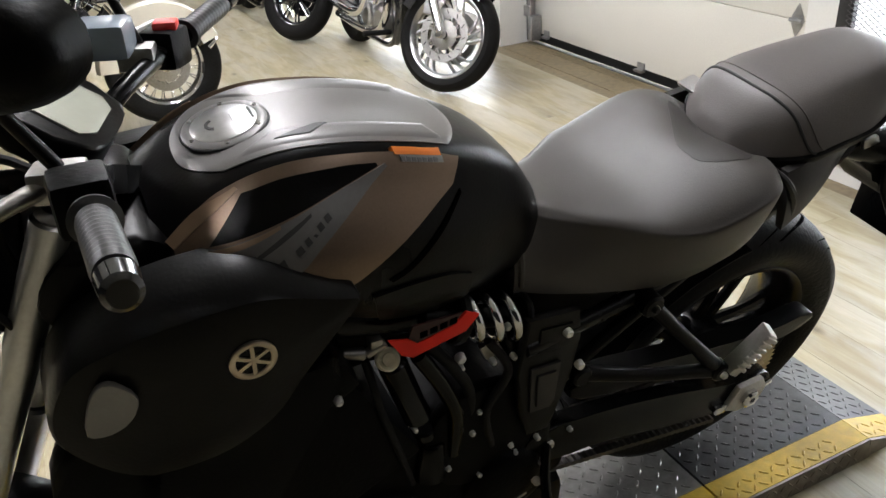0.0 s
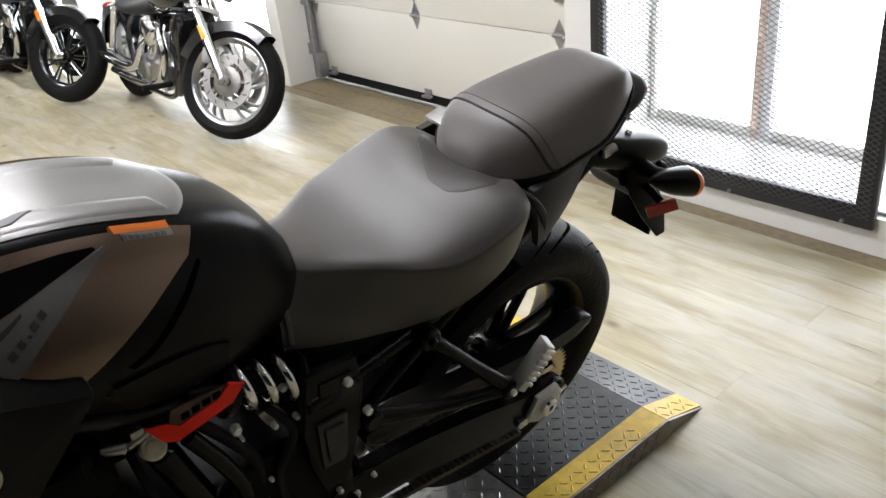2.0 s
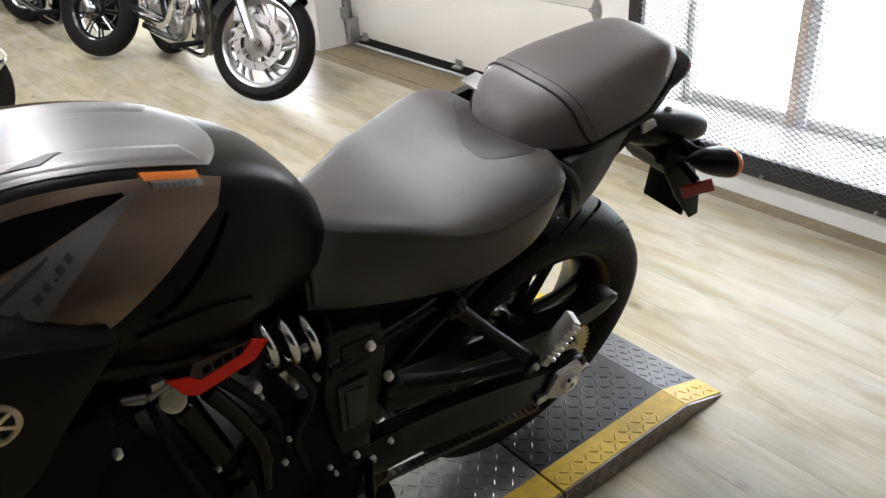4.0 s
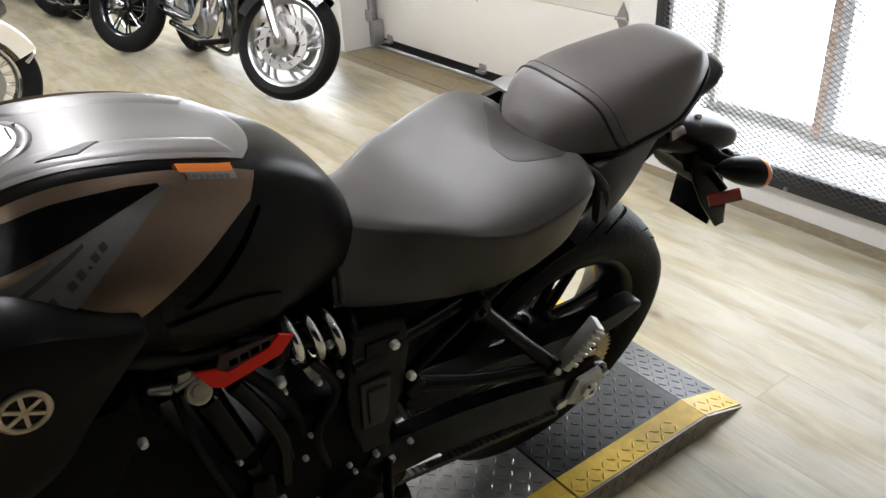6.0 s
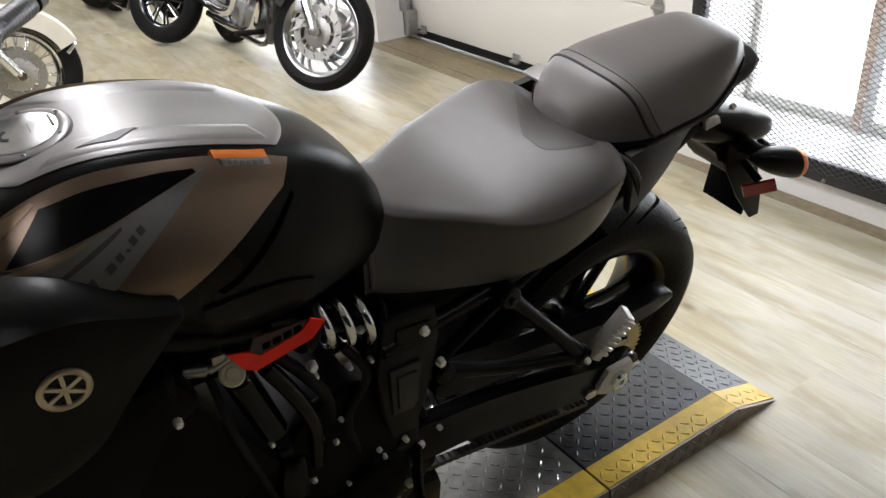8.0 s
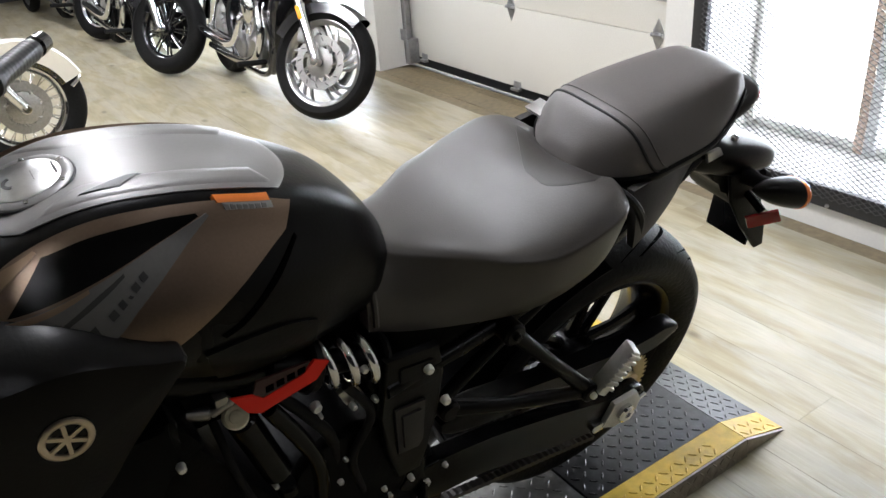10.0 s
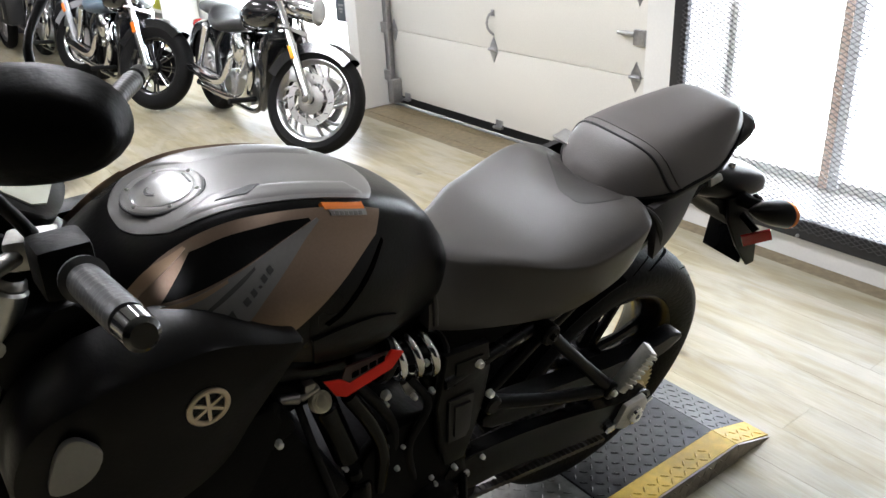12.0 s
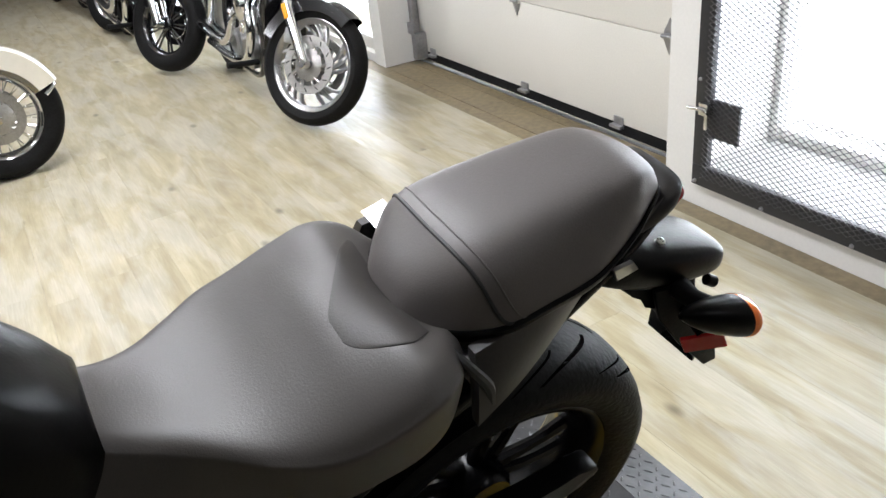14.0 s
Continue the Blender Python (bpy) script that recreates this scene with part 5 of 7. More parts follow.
# rider's seat: narrow at the tank, wide and flat behind, with a clear edge between top and flank
SEAT = Skin([
    (-0.548, [(0, 0.934), (0.026, 0.933), (0.046, 0.926), (0.058, 0.912), (0.064, 0.896), (0.09, 0.83), (0.096, 0.775)]),
    (-0.5, [(0, 0.893), (0.028, 0.892), (0.05, 0.888), (0.064, 0.878), (0.072, 0.866), (0.1, 0.81), (0.108, 0.762)]),
    (-0.45, [(0, 0.876), (0.036, 0.876), (0.063, 0.873), (0.08, 0.866), (0.09, 0.853), (0.112, 0.8), (0.114, 0.752)]),
    (-0.4, [(0, 0.873), (0.055, 0.873), (0.095, 0.871), (0.113, 0.864), (0.12, 0.85), (0.126, 0.8), (0.12, 0.745)]),
    (-0.35, [(0, 0.879), (0.075, 0.878), (0.125, 0.873), (0.148, 0.864), (0.154, 0.85), (0.144, 0.79), (0.124, 0.738)]),
    (-0.3, [(0, 0.896), (0.086, 0.893), (0.142, 0.883), (0.167, 0.868), (0.172, 0.852), (0.152, 0.785), (0.124, 0.733)]),
    (-0.25, [(0, 0.918), (0.088, 0.914), (0.148, 0.901), (0.174, 0.884), (0.178, 0.868), (0.154, 0.79), (0.12, 0.733)]),
    (-0.2, [(0, 0.922), (0.086, 0.928), (0.142, 0.921), (0.17, 0.904), (0.175, 0.886), (0.15, 0.8), (0.112, 0.738)]),
    (-0.165, [(0, 0.902), (0.07, 0.913), (0.12, 0.922), (0.15, 0.907), (0.155, 0.888), (0.135, 0.812), (0.1, 0.75)]),
    (-0.14, [(0, 0.89), (0.05, 0.894), (0.085, 0.909), (0.112, 0.9), (0.118, 0.876), (0.1, 0.82), (0.08, 0.77)]),
])
bm = nbm()
SEAT.body(bm, 7, 5)
seat = part("rider_seat", bm, M_VINYL, bike, "grey-brown vinyl rider seat", smooth=60)
bm = nbm()
SEAT.patch(bm, lambda q: 5.98 + (1.75 * (1 - q / 0.6) ** 1.1 if q < 0.6 else 0.0) + (1.2 * ((q - 0.75) / 0.25) ** 1.6 if q > 0.75 else 0.0), 7.9, 7.3, 4.6, 0.0012, 0.003, 18, 28)
part("seat_inset", bm, M_VINYL_DARK, seat, "darker smooth vinyl inset")
bm = nbm()
tube(bm, [SEAT.at(0.22, b) + SEAT.normal(0.22, b) * 0.001 for b in np.linspace(0.2, 11.8, 17)], 0.005, 8, 3)
part("seat_front_welt", bm, M_VINYL, seat)
bm = nbm()
tube(bm, [(-0.158, -0.121, 0.912), (-0.148, -0.144, 0.899), (-0.13, -0.149, 0.869), (-0.124, -0.147, 0.837)], [0.004, 0.006, 0.007, 0.006], 8, 5)
part("seat_rear_trim", bm, M_PIPING, seat, "black rubber trim behind the seat")

# pillion seat: a rounded hood in front, flat top, flanks that splay out to the rim
PILL_ROWS = [
    (-0.177, [(0, 0.916), (0.016, 0.915), (0.028, 0.913), (0.038, 0.908), (0.036, 0.902), (0.026, 0.898)]),
    (-0.169, [(0, 0.94), (0.026, 0.937), (0.042, 0.929), (0.054, 0.911), (0.052, 0.903), (0.038, 0.898)]),
    (-0.15, [(0, 0.966), (0.042, 0.962), (0.066, 0.947), (0.082, 0.916), (0.079, 0.907), (0.058, 0.9)]),
    (-0.124, [(0, 0.989), (0.054, 0.985), (0.086, 0.967), (0.108, 0.925), (0.104, 0.915), (0.074, 0.906)]),
    (-0.09, [(0, 1.002), (0.061, 0.997), (0.094, 0.977), (0.121, 0.932), (0.117, 0.922), (0.084, 0.911)]),
    (-0.045, [(0, 1.011), (0.0625, 1.006), (0.092, 0.986), (0.12, 0.938), (0.116, 0.929), (0.084, 0.917)]),
    (0.03, [(0, 1.022), (0.0588, 1.018), (0.0843, 0.997), (0.1098, 0.946), (0.1058, 0.937), (0.0735, 0.926)]),
    (0.095, [(0, 1.029), (0.054, 1.025), (0.076, 1.006), (0.086, 0.963), (0.082, 0.955), (0.058, 0.947)]),
    (0.128, [(0, 1.023), (0.047, 1.019), (0.061, 1.007), (0.069, 0.977), (0.065, 0.97), (0.048, 0.963)]),
    (0.153, [(0, 1.01), (0.034, 1.006), (0.047, 0.996), (0.053, 0.983), (0.05, 0.976), (0.036, 0.971)]),
    (0.165, [(0, 0.99), (0.026, 0.988), (0.036, 0.983), (0.041, 0.977), (0.038, 0.973), (0.027, 0.97)]),
]
PILL = Skin(PILL_ROWS)
bm = nbm()
PILL.body(bm, 7, 5)
pillion = part("pillion_seat", bm, M_VINYL_PILLION, bike, "brown-black vinyl pillion seat", smooth=60)
for a0, r, mt, lab in ((3.05, 0.0024, M_PIPING, "dark raised cross seam"), (3.5, 0.0012, M_VINYL_PILLION, "stitched fold behind the seam")):
    bm = nbm()
    tube(bm, [PILL.at(a0 + 1.05 * (abs(b - 5) / 3.6) ** 2, b) + PILL.normal(a0, b) * 0.0003 for b in np.linspace(1.3, 8.7, 25)], r, 8, 3)
    part("seat_seam", bm, mt, pillion, lab)
# black seat pan: the dark rim that shows all round under the cushion
bm = nbm()
Skin([(x, [(0, p[4][1]), (0.7 * p[3][0], p[4][1] + 0.001), (p[3][0] + 0.0035, p[4][1] + 0.004), (p[3][0] + 0.004, p[4][1] - 0.008), (p[3][0] * 0.93, p[4][1] - 0.02), (p[3][0] * 0.6, p[4][1] - 0.026)]) for x, p in PILL_ROWS]).body(bm, 5, 3)
part("seat_pan", bm, M_BLACK_MATTE, pillion, "black plastic seat pan")

# tail: side panels, tray, tail light, seat latch
for s in (-1, 1):
    # rows of upper edge, lower edge
    rows = [((-0.136, 0.14, 0.905), (-0.147, 0.168, 0.822)), ((-0.1, 0.137, 0.912), (-0.085, 0.148, 0.838)), ((-0.04, 0.122, 0.916), (-0.02, 0.118, 0.852)), ((0.03, 0.098, 0.922), (0.07, 0.066, 0.862)), ((0.09, 0.08, 0.935), (0.115, 0.066, 0.91)), ((0.145, 0.072, 0.958), (0.155, 0.062, 0.932)), ((0.18, 0.062, 0.972), (0.182, 0.056, 0.948))]
    up, lo = spline([r[0] for r in rows], 5), spline([r[1] for r in rows], 5)
    bm = nbm()
    g = []
    for p, q in zip(up, lo):
        line = []
        for k in range(6):
            u = k / 5
            c = p + (q - p) * u
            line.append((c[0], c[1] + 0.005 * math.sin(math.pi * u), c[2]))
        line += [(q[0], q[1] - 0.012, q[2] + 0.002), (p[0], p[1] - 0.014, p[2])]
        g.append([bm.verts.new((x, s * y, z)) for x, y, z in line])
    for a, b in zip(g, g[1:]):
        for k in range(len(a)):
            bm.faces.new((a[k], a[(k + 1) % len(a)], b[(k + 1) % len(b)], b[k]))
    bm.faces.new(g[0]), bm.faces.new(g[-1][::-1])
    part("tail_panel", bm, M_TAIL, bike, "dark satin tail side panel")
bm = nbm()
slab(bm, [(-0.148, 0.893), (-0.128, 0.892), (-0.12, 0.862), (-0.135, 0.85)], "y", -0.134, -0.118, 0.003)
part("tail_clip", bm, M_STRIP, bike, "grey metal clip beside the seat corner")
bm = nbm()
slab(bm, smooth_outline([(-0.2, 0.74), (0.0, 0.8), (0.13, 0.87), (0.185, 0.925), (0.19, 0.945), (0.15, 0.925), (0.0, 0.9), (-0.2, 0.86)], 3), "y", -0.05, 0.05, 0.006)
part("tail_tray", bm, M_BLACK_MATTE, bike)
bm = nbm()
pod(bm, [(0.1, -0.01, 0.924, 0.06, 0.02), (0.15, -0.01, 0.942, 0.066, 0.024), (0.182, -0.01, 0.957, 0.063, 0.024), (0.198, -0.01, 0.965, 0.052, 0.017)], 28, 2.8, 4)
part("tail_cap", bm, M_TAIL, bike, "dark grey tail cap behind the pillion seat")
bm = nbm()
pod(bm, [(0.188, -0.01, 0.955, 0.06, 0.016), (0.199, -0.01, 0.959, 0.056, 0.015), (0.204, -0.01, 0.96, 0.048, 0.009)], 28, 2.6, 3)
part("tail_light", bm, M_RED_LENS, bike, "red tail light")
bm = nbm()
slab(bm, [(-0.142, 0.938), (-0.112, 0.947), (-0.108, 0.941), (-0.138, 0.931)], "y", 0.062, 0.112, 0.002)
part("seat_latch", bm, M_ALU, bike, "bright metal seat latch")

# licence bracket, indicators, reflectors
bm = nbm()
pod(bm, [(0.1, 0, 0.846, 0.03, 0.024), (0.135, 0, 0.84, 0.05, 0.034), (0.19, 0, 0.826, 0.06, 0.039), (0.26, 0, 0.812, 0.06, 0.035), (0.315, 0, 0.799, 0.05, 0.027), (0.342, 0, 0.79, 0.03, 0.013)], 28, 3.0, 5)
tb = part("plate_bracket", bm, M_BLACK_SATIN, bike, "black tail bracket for the licence plate")
bm = nbm()
slab(bm, smooth_outline([(0.15, 0.835), (0.22, 0.815), (0.275, 0.79), (0.285, 0.75), (0.27, 0.71), (0.235, 0.72), (0.2, 0.765), (0.155, 0.8)], 3), "y", -0.046, 0.046, 0.008)
part("plate_arm", bm, M_BLACK_MATTE, tb)
bm = nbm()
slab(bm, [(0.115, 0.864), (0.145, 0.868), (0.155, 0.853), (0.122, 0.845)], "y", -0.06, -0.052, 0.002)
part("bracket_plate", bm, M_ALU, tb, "bare aluminium bracket plate")
for p in ((0.21, -0.034, 0.861), (0.21, 0.034, 0.861)):
    bm = nbm()
    lathe(bm, [(0, 0.001), (0.003, 0.001), (0.004, 0.0035), (0.006, 0.003), (0.0075, -0.002), (0, -0.002)], Matrix.Translation(p) @ pose(0, 0, 0, 22 if p[1] < 0 else -22, 0, 0), 12)
    part("bolt", bm, M_CHROME, tb)
bm = nbm()
slab(bm, [(0.19, 0.8), (0.26, 0.79), (0.33, 0.665), (0.348, 0.6), (0.325, 0.597), (0.265, 0.665), (0.21, 0.74)], "y", -0.062, -0.054, 0.003)
part("inner_flap", bm, M_BLACK_MATTE, tb, "black plastic flap under the tail")
bm = nbm()
box(bm, 0.31, 0.316, -0.05, 0.05, 0.6, 0.7, 0.003)
part("plate_holder", bm, M_FRAME_PAINT, tb)
bm = nbm()
rod(bm, (0.3, -0.045, 0.77), (0.315, -0.05, 0.762), 0.009, bevel=0.002)
part("plate_lamp", bm, M_BLACK_SATIN, tb)
for s in (-1, 1):
    bm = nbm()
    tube(bm, [(0.235, s * 0.05, 0.79), (0.232, s * 0.085, 0.792), (0.238, s * 0.112, 0.79)], [0.018, 0.014, 0.018], 10, 4)
    part("indicator_stalk", bm, M_RUBBER, tb)
    bm = nbm()
    pod(bm, [(0.181, s * 0.118, 0.804, 0.004, 0.004), (0.193, s * 0.121, 0.801, 0.013, 0.012), (0.218, s * 0.126, 0.795, 0.0235, 0.0225), (0.248, s * 0.131, 0.788, 0.0295, 0.0285), (0.266, s * 0.134, 0.784, 0.031, 0.03)], 24, 2.1, 4)
    part("indicator_body", bm, M_BLACK_SATIN, tb, "black teardrop indicator")
    bm = nbm()
    pod(bm, [(0.266, s * 0.134, 0.784, 0.0315, 0.0305), (0.275, s * 0.136, 0.782, 0.03, 0.0295), (0.283, s * 0.1375, 0.78, 0.024, 0.024), (0.287, s * 0.138, 0.779, 0.014, 0.014)], 24, 2.1, 4)
    part("indicator_lens", bm, M_AMBER, tb, "orange indicator lens")
    bm = nbm()
    rod(bm, (0.25, s * 0.06, 0.75), (0.253, s * 0.1, 0.728), 0.008, n=10)
    part("reflector_stem", bm, M_FRAME_PAINT, tb)
    bm = nbm()
    box(bm, -0.029, 0.029, -0.004, 0.004, -0.0125, 0.0125, 0.002, pose(0.256, s * 0.103, 0.713, 0, -24, s * 40))
    part("side_reflector", bm, M_RED_LENS, tb, "red rectangular reflector")

# the tail stands a little off the line of the tank
TAIL = {"rider_seat", "seat_inset", "seat_front_welt", "pillion_seat", "seat_seam", "tail_panel", "tail_clip", "tail_tray", "tail_cap", "tail_light", "seat_latch", "seat_pan", "seat_rear_trim"}
for ob in bike.children_recursive:
    if ob.name.split(".")[0] in TAIL or ob is tb or ob.parent is tb:
        for v in ob.data.vertices:
            v.co.y -= 0.07 * max(0.0, v.co.x + 0.5)
            if ob is pillion or ob.parent is pillion:
                v.co.y -= 0.013
            elif ob is seat or ob.parent is seat:
                v.co.y -= 0.02 * max(0.0, v.co.x + 0.5)

# side stand and shift lever
bm = nbm()
tube(bm, [(-0.56, -0.1, 0.26), (-0.6, -0.18, 0.14), (-0.63, -0.245, 0.036)], [0.014, 0.013, 0.012], 10, 4)
box(bm, -0.67, -0.6, -0.275, -0.215, 0.0, 0.008, 0.003, pose(0, 0, 0.03, -7, 0, 0))
part("side_stand", bm, M_FRAME_PAINT, bike, "black side stand, folded out")
bm = nbm()
tube(bm, [(-0.47, -0.125, 0.43), (-0.49, -0.16, 0.38), (-0.5, -0.2, 0.33)], 0.009, 10, 4)
rod(bm, (-0.5, -0.19, 0.335), (-0.535, -0.245, 0.27), 0.016, 0.014, 14, 0.004)
part("rider_peg", bm, M_FRAME_PAINT, bike, "black rider footpeg")
for p, r in (((-0.467, -0.128, 0.427), 0.011), ((-0.485, -0.14, 0.40), 0.008), ((-0.5, -0.15, 0.37), 0.009)):
    bolt(bike, p, r, mat=M_ALU)
bm = nbm()
rod(bm, (-0.51, -0.135, 0.33), (-0.66, -0.145, 0.3), 0.006, n=10)
rod(bm, (-0.66, -0.13, 0.3), (-0.66, -0.19, 0.3), 0.008, n=10, bevel=0.002)
part("shift_lever", bm, M_DULL_ALU, bike)

# ---- front end, turned to the right ----
AXIS = Vector((0.415, 0, 0.91)).normalized()
HEAD = Vector((-1.04, 0, 1.0))
STEER = Matrix.Translation(HEAD) @ Matrix.Rotation(radians(-20), 4, AXIS) @ Matrix.Translation(-HEAD)


def front(name, bm, mat, parent=None, label="", smooth=40):
    bmesh.ops.transform(bm, matrix=STEER, verts=bm.verts[:])
    return part(name, bm, mat, parent or bike, label, smooth)


front_wheel, FM = sport_wheel(bike, "front_wheel", 0.3, 0.06, 0.215, (-1.4, 0, 0.3), STEER)
for s in (-1, 1):
    bm = nbm()
    lathe(bm, [(0.075, 0.07), (0.14, 0.07), (0.14, 0.075), (0.075, 0.075), (0.075, 0.07)], pose(-1.4, 0, 0.3, 90 * s, 0, 0), 40)
    front("front_disc", bm, M_ALU, None, "steel front brake disc")
    bm = nbm()
    lo, hi = Vector((-1.4, s * 0.1, 0.3)), Vector((-1.06, s * 0.1, 1.045))
    rod(bm, lo, lo.lerp(hi, 0.5), 0.03, 0.028, 20, 0.004)
    rod(bm, lo.lerp(hi, 0.5), hi, 0.0205, n=20, bevel=0.003)
    rod(bm, hi, hi + AXIS * 0.012, 0.018, 0.016, 16, 0.003)
    front("fork_leg", bm, M_ALU, None, "silver telescopic fork leg")
bm = nbm()
slab(bm, smooth_outline([(-0.15, -0.05), (-0.05, -0.07), (0.05, -0.07), (0.15, -0.05), (0.15, 0.03), (0.05, 0.05), (-0.05, 0.05), (-0.15, 0.03)], 3), "z", 0, 0.03, 0.006, m=pose(-1.07, 0, 1.02, 0, 24.5, 90))
front("triple_clamp", bm, M_FRAME_PAINT, None, "black upper fork clamp")
bm = nbm()
lathe(bm, [(0.315, -0.055), (0.325, -0.03), (0.328, 0), (0.325, 0.03), (0.315, 0.055), (0.312, 0.055), (0.322, 0), (0.312, -0.055), (0.315, -0.055)], pose(-1.4, 0, 0.3, 90, 0, 0), 24, a0=radians(20), a1=radians(150))
front("front_fender", bm, M_BLACK_SATIN, None, "black front fender")
bm = nbm()
pod(bm, [(-1.15, 0, 0.96, 0.1, 0.07), (-1.22, 0, 0.95, 0.105, 0.085), (-1.28, 0, 0.93, 0.085, 0.075), (-1.31, 0, 0.91, 0.05, 0.045)], 28, 2.8, 5)
front("headlight_shell", bm, M_BLACK_SATIN, None, "black headlight shell")
bm = nbm()
pod(bm, [(-1.3, 0, 0.915, 0.062, 0.055), (-1.318, 0, 0.905, 0.055, 0.05), (-1.325, 0, 0.9, 0.03, 0.03)], 24, 2.6, 4)
front("headlight_lens", bm, M_LENS_CLEAR, None, "clear headlight lens")
bm = nbm()
tube(bm, [(-0.92, -0.395, 1.137), (-0.968, -0.262, 1.122), (-1.015, -0.13, 1.105), (-1.045, -0.06, 1.08), (-1.045, 0.06, 1.08), (-1.015, 0.13, 1.105), (-0.968, 0.262, 1.122), (-0.92, 0.395, 1.137)], 0.0115, 12, 6)
front("handlebar", bm, M_FRAME_PAINT, None, "black tubular handlebar")
for s in (-1, 1):
    a, b = Vector((-0.966, s * 0.268, 1.1225)), Vector((-0.925, s * 0.382, 1.1355))
    bm = nbm()
    m, L = frame_to(a, b)
    prof = [(0.0, 0.0), (0.02, 0.0), (0.021, 0.006), (0.0152, 0.009)]
    for k in range(12):
        z = 0.012 + k * (L - 0.02) / 12
        prof += [(0.0154, z), (0.0158, z + 0.003), (0.015, z + 0.0065)]
    prof += [(0.0146, L - 0.004), (0.0, L - 0.002)]
    lathe(bm, prof, m, 24)
    front("grip", bm, M_GRIP, None, "worn black rubber grip")
    bm = nbm()
    rod(bm, b, b + (b - a).normalized() * 0.03, 0.0152, 0.014, 20, 0.004)
    front("bar_end", bm, M_BLACK_PAINT, None, "glossy black bar end")
    bm = nbm()
    c = Vector((-0.985, s * 0.225, 1.12))
    box(bm, -0.024, 0.024, -0.024, 0.026, -0.026, 0.024, 0.008, Matrix.Translation(c) @ pose(0, 0, 0, 0, 0, s * -19))
    front("switch_box", bm, M_BLACK_MATTE, None, "black handlebar switch box")
    # lever
    bm = nbm()
    tube(bm, [(-1.02, s * 0.19, 1.12), (-1.06, s * 0.25, 1.115), (-1.045, s * 0.31, 1.115), (-1.02, s * 0.36, 1.118)], [0.009, 0.007, 0.006, 0.007], 10, 5)
    box(bm, -1.035, -0.99, s * 0.185 - 0.018, s * 0.185 + 0.018, 1.105, 1.135, 0.005)
    front("lever", bm, M_DULL_ALU, None, "dull silver hand lever")
bm = nbm()
box(bm, -0.995, -0.965, 0.212, 0.24, 1.142, 1.153, 0.003)
front("kill_switch", bm, M_RED_SWITCH, None, "red engine stop switch")
bm = nbm()
box(bm, -1.075, -1.01, 0.13, 0.195, 1.13, 1.172, 0.008, None)
front("brake_reservoir", bm, material("blue_grey_reservoir", (0.2, 0.24, 0.28), 0.25, vary=0.1), None, "blue-grey brake fluid reservoir")
bm = nbm()
m = pose(-1.055, 0.0, 1.115, 0, 35, 0)
slab(bm, smooth_outline([(-0.05, -0.07), (0.03, -0.075), (0.05, -0.045), (0.05, 0.045), (0.03, 0.075), (-0.05, 0.07)], 3), "z", -0.025, 0.012, 0.006, m=m)
clus = front("dashboard", bm, M_BLACK_SATIN, None, "black dashboard housing")
bm = nbm()
slab(bm, [(-0.038, -0.052), (0.022, -0.055), (0.036, -0.035), (0.036, 0.035), (0.022, 0.055), (-0.038, 0.052)], "z", 0.012, 0.0145, 0.001, m=m)
front("display", bm, M_SCREEN, clus, "blank grey display")
for pts in ([(-1.0, -0.17, 1.1), (-1.08, -0.15, 1.13), (-1.13, -0.06, 1.0), (-1.12, -0.03, 0.9)], [(-0.98, 0.2, 1.12), (-1.08, 0.17, 1.15), (-1.14, 0.07, 1.0), (-1.12, 0.04, 0.88)], [(-1.0, -0.19, 1.11), (-1.1, -0.2, 1.1), (-1.13, -0.12, 0.95), (-1.05, -0.09, 0.84)]):
    bm = nbm()
    tube(bm, pts, 0.0045, 8, 6)
    front("control_cable", bm, M_RUBBER, None)
for s in (-1, 1):
    bm = nbm()
    tube(bm, [(-1.01, s * 0.19, 1.135), (-1.04, s * 0.22, 1.22), (-1.0, s * 0.3, 1.3)], [0.007, 0.006, 0.007], 10, 5)
    stem = front("mirror_stem", bm, M_BLACK_SATIN, None, "black mirror stem")
    bm = nbm()
    c = STEER.inverted() @ Vector((-1.088, -0.37, 1.352))
    c.y *= -s
    mm = Matrix.Translation(c) @ pose(0, 0, 0, 0, 0, 78 if s < 0 else -12)
    pod(bm, [(-0.03, -0.012, 0, 0.03, 0.014), (-0.02, -0.006, 0, 0.054, 0.028), (0.0, 0, 0, 0.064, 0.036), (0.012, 0, 0, 0.065, 0.037)], 32, 2.2, 4)
    bmesh.ops.transform(bm, matrix=mm, verts=bm.verts[:])
    shell = front("mirror_shell", bm, M_BLACK_MATTE, stem, "black oval mirror shell")
    bm = nbm()
    pod(bm, [(0.0122, 0, 0, 0.06, 0.032), (0.0135, 0, 0, 0.059, 0.031)], 32, 2.2, 1)
    bmesh.ops.transform(bm, matrix=mm, verts=bm.verts[:])
    front("mirror_glass", bm, material("mirror_silver", (0.85, 0.85, 0.86), 0.03, metal=1.0, vary=0.01, bump=0.0), stem, "mirror glass")

# ---- the row of cruisers ----


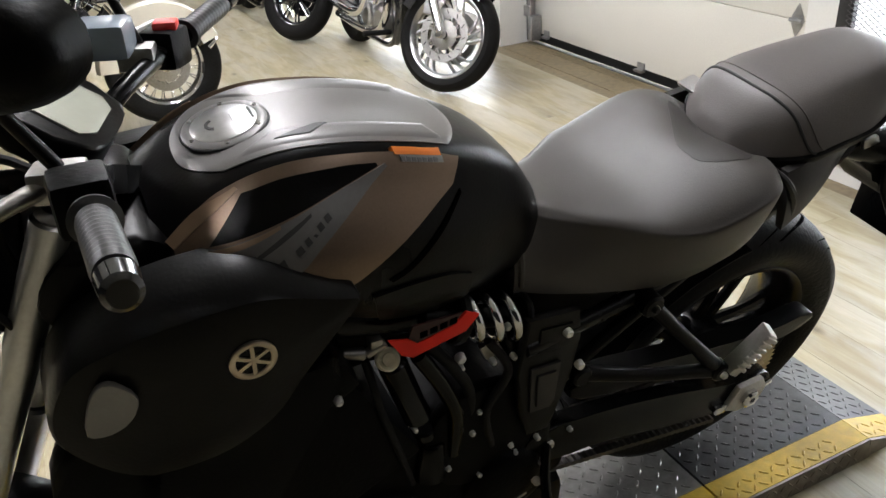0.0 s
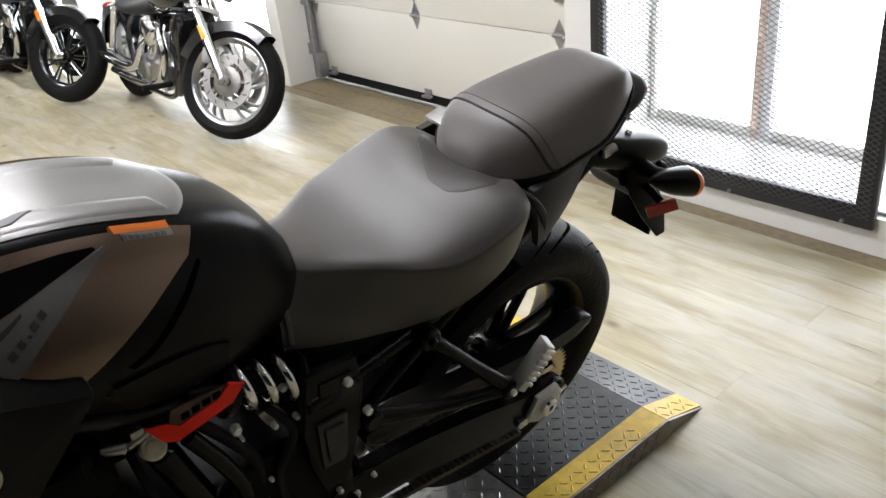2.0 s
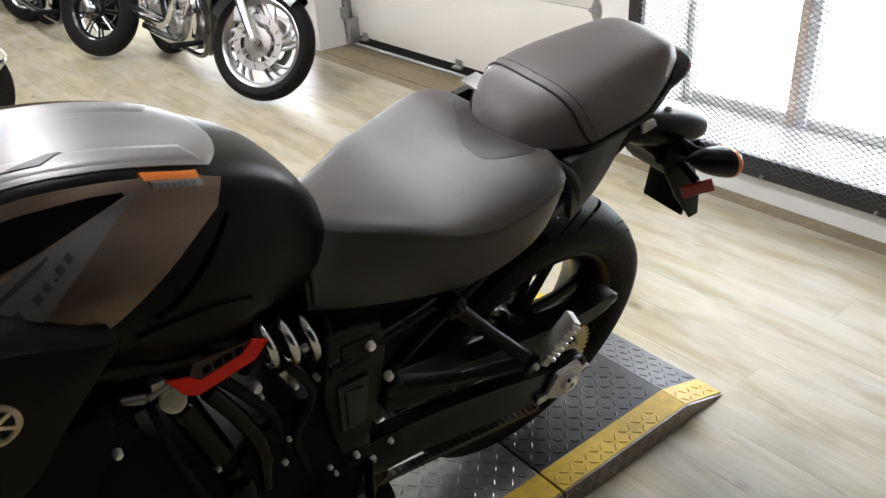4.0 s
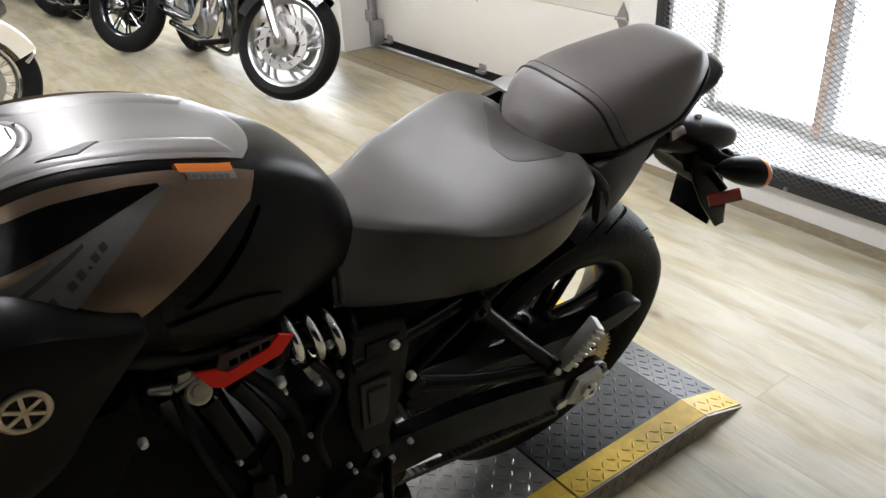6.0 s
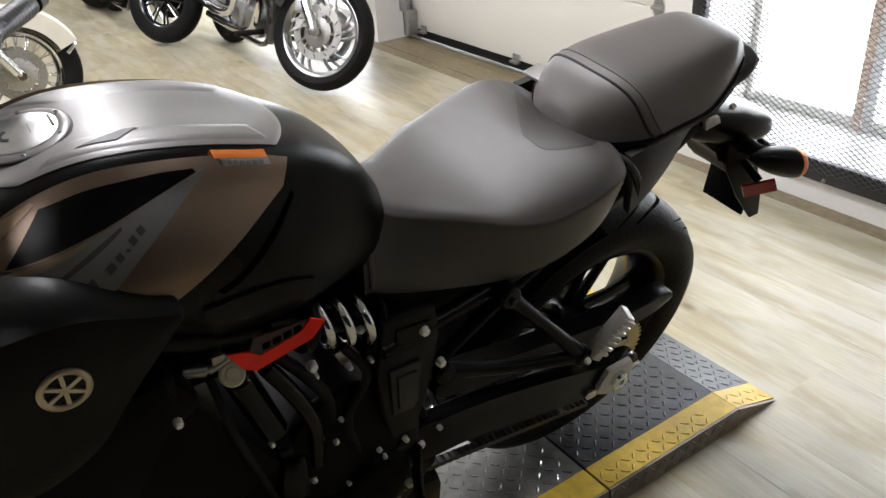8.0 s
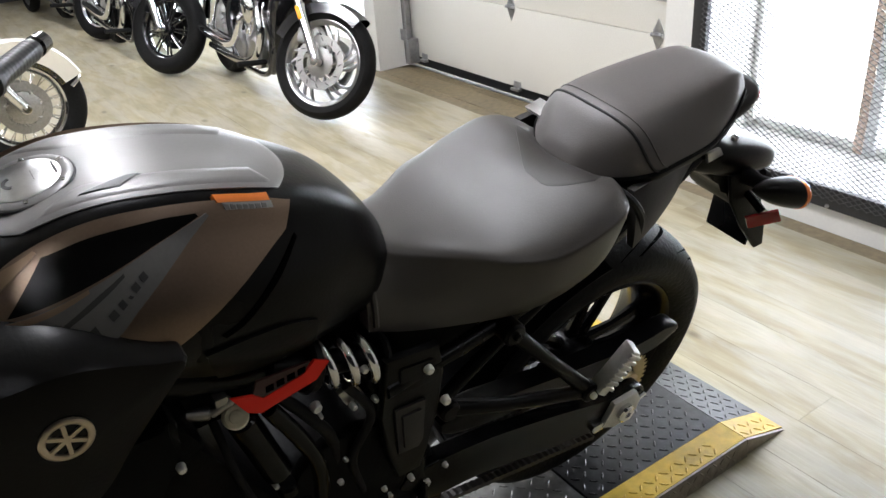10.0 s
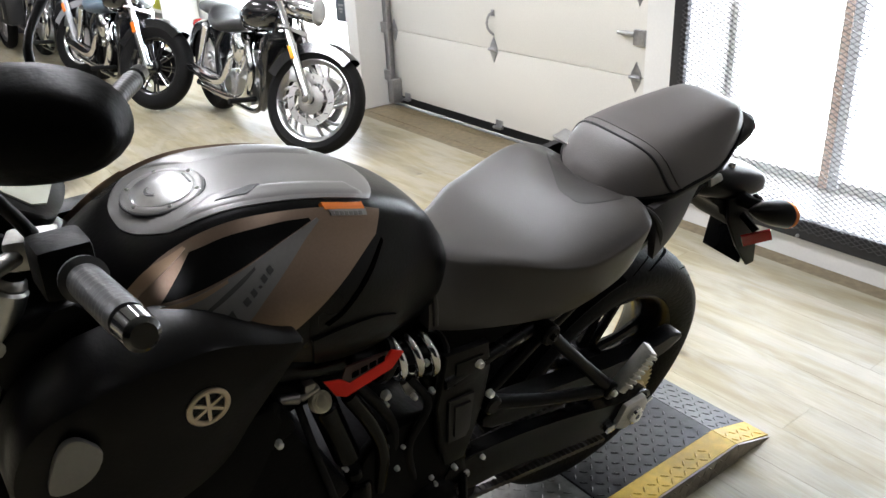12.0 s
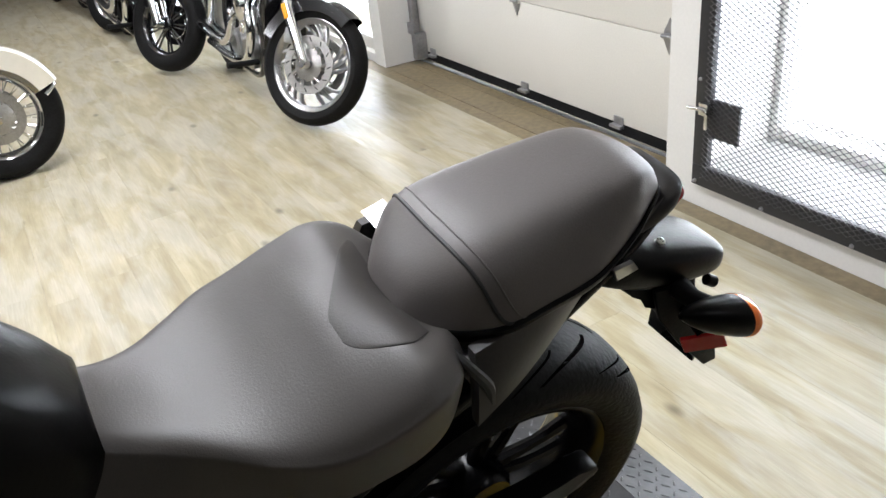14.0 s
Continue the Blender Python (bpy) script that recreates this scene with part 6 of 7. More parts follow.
def cruiser(m, label, size=0.94, tank=None, fender=None, wheel="cast", fork=None, lamp="round", bags=False, shield=False, steer=0.0, deep_fender=False, seat=None, marker=None):
    """A cruiser motorcycle: x ahead, rear wheel at 0, front wheel at 1.55, z up from the floor."""
    root = empty("cruiser_motorcycle", m, label, "motorcycle", "parked cruisers")
    tank, fender, fork, seat = tank or M_BLACK_PAINT, fender or M_BLACK_PAINT, fork or M_CHROME, seat or M_LEATHER
    scale = Matrix.Scale(size, 4)
    ax = Vector((-0.5, 0, 0.866))
    hd = Vector((1.22, 0, 0.85))
    turned = Matrix.Translation(hd) @ Matrix.Rotation(radians(steer), 4, ax) @ Matrix.Translation(-hd)

    def p(name, bm, mat, parent=None, lab="", ahead=False, smooth=40):
        bmesh.ops.transform(bm, matrix=scale @ turned if ahead else scale, verts=bm.verts[:])
        return part(name, bm, mat, parent or root, lab, smooth)

    for name, x, R, w, rr, ahead in (("front_wheel", 1.55, 0.33, 0.055 if wheel == "cast" else 0.066, 0.245 if wheel == "cast" else 0.215, True), ("rear_wheel", 0.0, 0.32, 0.075, 0.205, False)):
        wm = Matrix.Translation((x, 0, R)) @ pose(0, 0, 0, 90, 0, 0)
        bm = nbm()
        lathe(bm, [(rr, -w * 0.6), (rr + 0.02, -w * 0.85), (R * 0.88, -w), (R * 0.95, -w * 0.8), (R * 0.99, -w * 0.4), (R, 0), (R * 0.99, w * 0.4), (R * 0.95, w * 0.8), (R * 0.88, w), (rr + 0.02, w * 0.85), (rr, w * 0.6)], wm, 64)
        wh = p(name, bm, M_TYRE, None, "black tyre with a round shoulder", ahead)
        rim_mat = M_BLACK_PAINT if wheel == "multi" else M_CHROME if wheel == "wire" else M_ALU
        bm = nbm()
        lathe(bm, [(rr + 0.012, -w * 0.66), (rr + 0.004, -w * 0.72), (rr - 0.008, -w * 0.62), (rr - 0.02, -w * 0.3), (rr - 0.022, w * 0.3), (rr - 0.008, w * 0.62), (rr + 0.004, w * 0.72), (rr + 0.012, w * 0.66)], wm, 56)
        p("rim", bm, rim_mat, wh, "", ahead)
        bm = nbm()
        lathe(bm, [(0, -0.06), (0.03, -0.06), (0.035, -0.045), (0.05, -0.04), (0.05, 0.04), (0.035, 0.045), (0.03, 0.06), (0, 0.06)], wm, 24)
        p("hub", bm, rim_mat, wh, "", ahead)
        if wheel == "wire":
            for k in range(40):
                a, b = 2 * math.pi * k / 40, 2 * math.pi * (k + (1.8 if k % 2 else -1.8)) / 40
                bm = nbm()
                sg = 1 if k % 4 < 2 else -1
                rod(bm, wm @ Vector((0.045 * math.cos(a), 0.045 * math.sin(a), sg * 0.035)), wm @ Vector(((rr - 0.015) * math.cos(b), (rr - 0.015) * math.sin(b), 0)), 0.0028, n=6)
                p("spoke", bm, M_CHROME, wh, "", ahead)
        elif wheel == "multi":
            for k in range(9):
                for e in (-0.09, 0.09):
                    a = 2 * math.pi * k / 9
                    bm = nbm()
                    tube(bm, [wm @ Vector((0.045 * math.cos(a + e * 2.2), 0.045 * math.sin(a + e * 2.2), 0.012)), wm @ Vector(((rr - 0.015) * math.cos(a + e), (rr - 0.015) * math.sin(a + e), 0.0))], 0.008, 6)
                    p("spoke", bm, M_BLACK_PAINT, wh, "", ahead)
        else:
            for k in range(5):
                for e in (-0.3, 0.0, 0.3):
                    a = 2 * math.pi * k / 5 + e
                    r0, r1 = 0.05, rr - 0.01
                    bm = nbm()
                    g = []
                    for q in range(7):
                        u = q / 6
                        r, c, half = r0 + (r1 - r0) * u, a + 0.5 * u**1.4 - e * 0.25 * (1 - u), (0.007 + 0.007 * u)
                        side = Vector((-math.sin(c), math.cos(c), 0))
                        mid = Vector((r * math.cos(c), r * math.sin(c), 0))
                        g.append([bm.verts.new(wm @ (mid + side * w1 + Vector((0, 0, h1)))) for w1, h1 in ((-half, -0.004), (-half * 0.6, -0.013), (half * 0.6, -0.013), (half, -0.004), (half, 0.004), (half * 0.6, 0.013), (-half * 0.6, 0.013), (-half, 0.004))])
                    for p0, p1 in zip(g, g[1:]):
                        for v in range(8):
                            bm.faces.new((p0[v], p0[(v + 1) % 8], p1[(v + 1) % 8], p1[v]))
                    bm.faces.new(g[0]), bm.faces.new(g[-1][::-1])
                    p("spoke", bm, M_ALU, wh, "", ahead)
        bm = nbm()
        for sg in ((-1, 1) if name == "front_wheel" and wheel != "multi" else (-1,)):
            big = 0.158 if wheel == "cast" else 0.138
            lathe(bm, [(big - 0.045, sg * 0.062), (big, sg * 0.062), (big, sg * 0.067), (big - 0.045, sg * 0.067), (big - 0.045, sg * 0.062)], wm, 48)
            lathe(bm, [(0.03, sg * 0.062), (0.085, sg * 0.058), (0.088, sg * 0.064), (0.06, sg * 0.072), (0.03, sg * 0.074), (0.03, sg * 0.062)], wm, 40)
            for k in range(7):
                a = 2 * math.pi * k / 7
                rod(bm, wm @ Vector((0.08 * math.cos(a), 0.08 * math.sin(a), sg * 0.064)), wm @ Vector(((big - 0.04) * math.cos(a + 0.15), (big - 0.04) * math.sin(a + 0.15), sg * 0.0645)), 0.007, n=6)
        disc = p("brake_disc", bm, M_BLACK_SATIN if wheel == "multi" else M_DULL_ALU, wh, "steel brake disc", ahead)
        if wheel == "cast":
            bm = nbm()
            for sg in ((-1, 1) if name == "front_wheel" else (-1,)):
                for k in range(12):
                    a = 2 * math.pi * k / 12
                    q0, q1 = Vector((0.125 * math.cos(a), 0.125 * math.sin(a), sg * 0.0668)), Vector((0.146 * math.cos(a + 0.1), 0.146 * math.sin(a + 0.1), sg * 0.0668))
                    rod(bm, wm @ q0, wm @ q1, 0.0035, n=6)
            slots = p("cooling_slots", bm, M_PIPING, wh, "", ahead)
            slots["kind"] = "stuff"
    # fork
    low, top = Vector((1.55, 0, 0.33)), Vector((1.2, 0, 0.94))
    for sg in (-1, 1):
        o = Vector((0, sg * 0.105, 0))
        bm = nbm()
        rod(bm, low + o, low.lerp(top, 0.5) + o, 0.031, 0.03, 18, 0.005)
        rod(bm, low.lerp(top, 0.5) + o, top + o, 0.0235 if fork is not M_SILVER_PAINT else 0.03, n=18, bevel=0.003)
        rod(bm, low + o * 0.62, low + o * 1.28, 0.026, bevel=0.004)
        f = p("fork_leg", bm, fork, None, "bright fork leg", True)
        bm = nbm()
        c = low.lerp(top, 0.42) + o * 1.33
        box(bm, -0.014, 0.014, -0.006, 0.006, -0.04, 0.04, 0.004, Matrix.Translation(c) @ pose(0, 0, 0, 0, -29, 0))
        p("side_marker", bm, marker or M_AMBER_YELLOW, f, "amber side marker", True)
        bm = nbm()
        c = low.lerp(top, 0.2) + o * 0.95
        box(bm, -0.075, -0.02, -0.022, 0.022, -0.03, 0.055, 0.01, Matrix.Translation(c))
        p("brake_caliper", bm, M_ALU if wheel != "multi" else M_BLACK_SATIN, f, "", True)
    bm = nbm()
    box(bm, 1.19, 1.27, -0.13, 0.13, 0.88, 0.91, 0.01)
    box(bm, 1.27, 1.35, -0.13, 0.13, 0.71, 0.74, 0.01)
    p("fork_clamp", bm, M_CHROME if fork is M_CHROME else M_BLACK_SATIN, None, "", True)
    # fenders: shells over both wheels
    for name, x, R, w, a0, a1, ahead in (("front_fender", 1.55, 0.33, 0.07, 52 if not deep_fender else 20, 160 if not deep_fender else 178, True), ("rear_fender", 0.0, 0.32, 0.1, 20, 175, False)):
        wm = Matrix.Translation((x, 0, R)) @ pose(0, 0, 0, 90, 0, 0)
        dr = 0.03
        k = 0.5 if not deep_fender else 1.05
        bm = nbm()
        lathe(bm, [(R - 0.09 * k, -w), (R + dr * 0.55, -w * 0.96), (R + dr * 0.95, -w * 0.6), (R + dr * 1.15, 0), (R + dr * 0.95, w * 0.6), (R + dr * 0.55, w * 0.96), (R - 0.09 * k, w), (R - 0.09 * k, w * 0.96), (R + dr * 0.5, w * 0.9), (R + dr, 0), (R + dr * 0.5, -w * 0.9), (R - 0.09 * k, -w * 0.96), (R - 0.09 * k, -w)], wm, 36, a0=radians(a0), a1=radians(a1))
        fe = p(name, bm, fender, None, "", ahead)
        if deep_fender and ahead:
            bm = nbm()
            lathe(bm, [(R - 0.1 * k, -w * 1.02), (R - 0.075 * k, -w * 1.04), (R - 0.075 * k, -w * 0.98), (R - 0.1 * k, -w * 1.02)], wm, 36, a0=radians(a0), a1=radians(a1))
            lathe(bm, [(R - 0.1 * k, w * 1.02), (R - 0.075 * k, w * 1.04), (R - 0.075 * k, w * 0.98), (R - 0.1 * k, w * 1.02)], wm, 36, a0=radians(a0), a1=radians(a1))
            tip = wm @ Vector((math.cos(radians(a0)) * (R - 0.02), math.sin(radians(a0)) * (R - 0.02), 0))
            tube(bm, [(tip.x - 0.03, -w * 1.05, tip.z - 0.045), (tip.x + 0.018, -w * 0.8, tip.z - 0.01), (tip.x + 0.03, 0, tip.z), (tip.x + 0.018, w * 0.8, tip.z - 0.01), (tip.x - 0.03, w * 1.05, tip.z - 0.045)], 0.011, 8, 5)
            p("fender_trim", bm, M_CHROME, fe, "chrome fender trim", True)
            bm = nbm()
            for kk in range(5):
                aa = radians(62 + kk * 4.5)
                c = wm @ Vector(((R - 0.03) * math.cos(aa), (R - 0.03) * math.sin(aa), -w - 0.001))
                box(bm, -0.008, 0.008, -0.0012, 0.0012, -0.004, 0.004, 0, Matrix.Translation(c))
            p("print_bar", bm, M_LETTER, fe, "", True, 0)
    # tank, seat
    bm = nbm()
    pod(bm, [(1.17, 0, 0.8, 0.04, 0.05), (1.1, 0, 0.8, 0.105, 0.095), (0.95, 0, 0.79, 0.14, 0.115), (0.8, 0, 0.765, 0.125, 0.1), (0.68, 0, 0.73, 0.07, 0.06), (0.62, 0, 0.7, 0.03, 0.03)], 28, 2.3, 5)
    tk = p("fuel_tank", bm, tank, None, "rounded teardrop tank")
    bm = nbm()
    rod(bm, (0.98, 0, 0.895), (0.98, 0, 0.925), 0.035, 0.028, 20, 0.006)
    p("fuel_cap", bm, M_CHROME, tk)
    bm = nbm()
    pod(bm, [(0.7, 0, 0.7, 0.06, 0.03), (0.6, 0, 0.69, 0.12, 0.045), (0.42, 0, 0.67, 0.16, 0.05), (0.28, 0, 0.7, 0.15, 0.06), (0.2, 0, 0.745, 0.1, 0.05), (0.05, 0, 0.75, 0.09, 0.045), (-0.1, 0, 0.755, 0.07, 0.04)], 24, 2.4, 5)
    p("seat", bm, seat, None, "low dark leather saddle")
    # frame
    for sg in (-1, 1):
        bm = nbm()
        tube(bm, [(1.22, sg * 0.03, 0.8), (1.08, sg * 0.1, 0.5), (1.0, sg * 0.12, 0.2), (0.7, sg * 0.12, 0.16), (0.4, sg * 0.12, 0.2), (0.3, sg * 0.11, 0.5), (0.5, sg * 0.06, 0.68), (1.0, sg * 0.03, 0.72), (1.2, sg * 0.03, 0.78)], 0.018, 10, 6)
        p("frame_tube", bm, M_BLACK_PAINT)
        bm = nbm()
        tube(bm, [(0.36, sg * 0.12, 0.3), (0.2, sg * 0.13, 0.31), (0.0, sg * 0.13, 0.32)], 0.024, 10, 4)
        p("swingarm_leg", bm, M_BLACK_PAINT if wheel != "wire" else M_CHROME)
        bm = nbm()
        rod(bm, (0.02, sg * 0.15, 0.33), (0.22, sg * 0.14, 0.66), 0.03, bevel=0.005)
        p("rear_shock", bm, M_CHROME)
    # engine: crankcase, two finned cylinders, covers, air cleaner
    bm = nbm()
    box(bm, 0.5, 0.98, -0.13, 0.13, 0.2, 0.4, 0.05)
    rod(bm, (0.88, -0.17, 0.3), (0.88, 0.17, 0.3), 0.1, bevel=0.015, n=28)
    rod(bm, (0.58, -0.16, 0.31), (0.58, 0.16, 0.31), 0.085, bevel=0.015, n=28)
    en = p("crankcase", bm, M_ALU if wheel != "multi" else M_ENGINE, None, "polished crankcase")
    for tilt in (-23, 23):
        bm = nbm()
        cm = pose(0.74, 0, 0.36, 0, tilt, 0)
        for k in range(9):
            box(bm, -0.075, 0.075, -0.085, 0.085, 0.03 + k * 0.022, 0.042 + k * 0.022, 0.004, cm)
        box(bm, -0.06, 0.06, -0.07, 0.07, 0.02, 0.23, 0, cm)
        cy = p("cylinder", bm, M_DULL_ALU if wheel != "multi" else M_ENGINE, None, "finned air-cooled cylinder")
        bm = nbm()
        box(bm, -0.07, 0.07, -0.085, 0.085, 0.228, 0.295, 0.02, cm)
        p("rocker_cover", bm, M_CHROME, cy)
        for dy in (-0.03, 0.03):
            for sg in (-1, 1):
                bm = nbm()
                rod(bm, (0.74 + dy, sg * 0.14, 0.4), cm @ Vector((0.02 + dy * 0.5, sg * 0.11, 0.24)), 0.011, n=10)
                p("pushrod_tube", bm, M_CHROME, cy)
    for sg in (-1, 1):
        bm = nbm()
        lathe(bm, [(0, 0.05), (0.05, 0.05), (0.085, 0.04), (0.1, 0.02), (0.1, 0), (0, 0)], pose(0.75, sg * 0.12, 0.56, -90 * sg, 0, 0), 32)
        p("air_cleaner", bm, M_CHROME if sg < 0 else M_BLACK_PAINT, en, "round chrome air cleaner")
        bm = nbm()
        tube(bm, [(0.86, sg * 0.08, 0.6), (0.98, sg * 0.15, 0.56), (1.02, sg * 0.17, 0.42), (0.9, sg * 0.18, 0.27), (0.6, sg * 0.185, 0.22), (0.1, sg * 0.19, 0.24)], 0.026, 12, 6)
        p("exhaust_pipe", bm, M_CHROME, None, "chrome exhaust pipe")
        bm = nbm()
        tube(bm, [(0.64, sg * 0.08, 0.58), (0.7, sg * 0.17, 0.5), (0.62, sg * 0.195, 0.36), (0.45, sg * 0.2, 0.31), (0.05, sg * 0.2, 0.33), (-0.15, sg * 0.2, 0.34)], [0.024, 0.024, 0.026, 0.038, 0.042, 0.04], 14, 6)
        p("exhaust_pipe", bm, M_CHROME, None, "chrome exhaust pipe")
        bm = nbm()
        rod(bm, (0.98, sg * 0.13, 0.26), (1.0, sg * 0.33, 0.27), 0.017, 0.019, 12, 0.004)
        p("footpeg", bm, M_RUBBER)
        bm = nbm()
        tube(bm, [(1.05, sg * 0.11, 0.5), (1.1, sg * 0.1, 0.38), (1.04, sg * 0.1, 0.24), (1.0, sg * 0.1, 0.2)], 0.03, 8, 4)
        p("down_tube_cover", bm, M_BLACK_PAINT)
    bm = nbm()
    slab(bm, smooth_outline([(1.0, 0.24), (1.1, 0.3), (1.19, 0.55), (1.22, 0.68), (1.15, 0.7), (1.05, 0.55), (0.98, 0.35)], 3), "y", -0.125, 0.125, 0.02)
    p("radiator_shroud", bm, M_BLACK_PAINT, None, "black radiator shroud")
    # bars, levers, headlight, mirrors
    bm = nbm()
    tube(bm, [(0.86, -0.4, 1.1), (0.98, -0.33, 1.13), (1.12, -0.2, 1.12), (1.17, -0.08, 0.98), (1.17, 0.08, 0.98), (1.12, 0.2, 1.12), (0.98, 0.33, 1.13), (0.86, 0.4, 1.1)], 0.013, 10, 6)
    hb = p("handlebar", bm, M_CHROME, None, "chrome swept handlebar", True)
    for sg in (-1, 1):
        bm = nbm()
        rod(bm, (0.95, sg * 0.345, 1.125), (0.85, sg * 0.405, 1.098), 0.018, n=14, bevel=0.004)
        p("grip", bm, M_RUBBER, hb, "", True)
        bm = nbm()
        box(bm, 0.95, 1.02, sg * 0.31 - 0.03, sg * 0.31 + 0.03, 1.1, 1.17, 0.01)
        tube(bm, [(1.02, sg * 0.3, 1.13), (0.98, sg * 0.38, 1.11), (0.88, sg * 0.43, 1.09)], 0.007, 8, 4)
        p("switch_gear", bm, M_CHROME, hb, "", True)
        bm = nbm()
        tube(bm, [(1.0, sg * 0.31, 1.16), (1.02, sg * 0.36, 1.23), (1.0, sg * 0.42, 1.27)], 0.006, 8, 4)
        pod(bm, [(0.985, sg * 0.43, 1.29, 0.06, 0.035), (1.0, sg * 0.43, 1.29, 0.062, 0.037), (1.012, sg * 0.43, 1.29, 0.04, 0.022)], 20, 2.2, 3)
        p("mirror", bm, M_CHROME, hb, "chrome oval mirror", True)
        bm = nbm()
        tube(bm, [(1.24, sg * 0.1, 0.86), (1.22, sg * 0.17, 0.9), (1.22, sg * 0.2, 0.9)], 0.008, 8, 3)
        pod(bm, [(1.18, sg * 0.215, 0.9, 0.014, 0.014), (1.2, sg * 0.215, 0.9, 0.032, 0.032), (1.235, sg * 0.215, 0.9, 0.03, 0.03), (1.25, sg * 0.215, 0.9, 0.018, 0.018)], 18, 2, 3)
        p("indicator", bm, M_AMBER if wheel != "cast" else M_CHROME, None, "small round indicator", True)
        bm = nbm()
        tube(bm, [(1.0, sg * 0.3, 1.12), (1.12, sg * 0.2, 1.03), (1.25, sg * 0.08, 0.9), (1.1, sg * 0.05, 0.75)], 0.006, 8, 5)
        p("control_cable", bm, M_RUBBER, None, "", True)
    bm = nbm()
    if lamp == "long":
        pod(bm, [(1.2, 0, 0.86, 0.04, 0.04), (1.27, 0, 0.865, 0.075, 0.066), (1.36, 0, 0.865, 0.088, 0.078), (1.44, 0, 0.86, 0.084, 0.076), (1.462, 0, 0.856, 0.083, 0.072)], 28, 2.0, 5)
    else:
        lathe(bm, [(0, -0.09), (0.05, -0.08), (0.085, -0.04), (0.095, 0.0), (0.098, 0.03), (0.09, 0.035)], pose(1.33, 0, 0.83, 0, 82, 0), 32)
    hl = p("headlight", bm, M_CHROME if lamp != "black" else M_BLACK_PAINT, None, "chrome headlight shell", True)
    bm = nbm()
    lathe(bm, [(0, 0.024), (0.04, 0.02), (0.075, 0.008), (0.083, 0.0), (0.083, -0.006), (0, -0.006)], (pose(1.462, 0, 0.86, 0, 86, 0) if lamp == "long" else pose(1.368, 0, 0.835, 0, 82, 0)), 32)
    p("headlight_lens", bm, M_LENS_CLEAR, hl, "clear headlight lens", True)
    bm = nbm()
    rod(bm, (1.17, 0, 0.98), (1.2, 0, 1.03), 0.045, 0.05, 20, 0.008)
    p("speedometer", bm, M_CHROME, None, "", True)
    if bags:
        for sg in (-1, 1):
            bm = nbm()
            box(bm, -0.28, 0.2, sg * 0.27 - 0.09, sg * 0.27 + 0.09, 0.34, 0.66, 0.04)
            bg = p("saddlebag", bm, M_LEATHER, None, "black leather saddlebag")
            bm = nbm()
            for x in (-0.15, 0.06):
                box(bm, x, x + 0.025, sg * 0.365 - 0.004, sg * 0.365 + 0.004, 0.4, 0.62, 0.002)
            p("bag_strap", bm, M_CHROME, bg)
    if shield:
        bm = nbm()
        n = 12
        g = []
        for i in range(n + 1):
            y = -0.24 + 0.48 * i / n
            g.append([bm.verts.new((1.3 - 0.22 * u - 1.0 * y * y, y * (1 - 0.25 * u), 0.9 + 0.5 * u)) for u in np.linspace(0, 1, 6)])
        for a, b in zip(g, g[1:]):
            for j in range(5):
                bm.faces.new((a[j], a[j + 1], b[j + 1], b[j]))
        bmesh.ops.solidify(bm, geom=bm.faces[:], thickness=0.004)
        p("windshield", bm, glass("windshield_acrylic", (0.8, 0.82, 0.82), 0.05), None, "clear windshield", True)
    bm = nbm()
    tube(bm, [(0.55, 0.1, 0.2), (0.6, 0.17, 0.12), (0.66, 0.215, 0.006)], 0.012, 8, 3)
    p("side_stand", bm, M_CHROME)
    bm = nbm()
    pod(bm, [(-0.3, 0, 0.6, 0.02, 0.02), (-0.31, 0, 0.6, 0.045, 0.04), (-0.36, 0, 0.6, 0.04, 0.035), (-0.37, 0, 0.6, 0.02, 0.02)], 18, 2.4, 3)
    p("tail_lamp", bm, M_RED_LENS, None, "red tail lamp")
    return root


def parked(front_x, front_y, heading, size, lean):
    """The pose of a cruiser from where its front wheel meets the floor. lean: degrees to its own left."""
    h = radians(heading)
    return pose(front_x - 1.55 * size * math.cos(h), front_y - 1.55 * size * math.sin(h), 0, 0, 0, heading) @ pose(0, 0, 0, -lean, 0, 0)


cruiser(parked(1.975, 3.985, -91, 0.93, 4), "black and chrome cruiser with cast silver wheels", 0.93, wheel="cast", lamp="long", steer=38, seat=M_LEATHER)
cruiser(parked(1.655, 5.74, -90, 0.93, 4), "black cruiser with black multi-spoke wheels", 0.93, wheel="multi", lamp="round", steer=34, marker=M_AMBER, seat=M_BLUE_GREY)
cruiser(parked(1.6, 7.4, -89, 0.93, 4), "silver and chrome cruiser with leather saddlebags", 0.93, tank=M_SILVER_PAINT, fender=M_SILVER_PAINT, wheel="wire", fork=M_SILVER_PAINT, bags=True, marker=M_AMBER, steer=30)
cruiser(parked(1.38, 9.6, -88, 0.93, 4), "dark cruiser with a windshield and saddlebags", 0.93, wheel="cast", bags=True, shield=True)
cruiser(parked(0.53, 4.42, 2, 0.93, 5), "cream and chrome cruiser with wire-spoke wheels", 0.93, tank=M_CREAM, fender=M_CREAM, wheel="wire", deep_fender=True, bags=True)
cruiser(parked(0.3, 7.0, 0, 0.93, 4), "black cruiser in the second row", 0.93, wheel="multi", lamp="black")

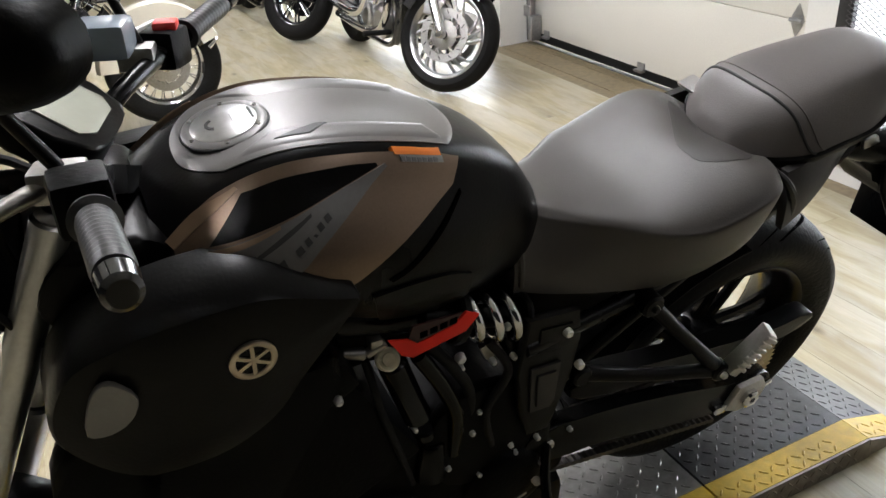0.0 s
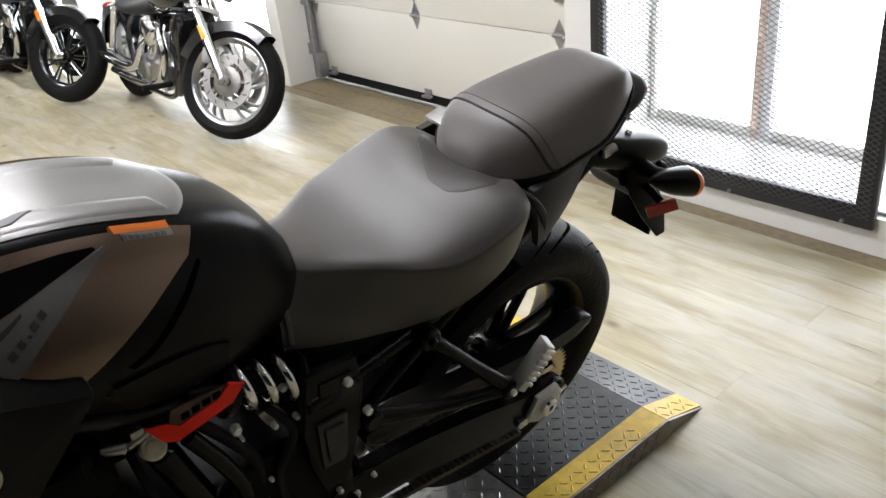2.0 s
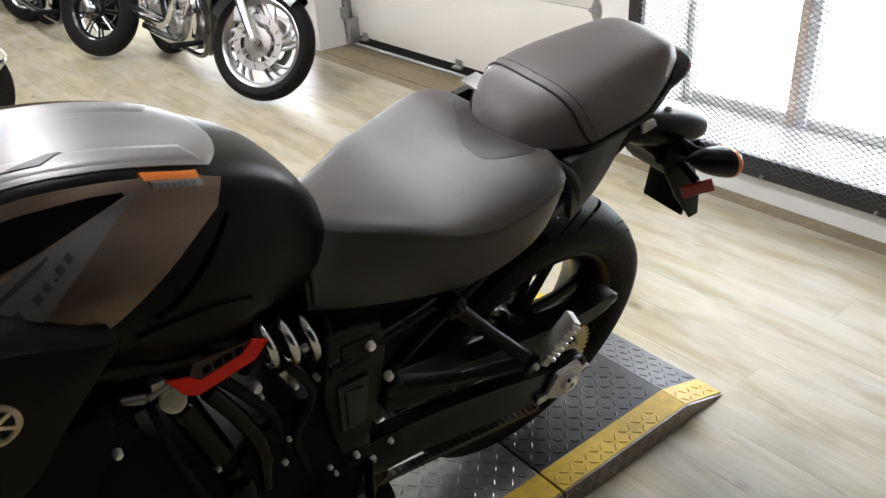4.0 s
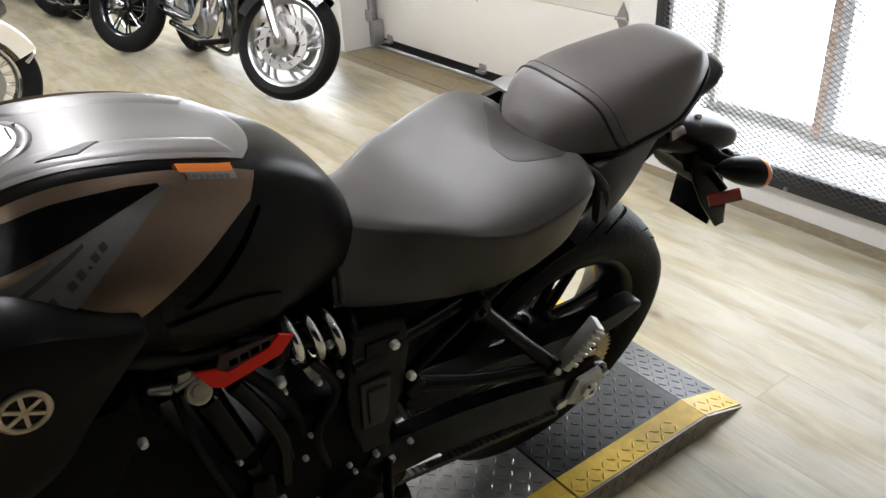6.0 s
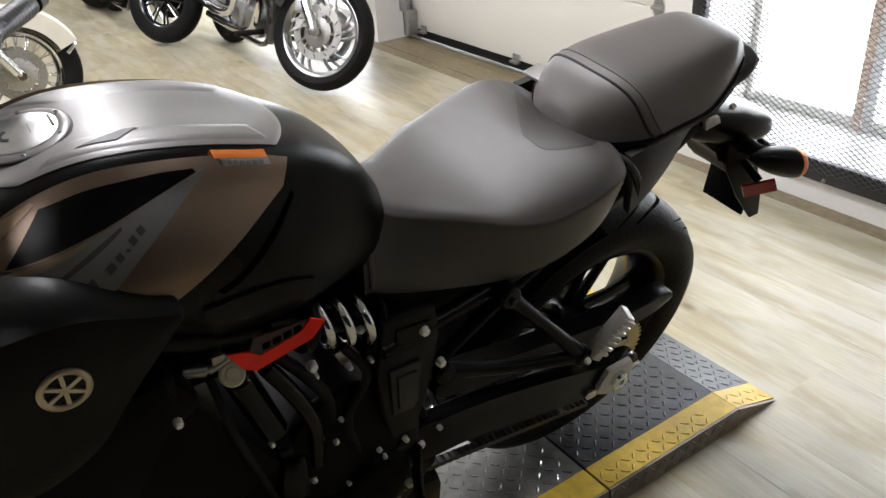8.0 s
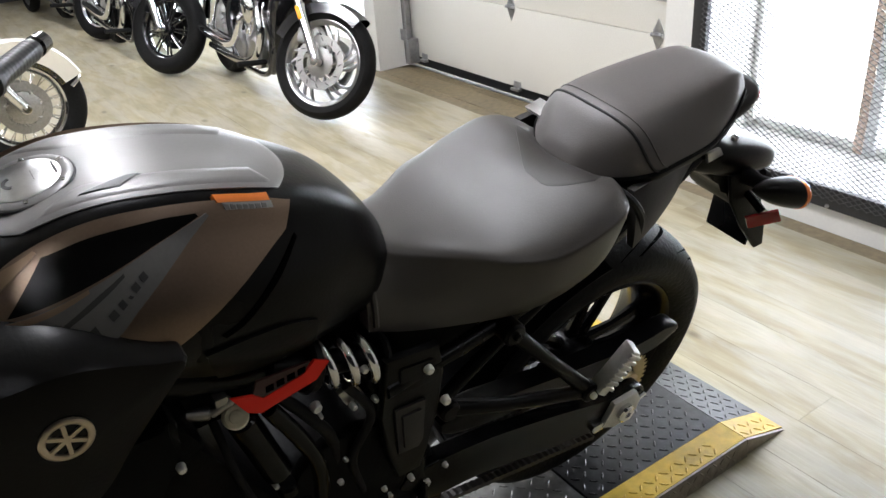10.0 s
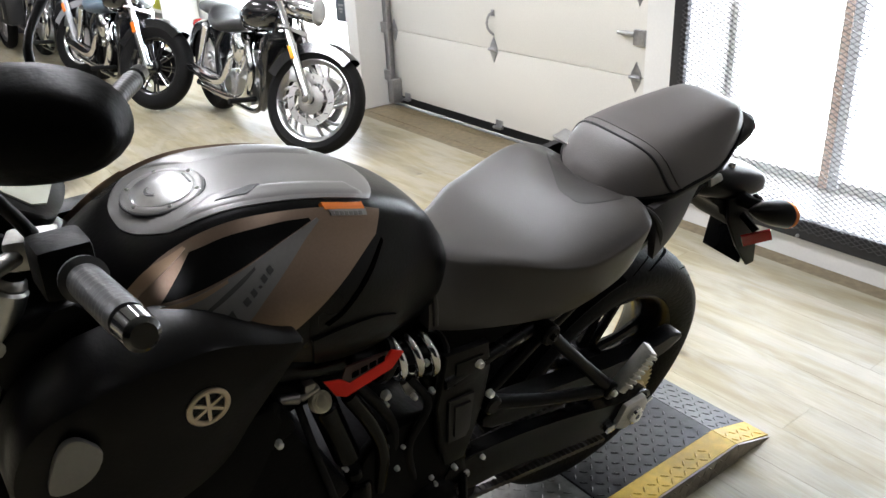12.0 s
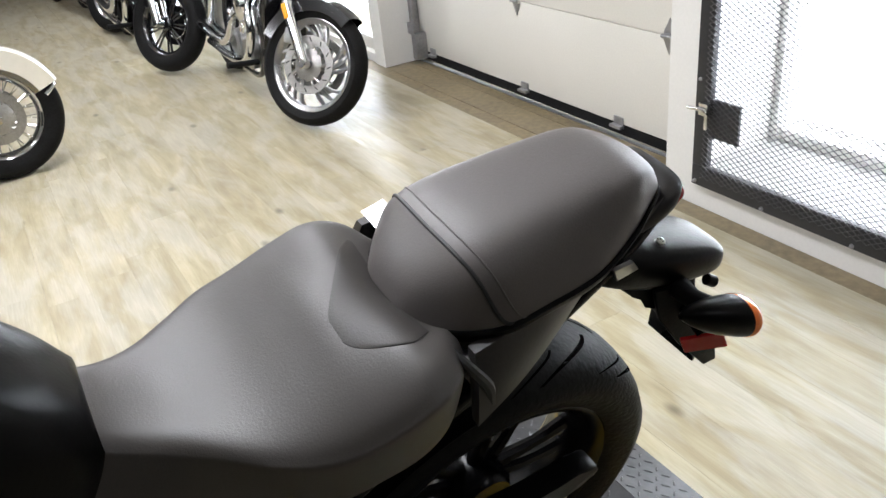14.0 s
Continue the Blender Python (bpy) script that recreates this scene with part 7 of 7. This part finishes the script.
# ---- shelf with packets by the far wall ----
sf = empty("display_shelf", pose(2.52, 7.75, 0), "white display shelf with packets and small parts", "shelf")
for name, a in (("side_panel", (-0.16, 0.16, -0.27, -0.25, 0, 1.5)), ("side_panel", (-0.16, 0.16, 0.25, 0.27, 0, 1.5)), ("back_panel", (0.16, 0.175, -0.27, 0.27, 0, 1.5))):
    bm = nbm()
    box(bm, *a, 0.002)
    part(name, bm, M_SHELF, sf)
for z in (0.08, 0.42, 0.78, 1.14, 1.48):
    bm = nbm()
    box(bm, -0.16, 0.16, -0.25, 0.25, z, z + 0.02, 0.002)
    part("shelf_board", bm, M_SHELF, sf)


def packet(name, m, w, d, h, mat, label):
    bm = nbm()
    box(bm, -d / 2, d / 2, -w / 2, w / 2, 0, h * 0.9, 0.012)
    box(bm, -d / 6, d / 6, -w / 2.2, w / 2.2, h * 0.88, h, 0.004)
    ob = part(name, bm, mat)
    ob.matrix_world = m
    return tagged(ob, label, "packet", "packets on the shelf")


packet("soft_packet", pose(2.46, 7.66, 0.44, 0, 0, 8), 0.2, 0.14, 0.2, M_YELLOW_BOX, "yellow-green soft packet on the white shelf")
packet("soft_packet", pose(2.47, 7.88, 0.44, 0, 0, -6), 0.16, 0.13, 0.16, M_YELLOW_BOX, "yellow-green soft packet on the white shelf")
packet("small_box", pose(2.45, 7.62, 0.645, 0, 0, 4), 0.1, 0.1, 0.08, M_RED_BOX, "small red box on top of a packet")
packet("small_box", pose(2.46, 7.6, 0.1, 0, 0, 10), 0.14, 0.13, 0.13, material("mustard_carton", (0.55, 0.4, 0.05), 0.6), "mustard yellow carton on the bottom shelf")
packet("dark_box", pose(2.46, 7.8, 0.1, 0, 0, -5), 0.16, 0.14, 0.2, M_BLACK_MATTE, "black box on the bottom shelf")
for y in (7.6, 7.72, 7.84):
    bm = nbm()
    pod(bm, [(-0.06, 0, 0.03, 0.02, 0.028), (-0.02, 0, 0.035, 0.025, 0.03), (0.03, 0, 0.05, 0.02, 0.04), (0.06, 0, 0.03, 0.012, 0.02)], 12, 2.2, 3)
    rod(bm, (0, 0, 0.05), (0, 0, 0.13), 0.008, n=8)
    ob = part("bike_model", bm, M_DULL_ALU)
    ob.matrix_world = pose(2.48, y, 0.8, 0, 0, 80)
    tagged(ob, "small metal ornament on the upper shelf", "ornament", "ornaments on the shelf")

# a sloping white stair side over the far end of the row
bm = nbm()
slab(bm, [(0.4, 2.18), (2.68, 0.815), (2.68, 0.65), (0.4, 2.0)], "y", 8.6, 8.66, 0.004)
tagged(part("stair_stringer", bm, M_SHELF, smooth=0), "sloping white painted stair side above the parked cruisers", "stairs", kind="structure")

# a dark counter at the far end
bm = nbm()
box(bm, 0.4, 2.6, 10.6, 11.2, 0, 1.0, 0.01)
box(bm, 0.35, 2.65, 10.55, 11.25, 1.0, 1.04, 0.006)
tagged(part("service_counter", bm, material("dark_counter", (0.08, 0.08, 0.085), 0.5, vary=0.2)), "dark service counter at the far end", "counter")

# ---- floor boards, threshold boards ----
BW, BL, GAP = 0.152, 1.22, 0.0004


def board_mesh(name, w, length, mat):
    me = bpy.data.meshes.new(name)
    a, b, c = w / 2 - GAP / 2, length / 2 - GAP / 2, 0.0002
    v = [(-a, -b, -0.006), (a, -b, -0.006), (a, b, -0.006), (-a, b, -0.006), (-a, -b, -c), (a, -b, -c), (a, b, -c), (-a, b, -c), (-a + c, -b + c, 0), (a - c, -b + c, 0), (a - c, b - c, 0), (-a + c, b - c, 0)]
    f = [(0, 1, 5, 4), (1, 2, 6, 5), (2, 3, 7, 6), (3, 0, 4, 7), (4, 5, 9, 8), (5, 6, 10, 9), (6, 7, 11, 10), (7, 4, 8, 11), (8, 9, 10, 11)]
    me.from_pydata(v, [], f)
    me.materials.append(mat)
    return me


shared = board_mesh("plank", BW, BL, M_OAK)
rest_v, rest_f = [], []
X_EDGE = 2.62
col = 0
x = X_EDGE - BW / 2
rng = random.Random(4)
while x > -7.0:
    y = -3.4 + rng.uniform(-1.1, 0.0)
    while y < 13.0:
        cy = y + BL / 2
        if -1.75 < x and -0.4 < cy < 8.3:
            ob = new("plank", shared)
            ob.location = (x, cy, 0)
            ob.parent = floor
        else:
            k = len(rest_v)
            rest_v += [(v.co.x + x, v.co.y + cy, v.co.z) for v in shared.vertices]
            rest_f += [tuple(i + k for i in q.vertices) for q in shared.polygons]
        y += BL
    x -= BW
me = bpy.data.meshes.new("plank_rest")
me.from_pydata(rest_v, [], rest_f)
me.materials.append(M_OAK)
rest = new("plank_rest", me)
rest.parent = floor
rest["kind"] = "stuff"
y = -2.8
short = board_mesh("wall_plank", 2.698 - X_EDGE, BL, M_DARK_BOARD)
wide = board_mesh("door_plank", 0.163, BL * 0.97, M_DARK_BOARD)
while y < 13.0:
    ob = new("plank", short)
    ob.location = (X_EDGE + (2.698 - X_EDGE) / 2, y, 0.0)
    ob.parent = floor
    y += BL
for xx in (2.78, 2.944):
    for yy in (2.8, 3.98):
        ob = new("plank", wide)
        ob.location = (xx, yy + (0.02 if xx > 2.8 else 0.0), 0.002)
        ob.parent = floor
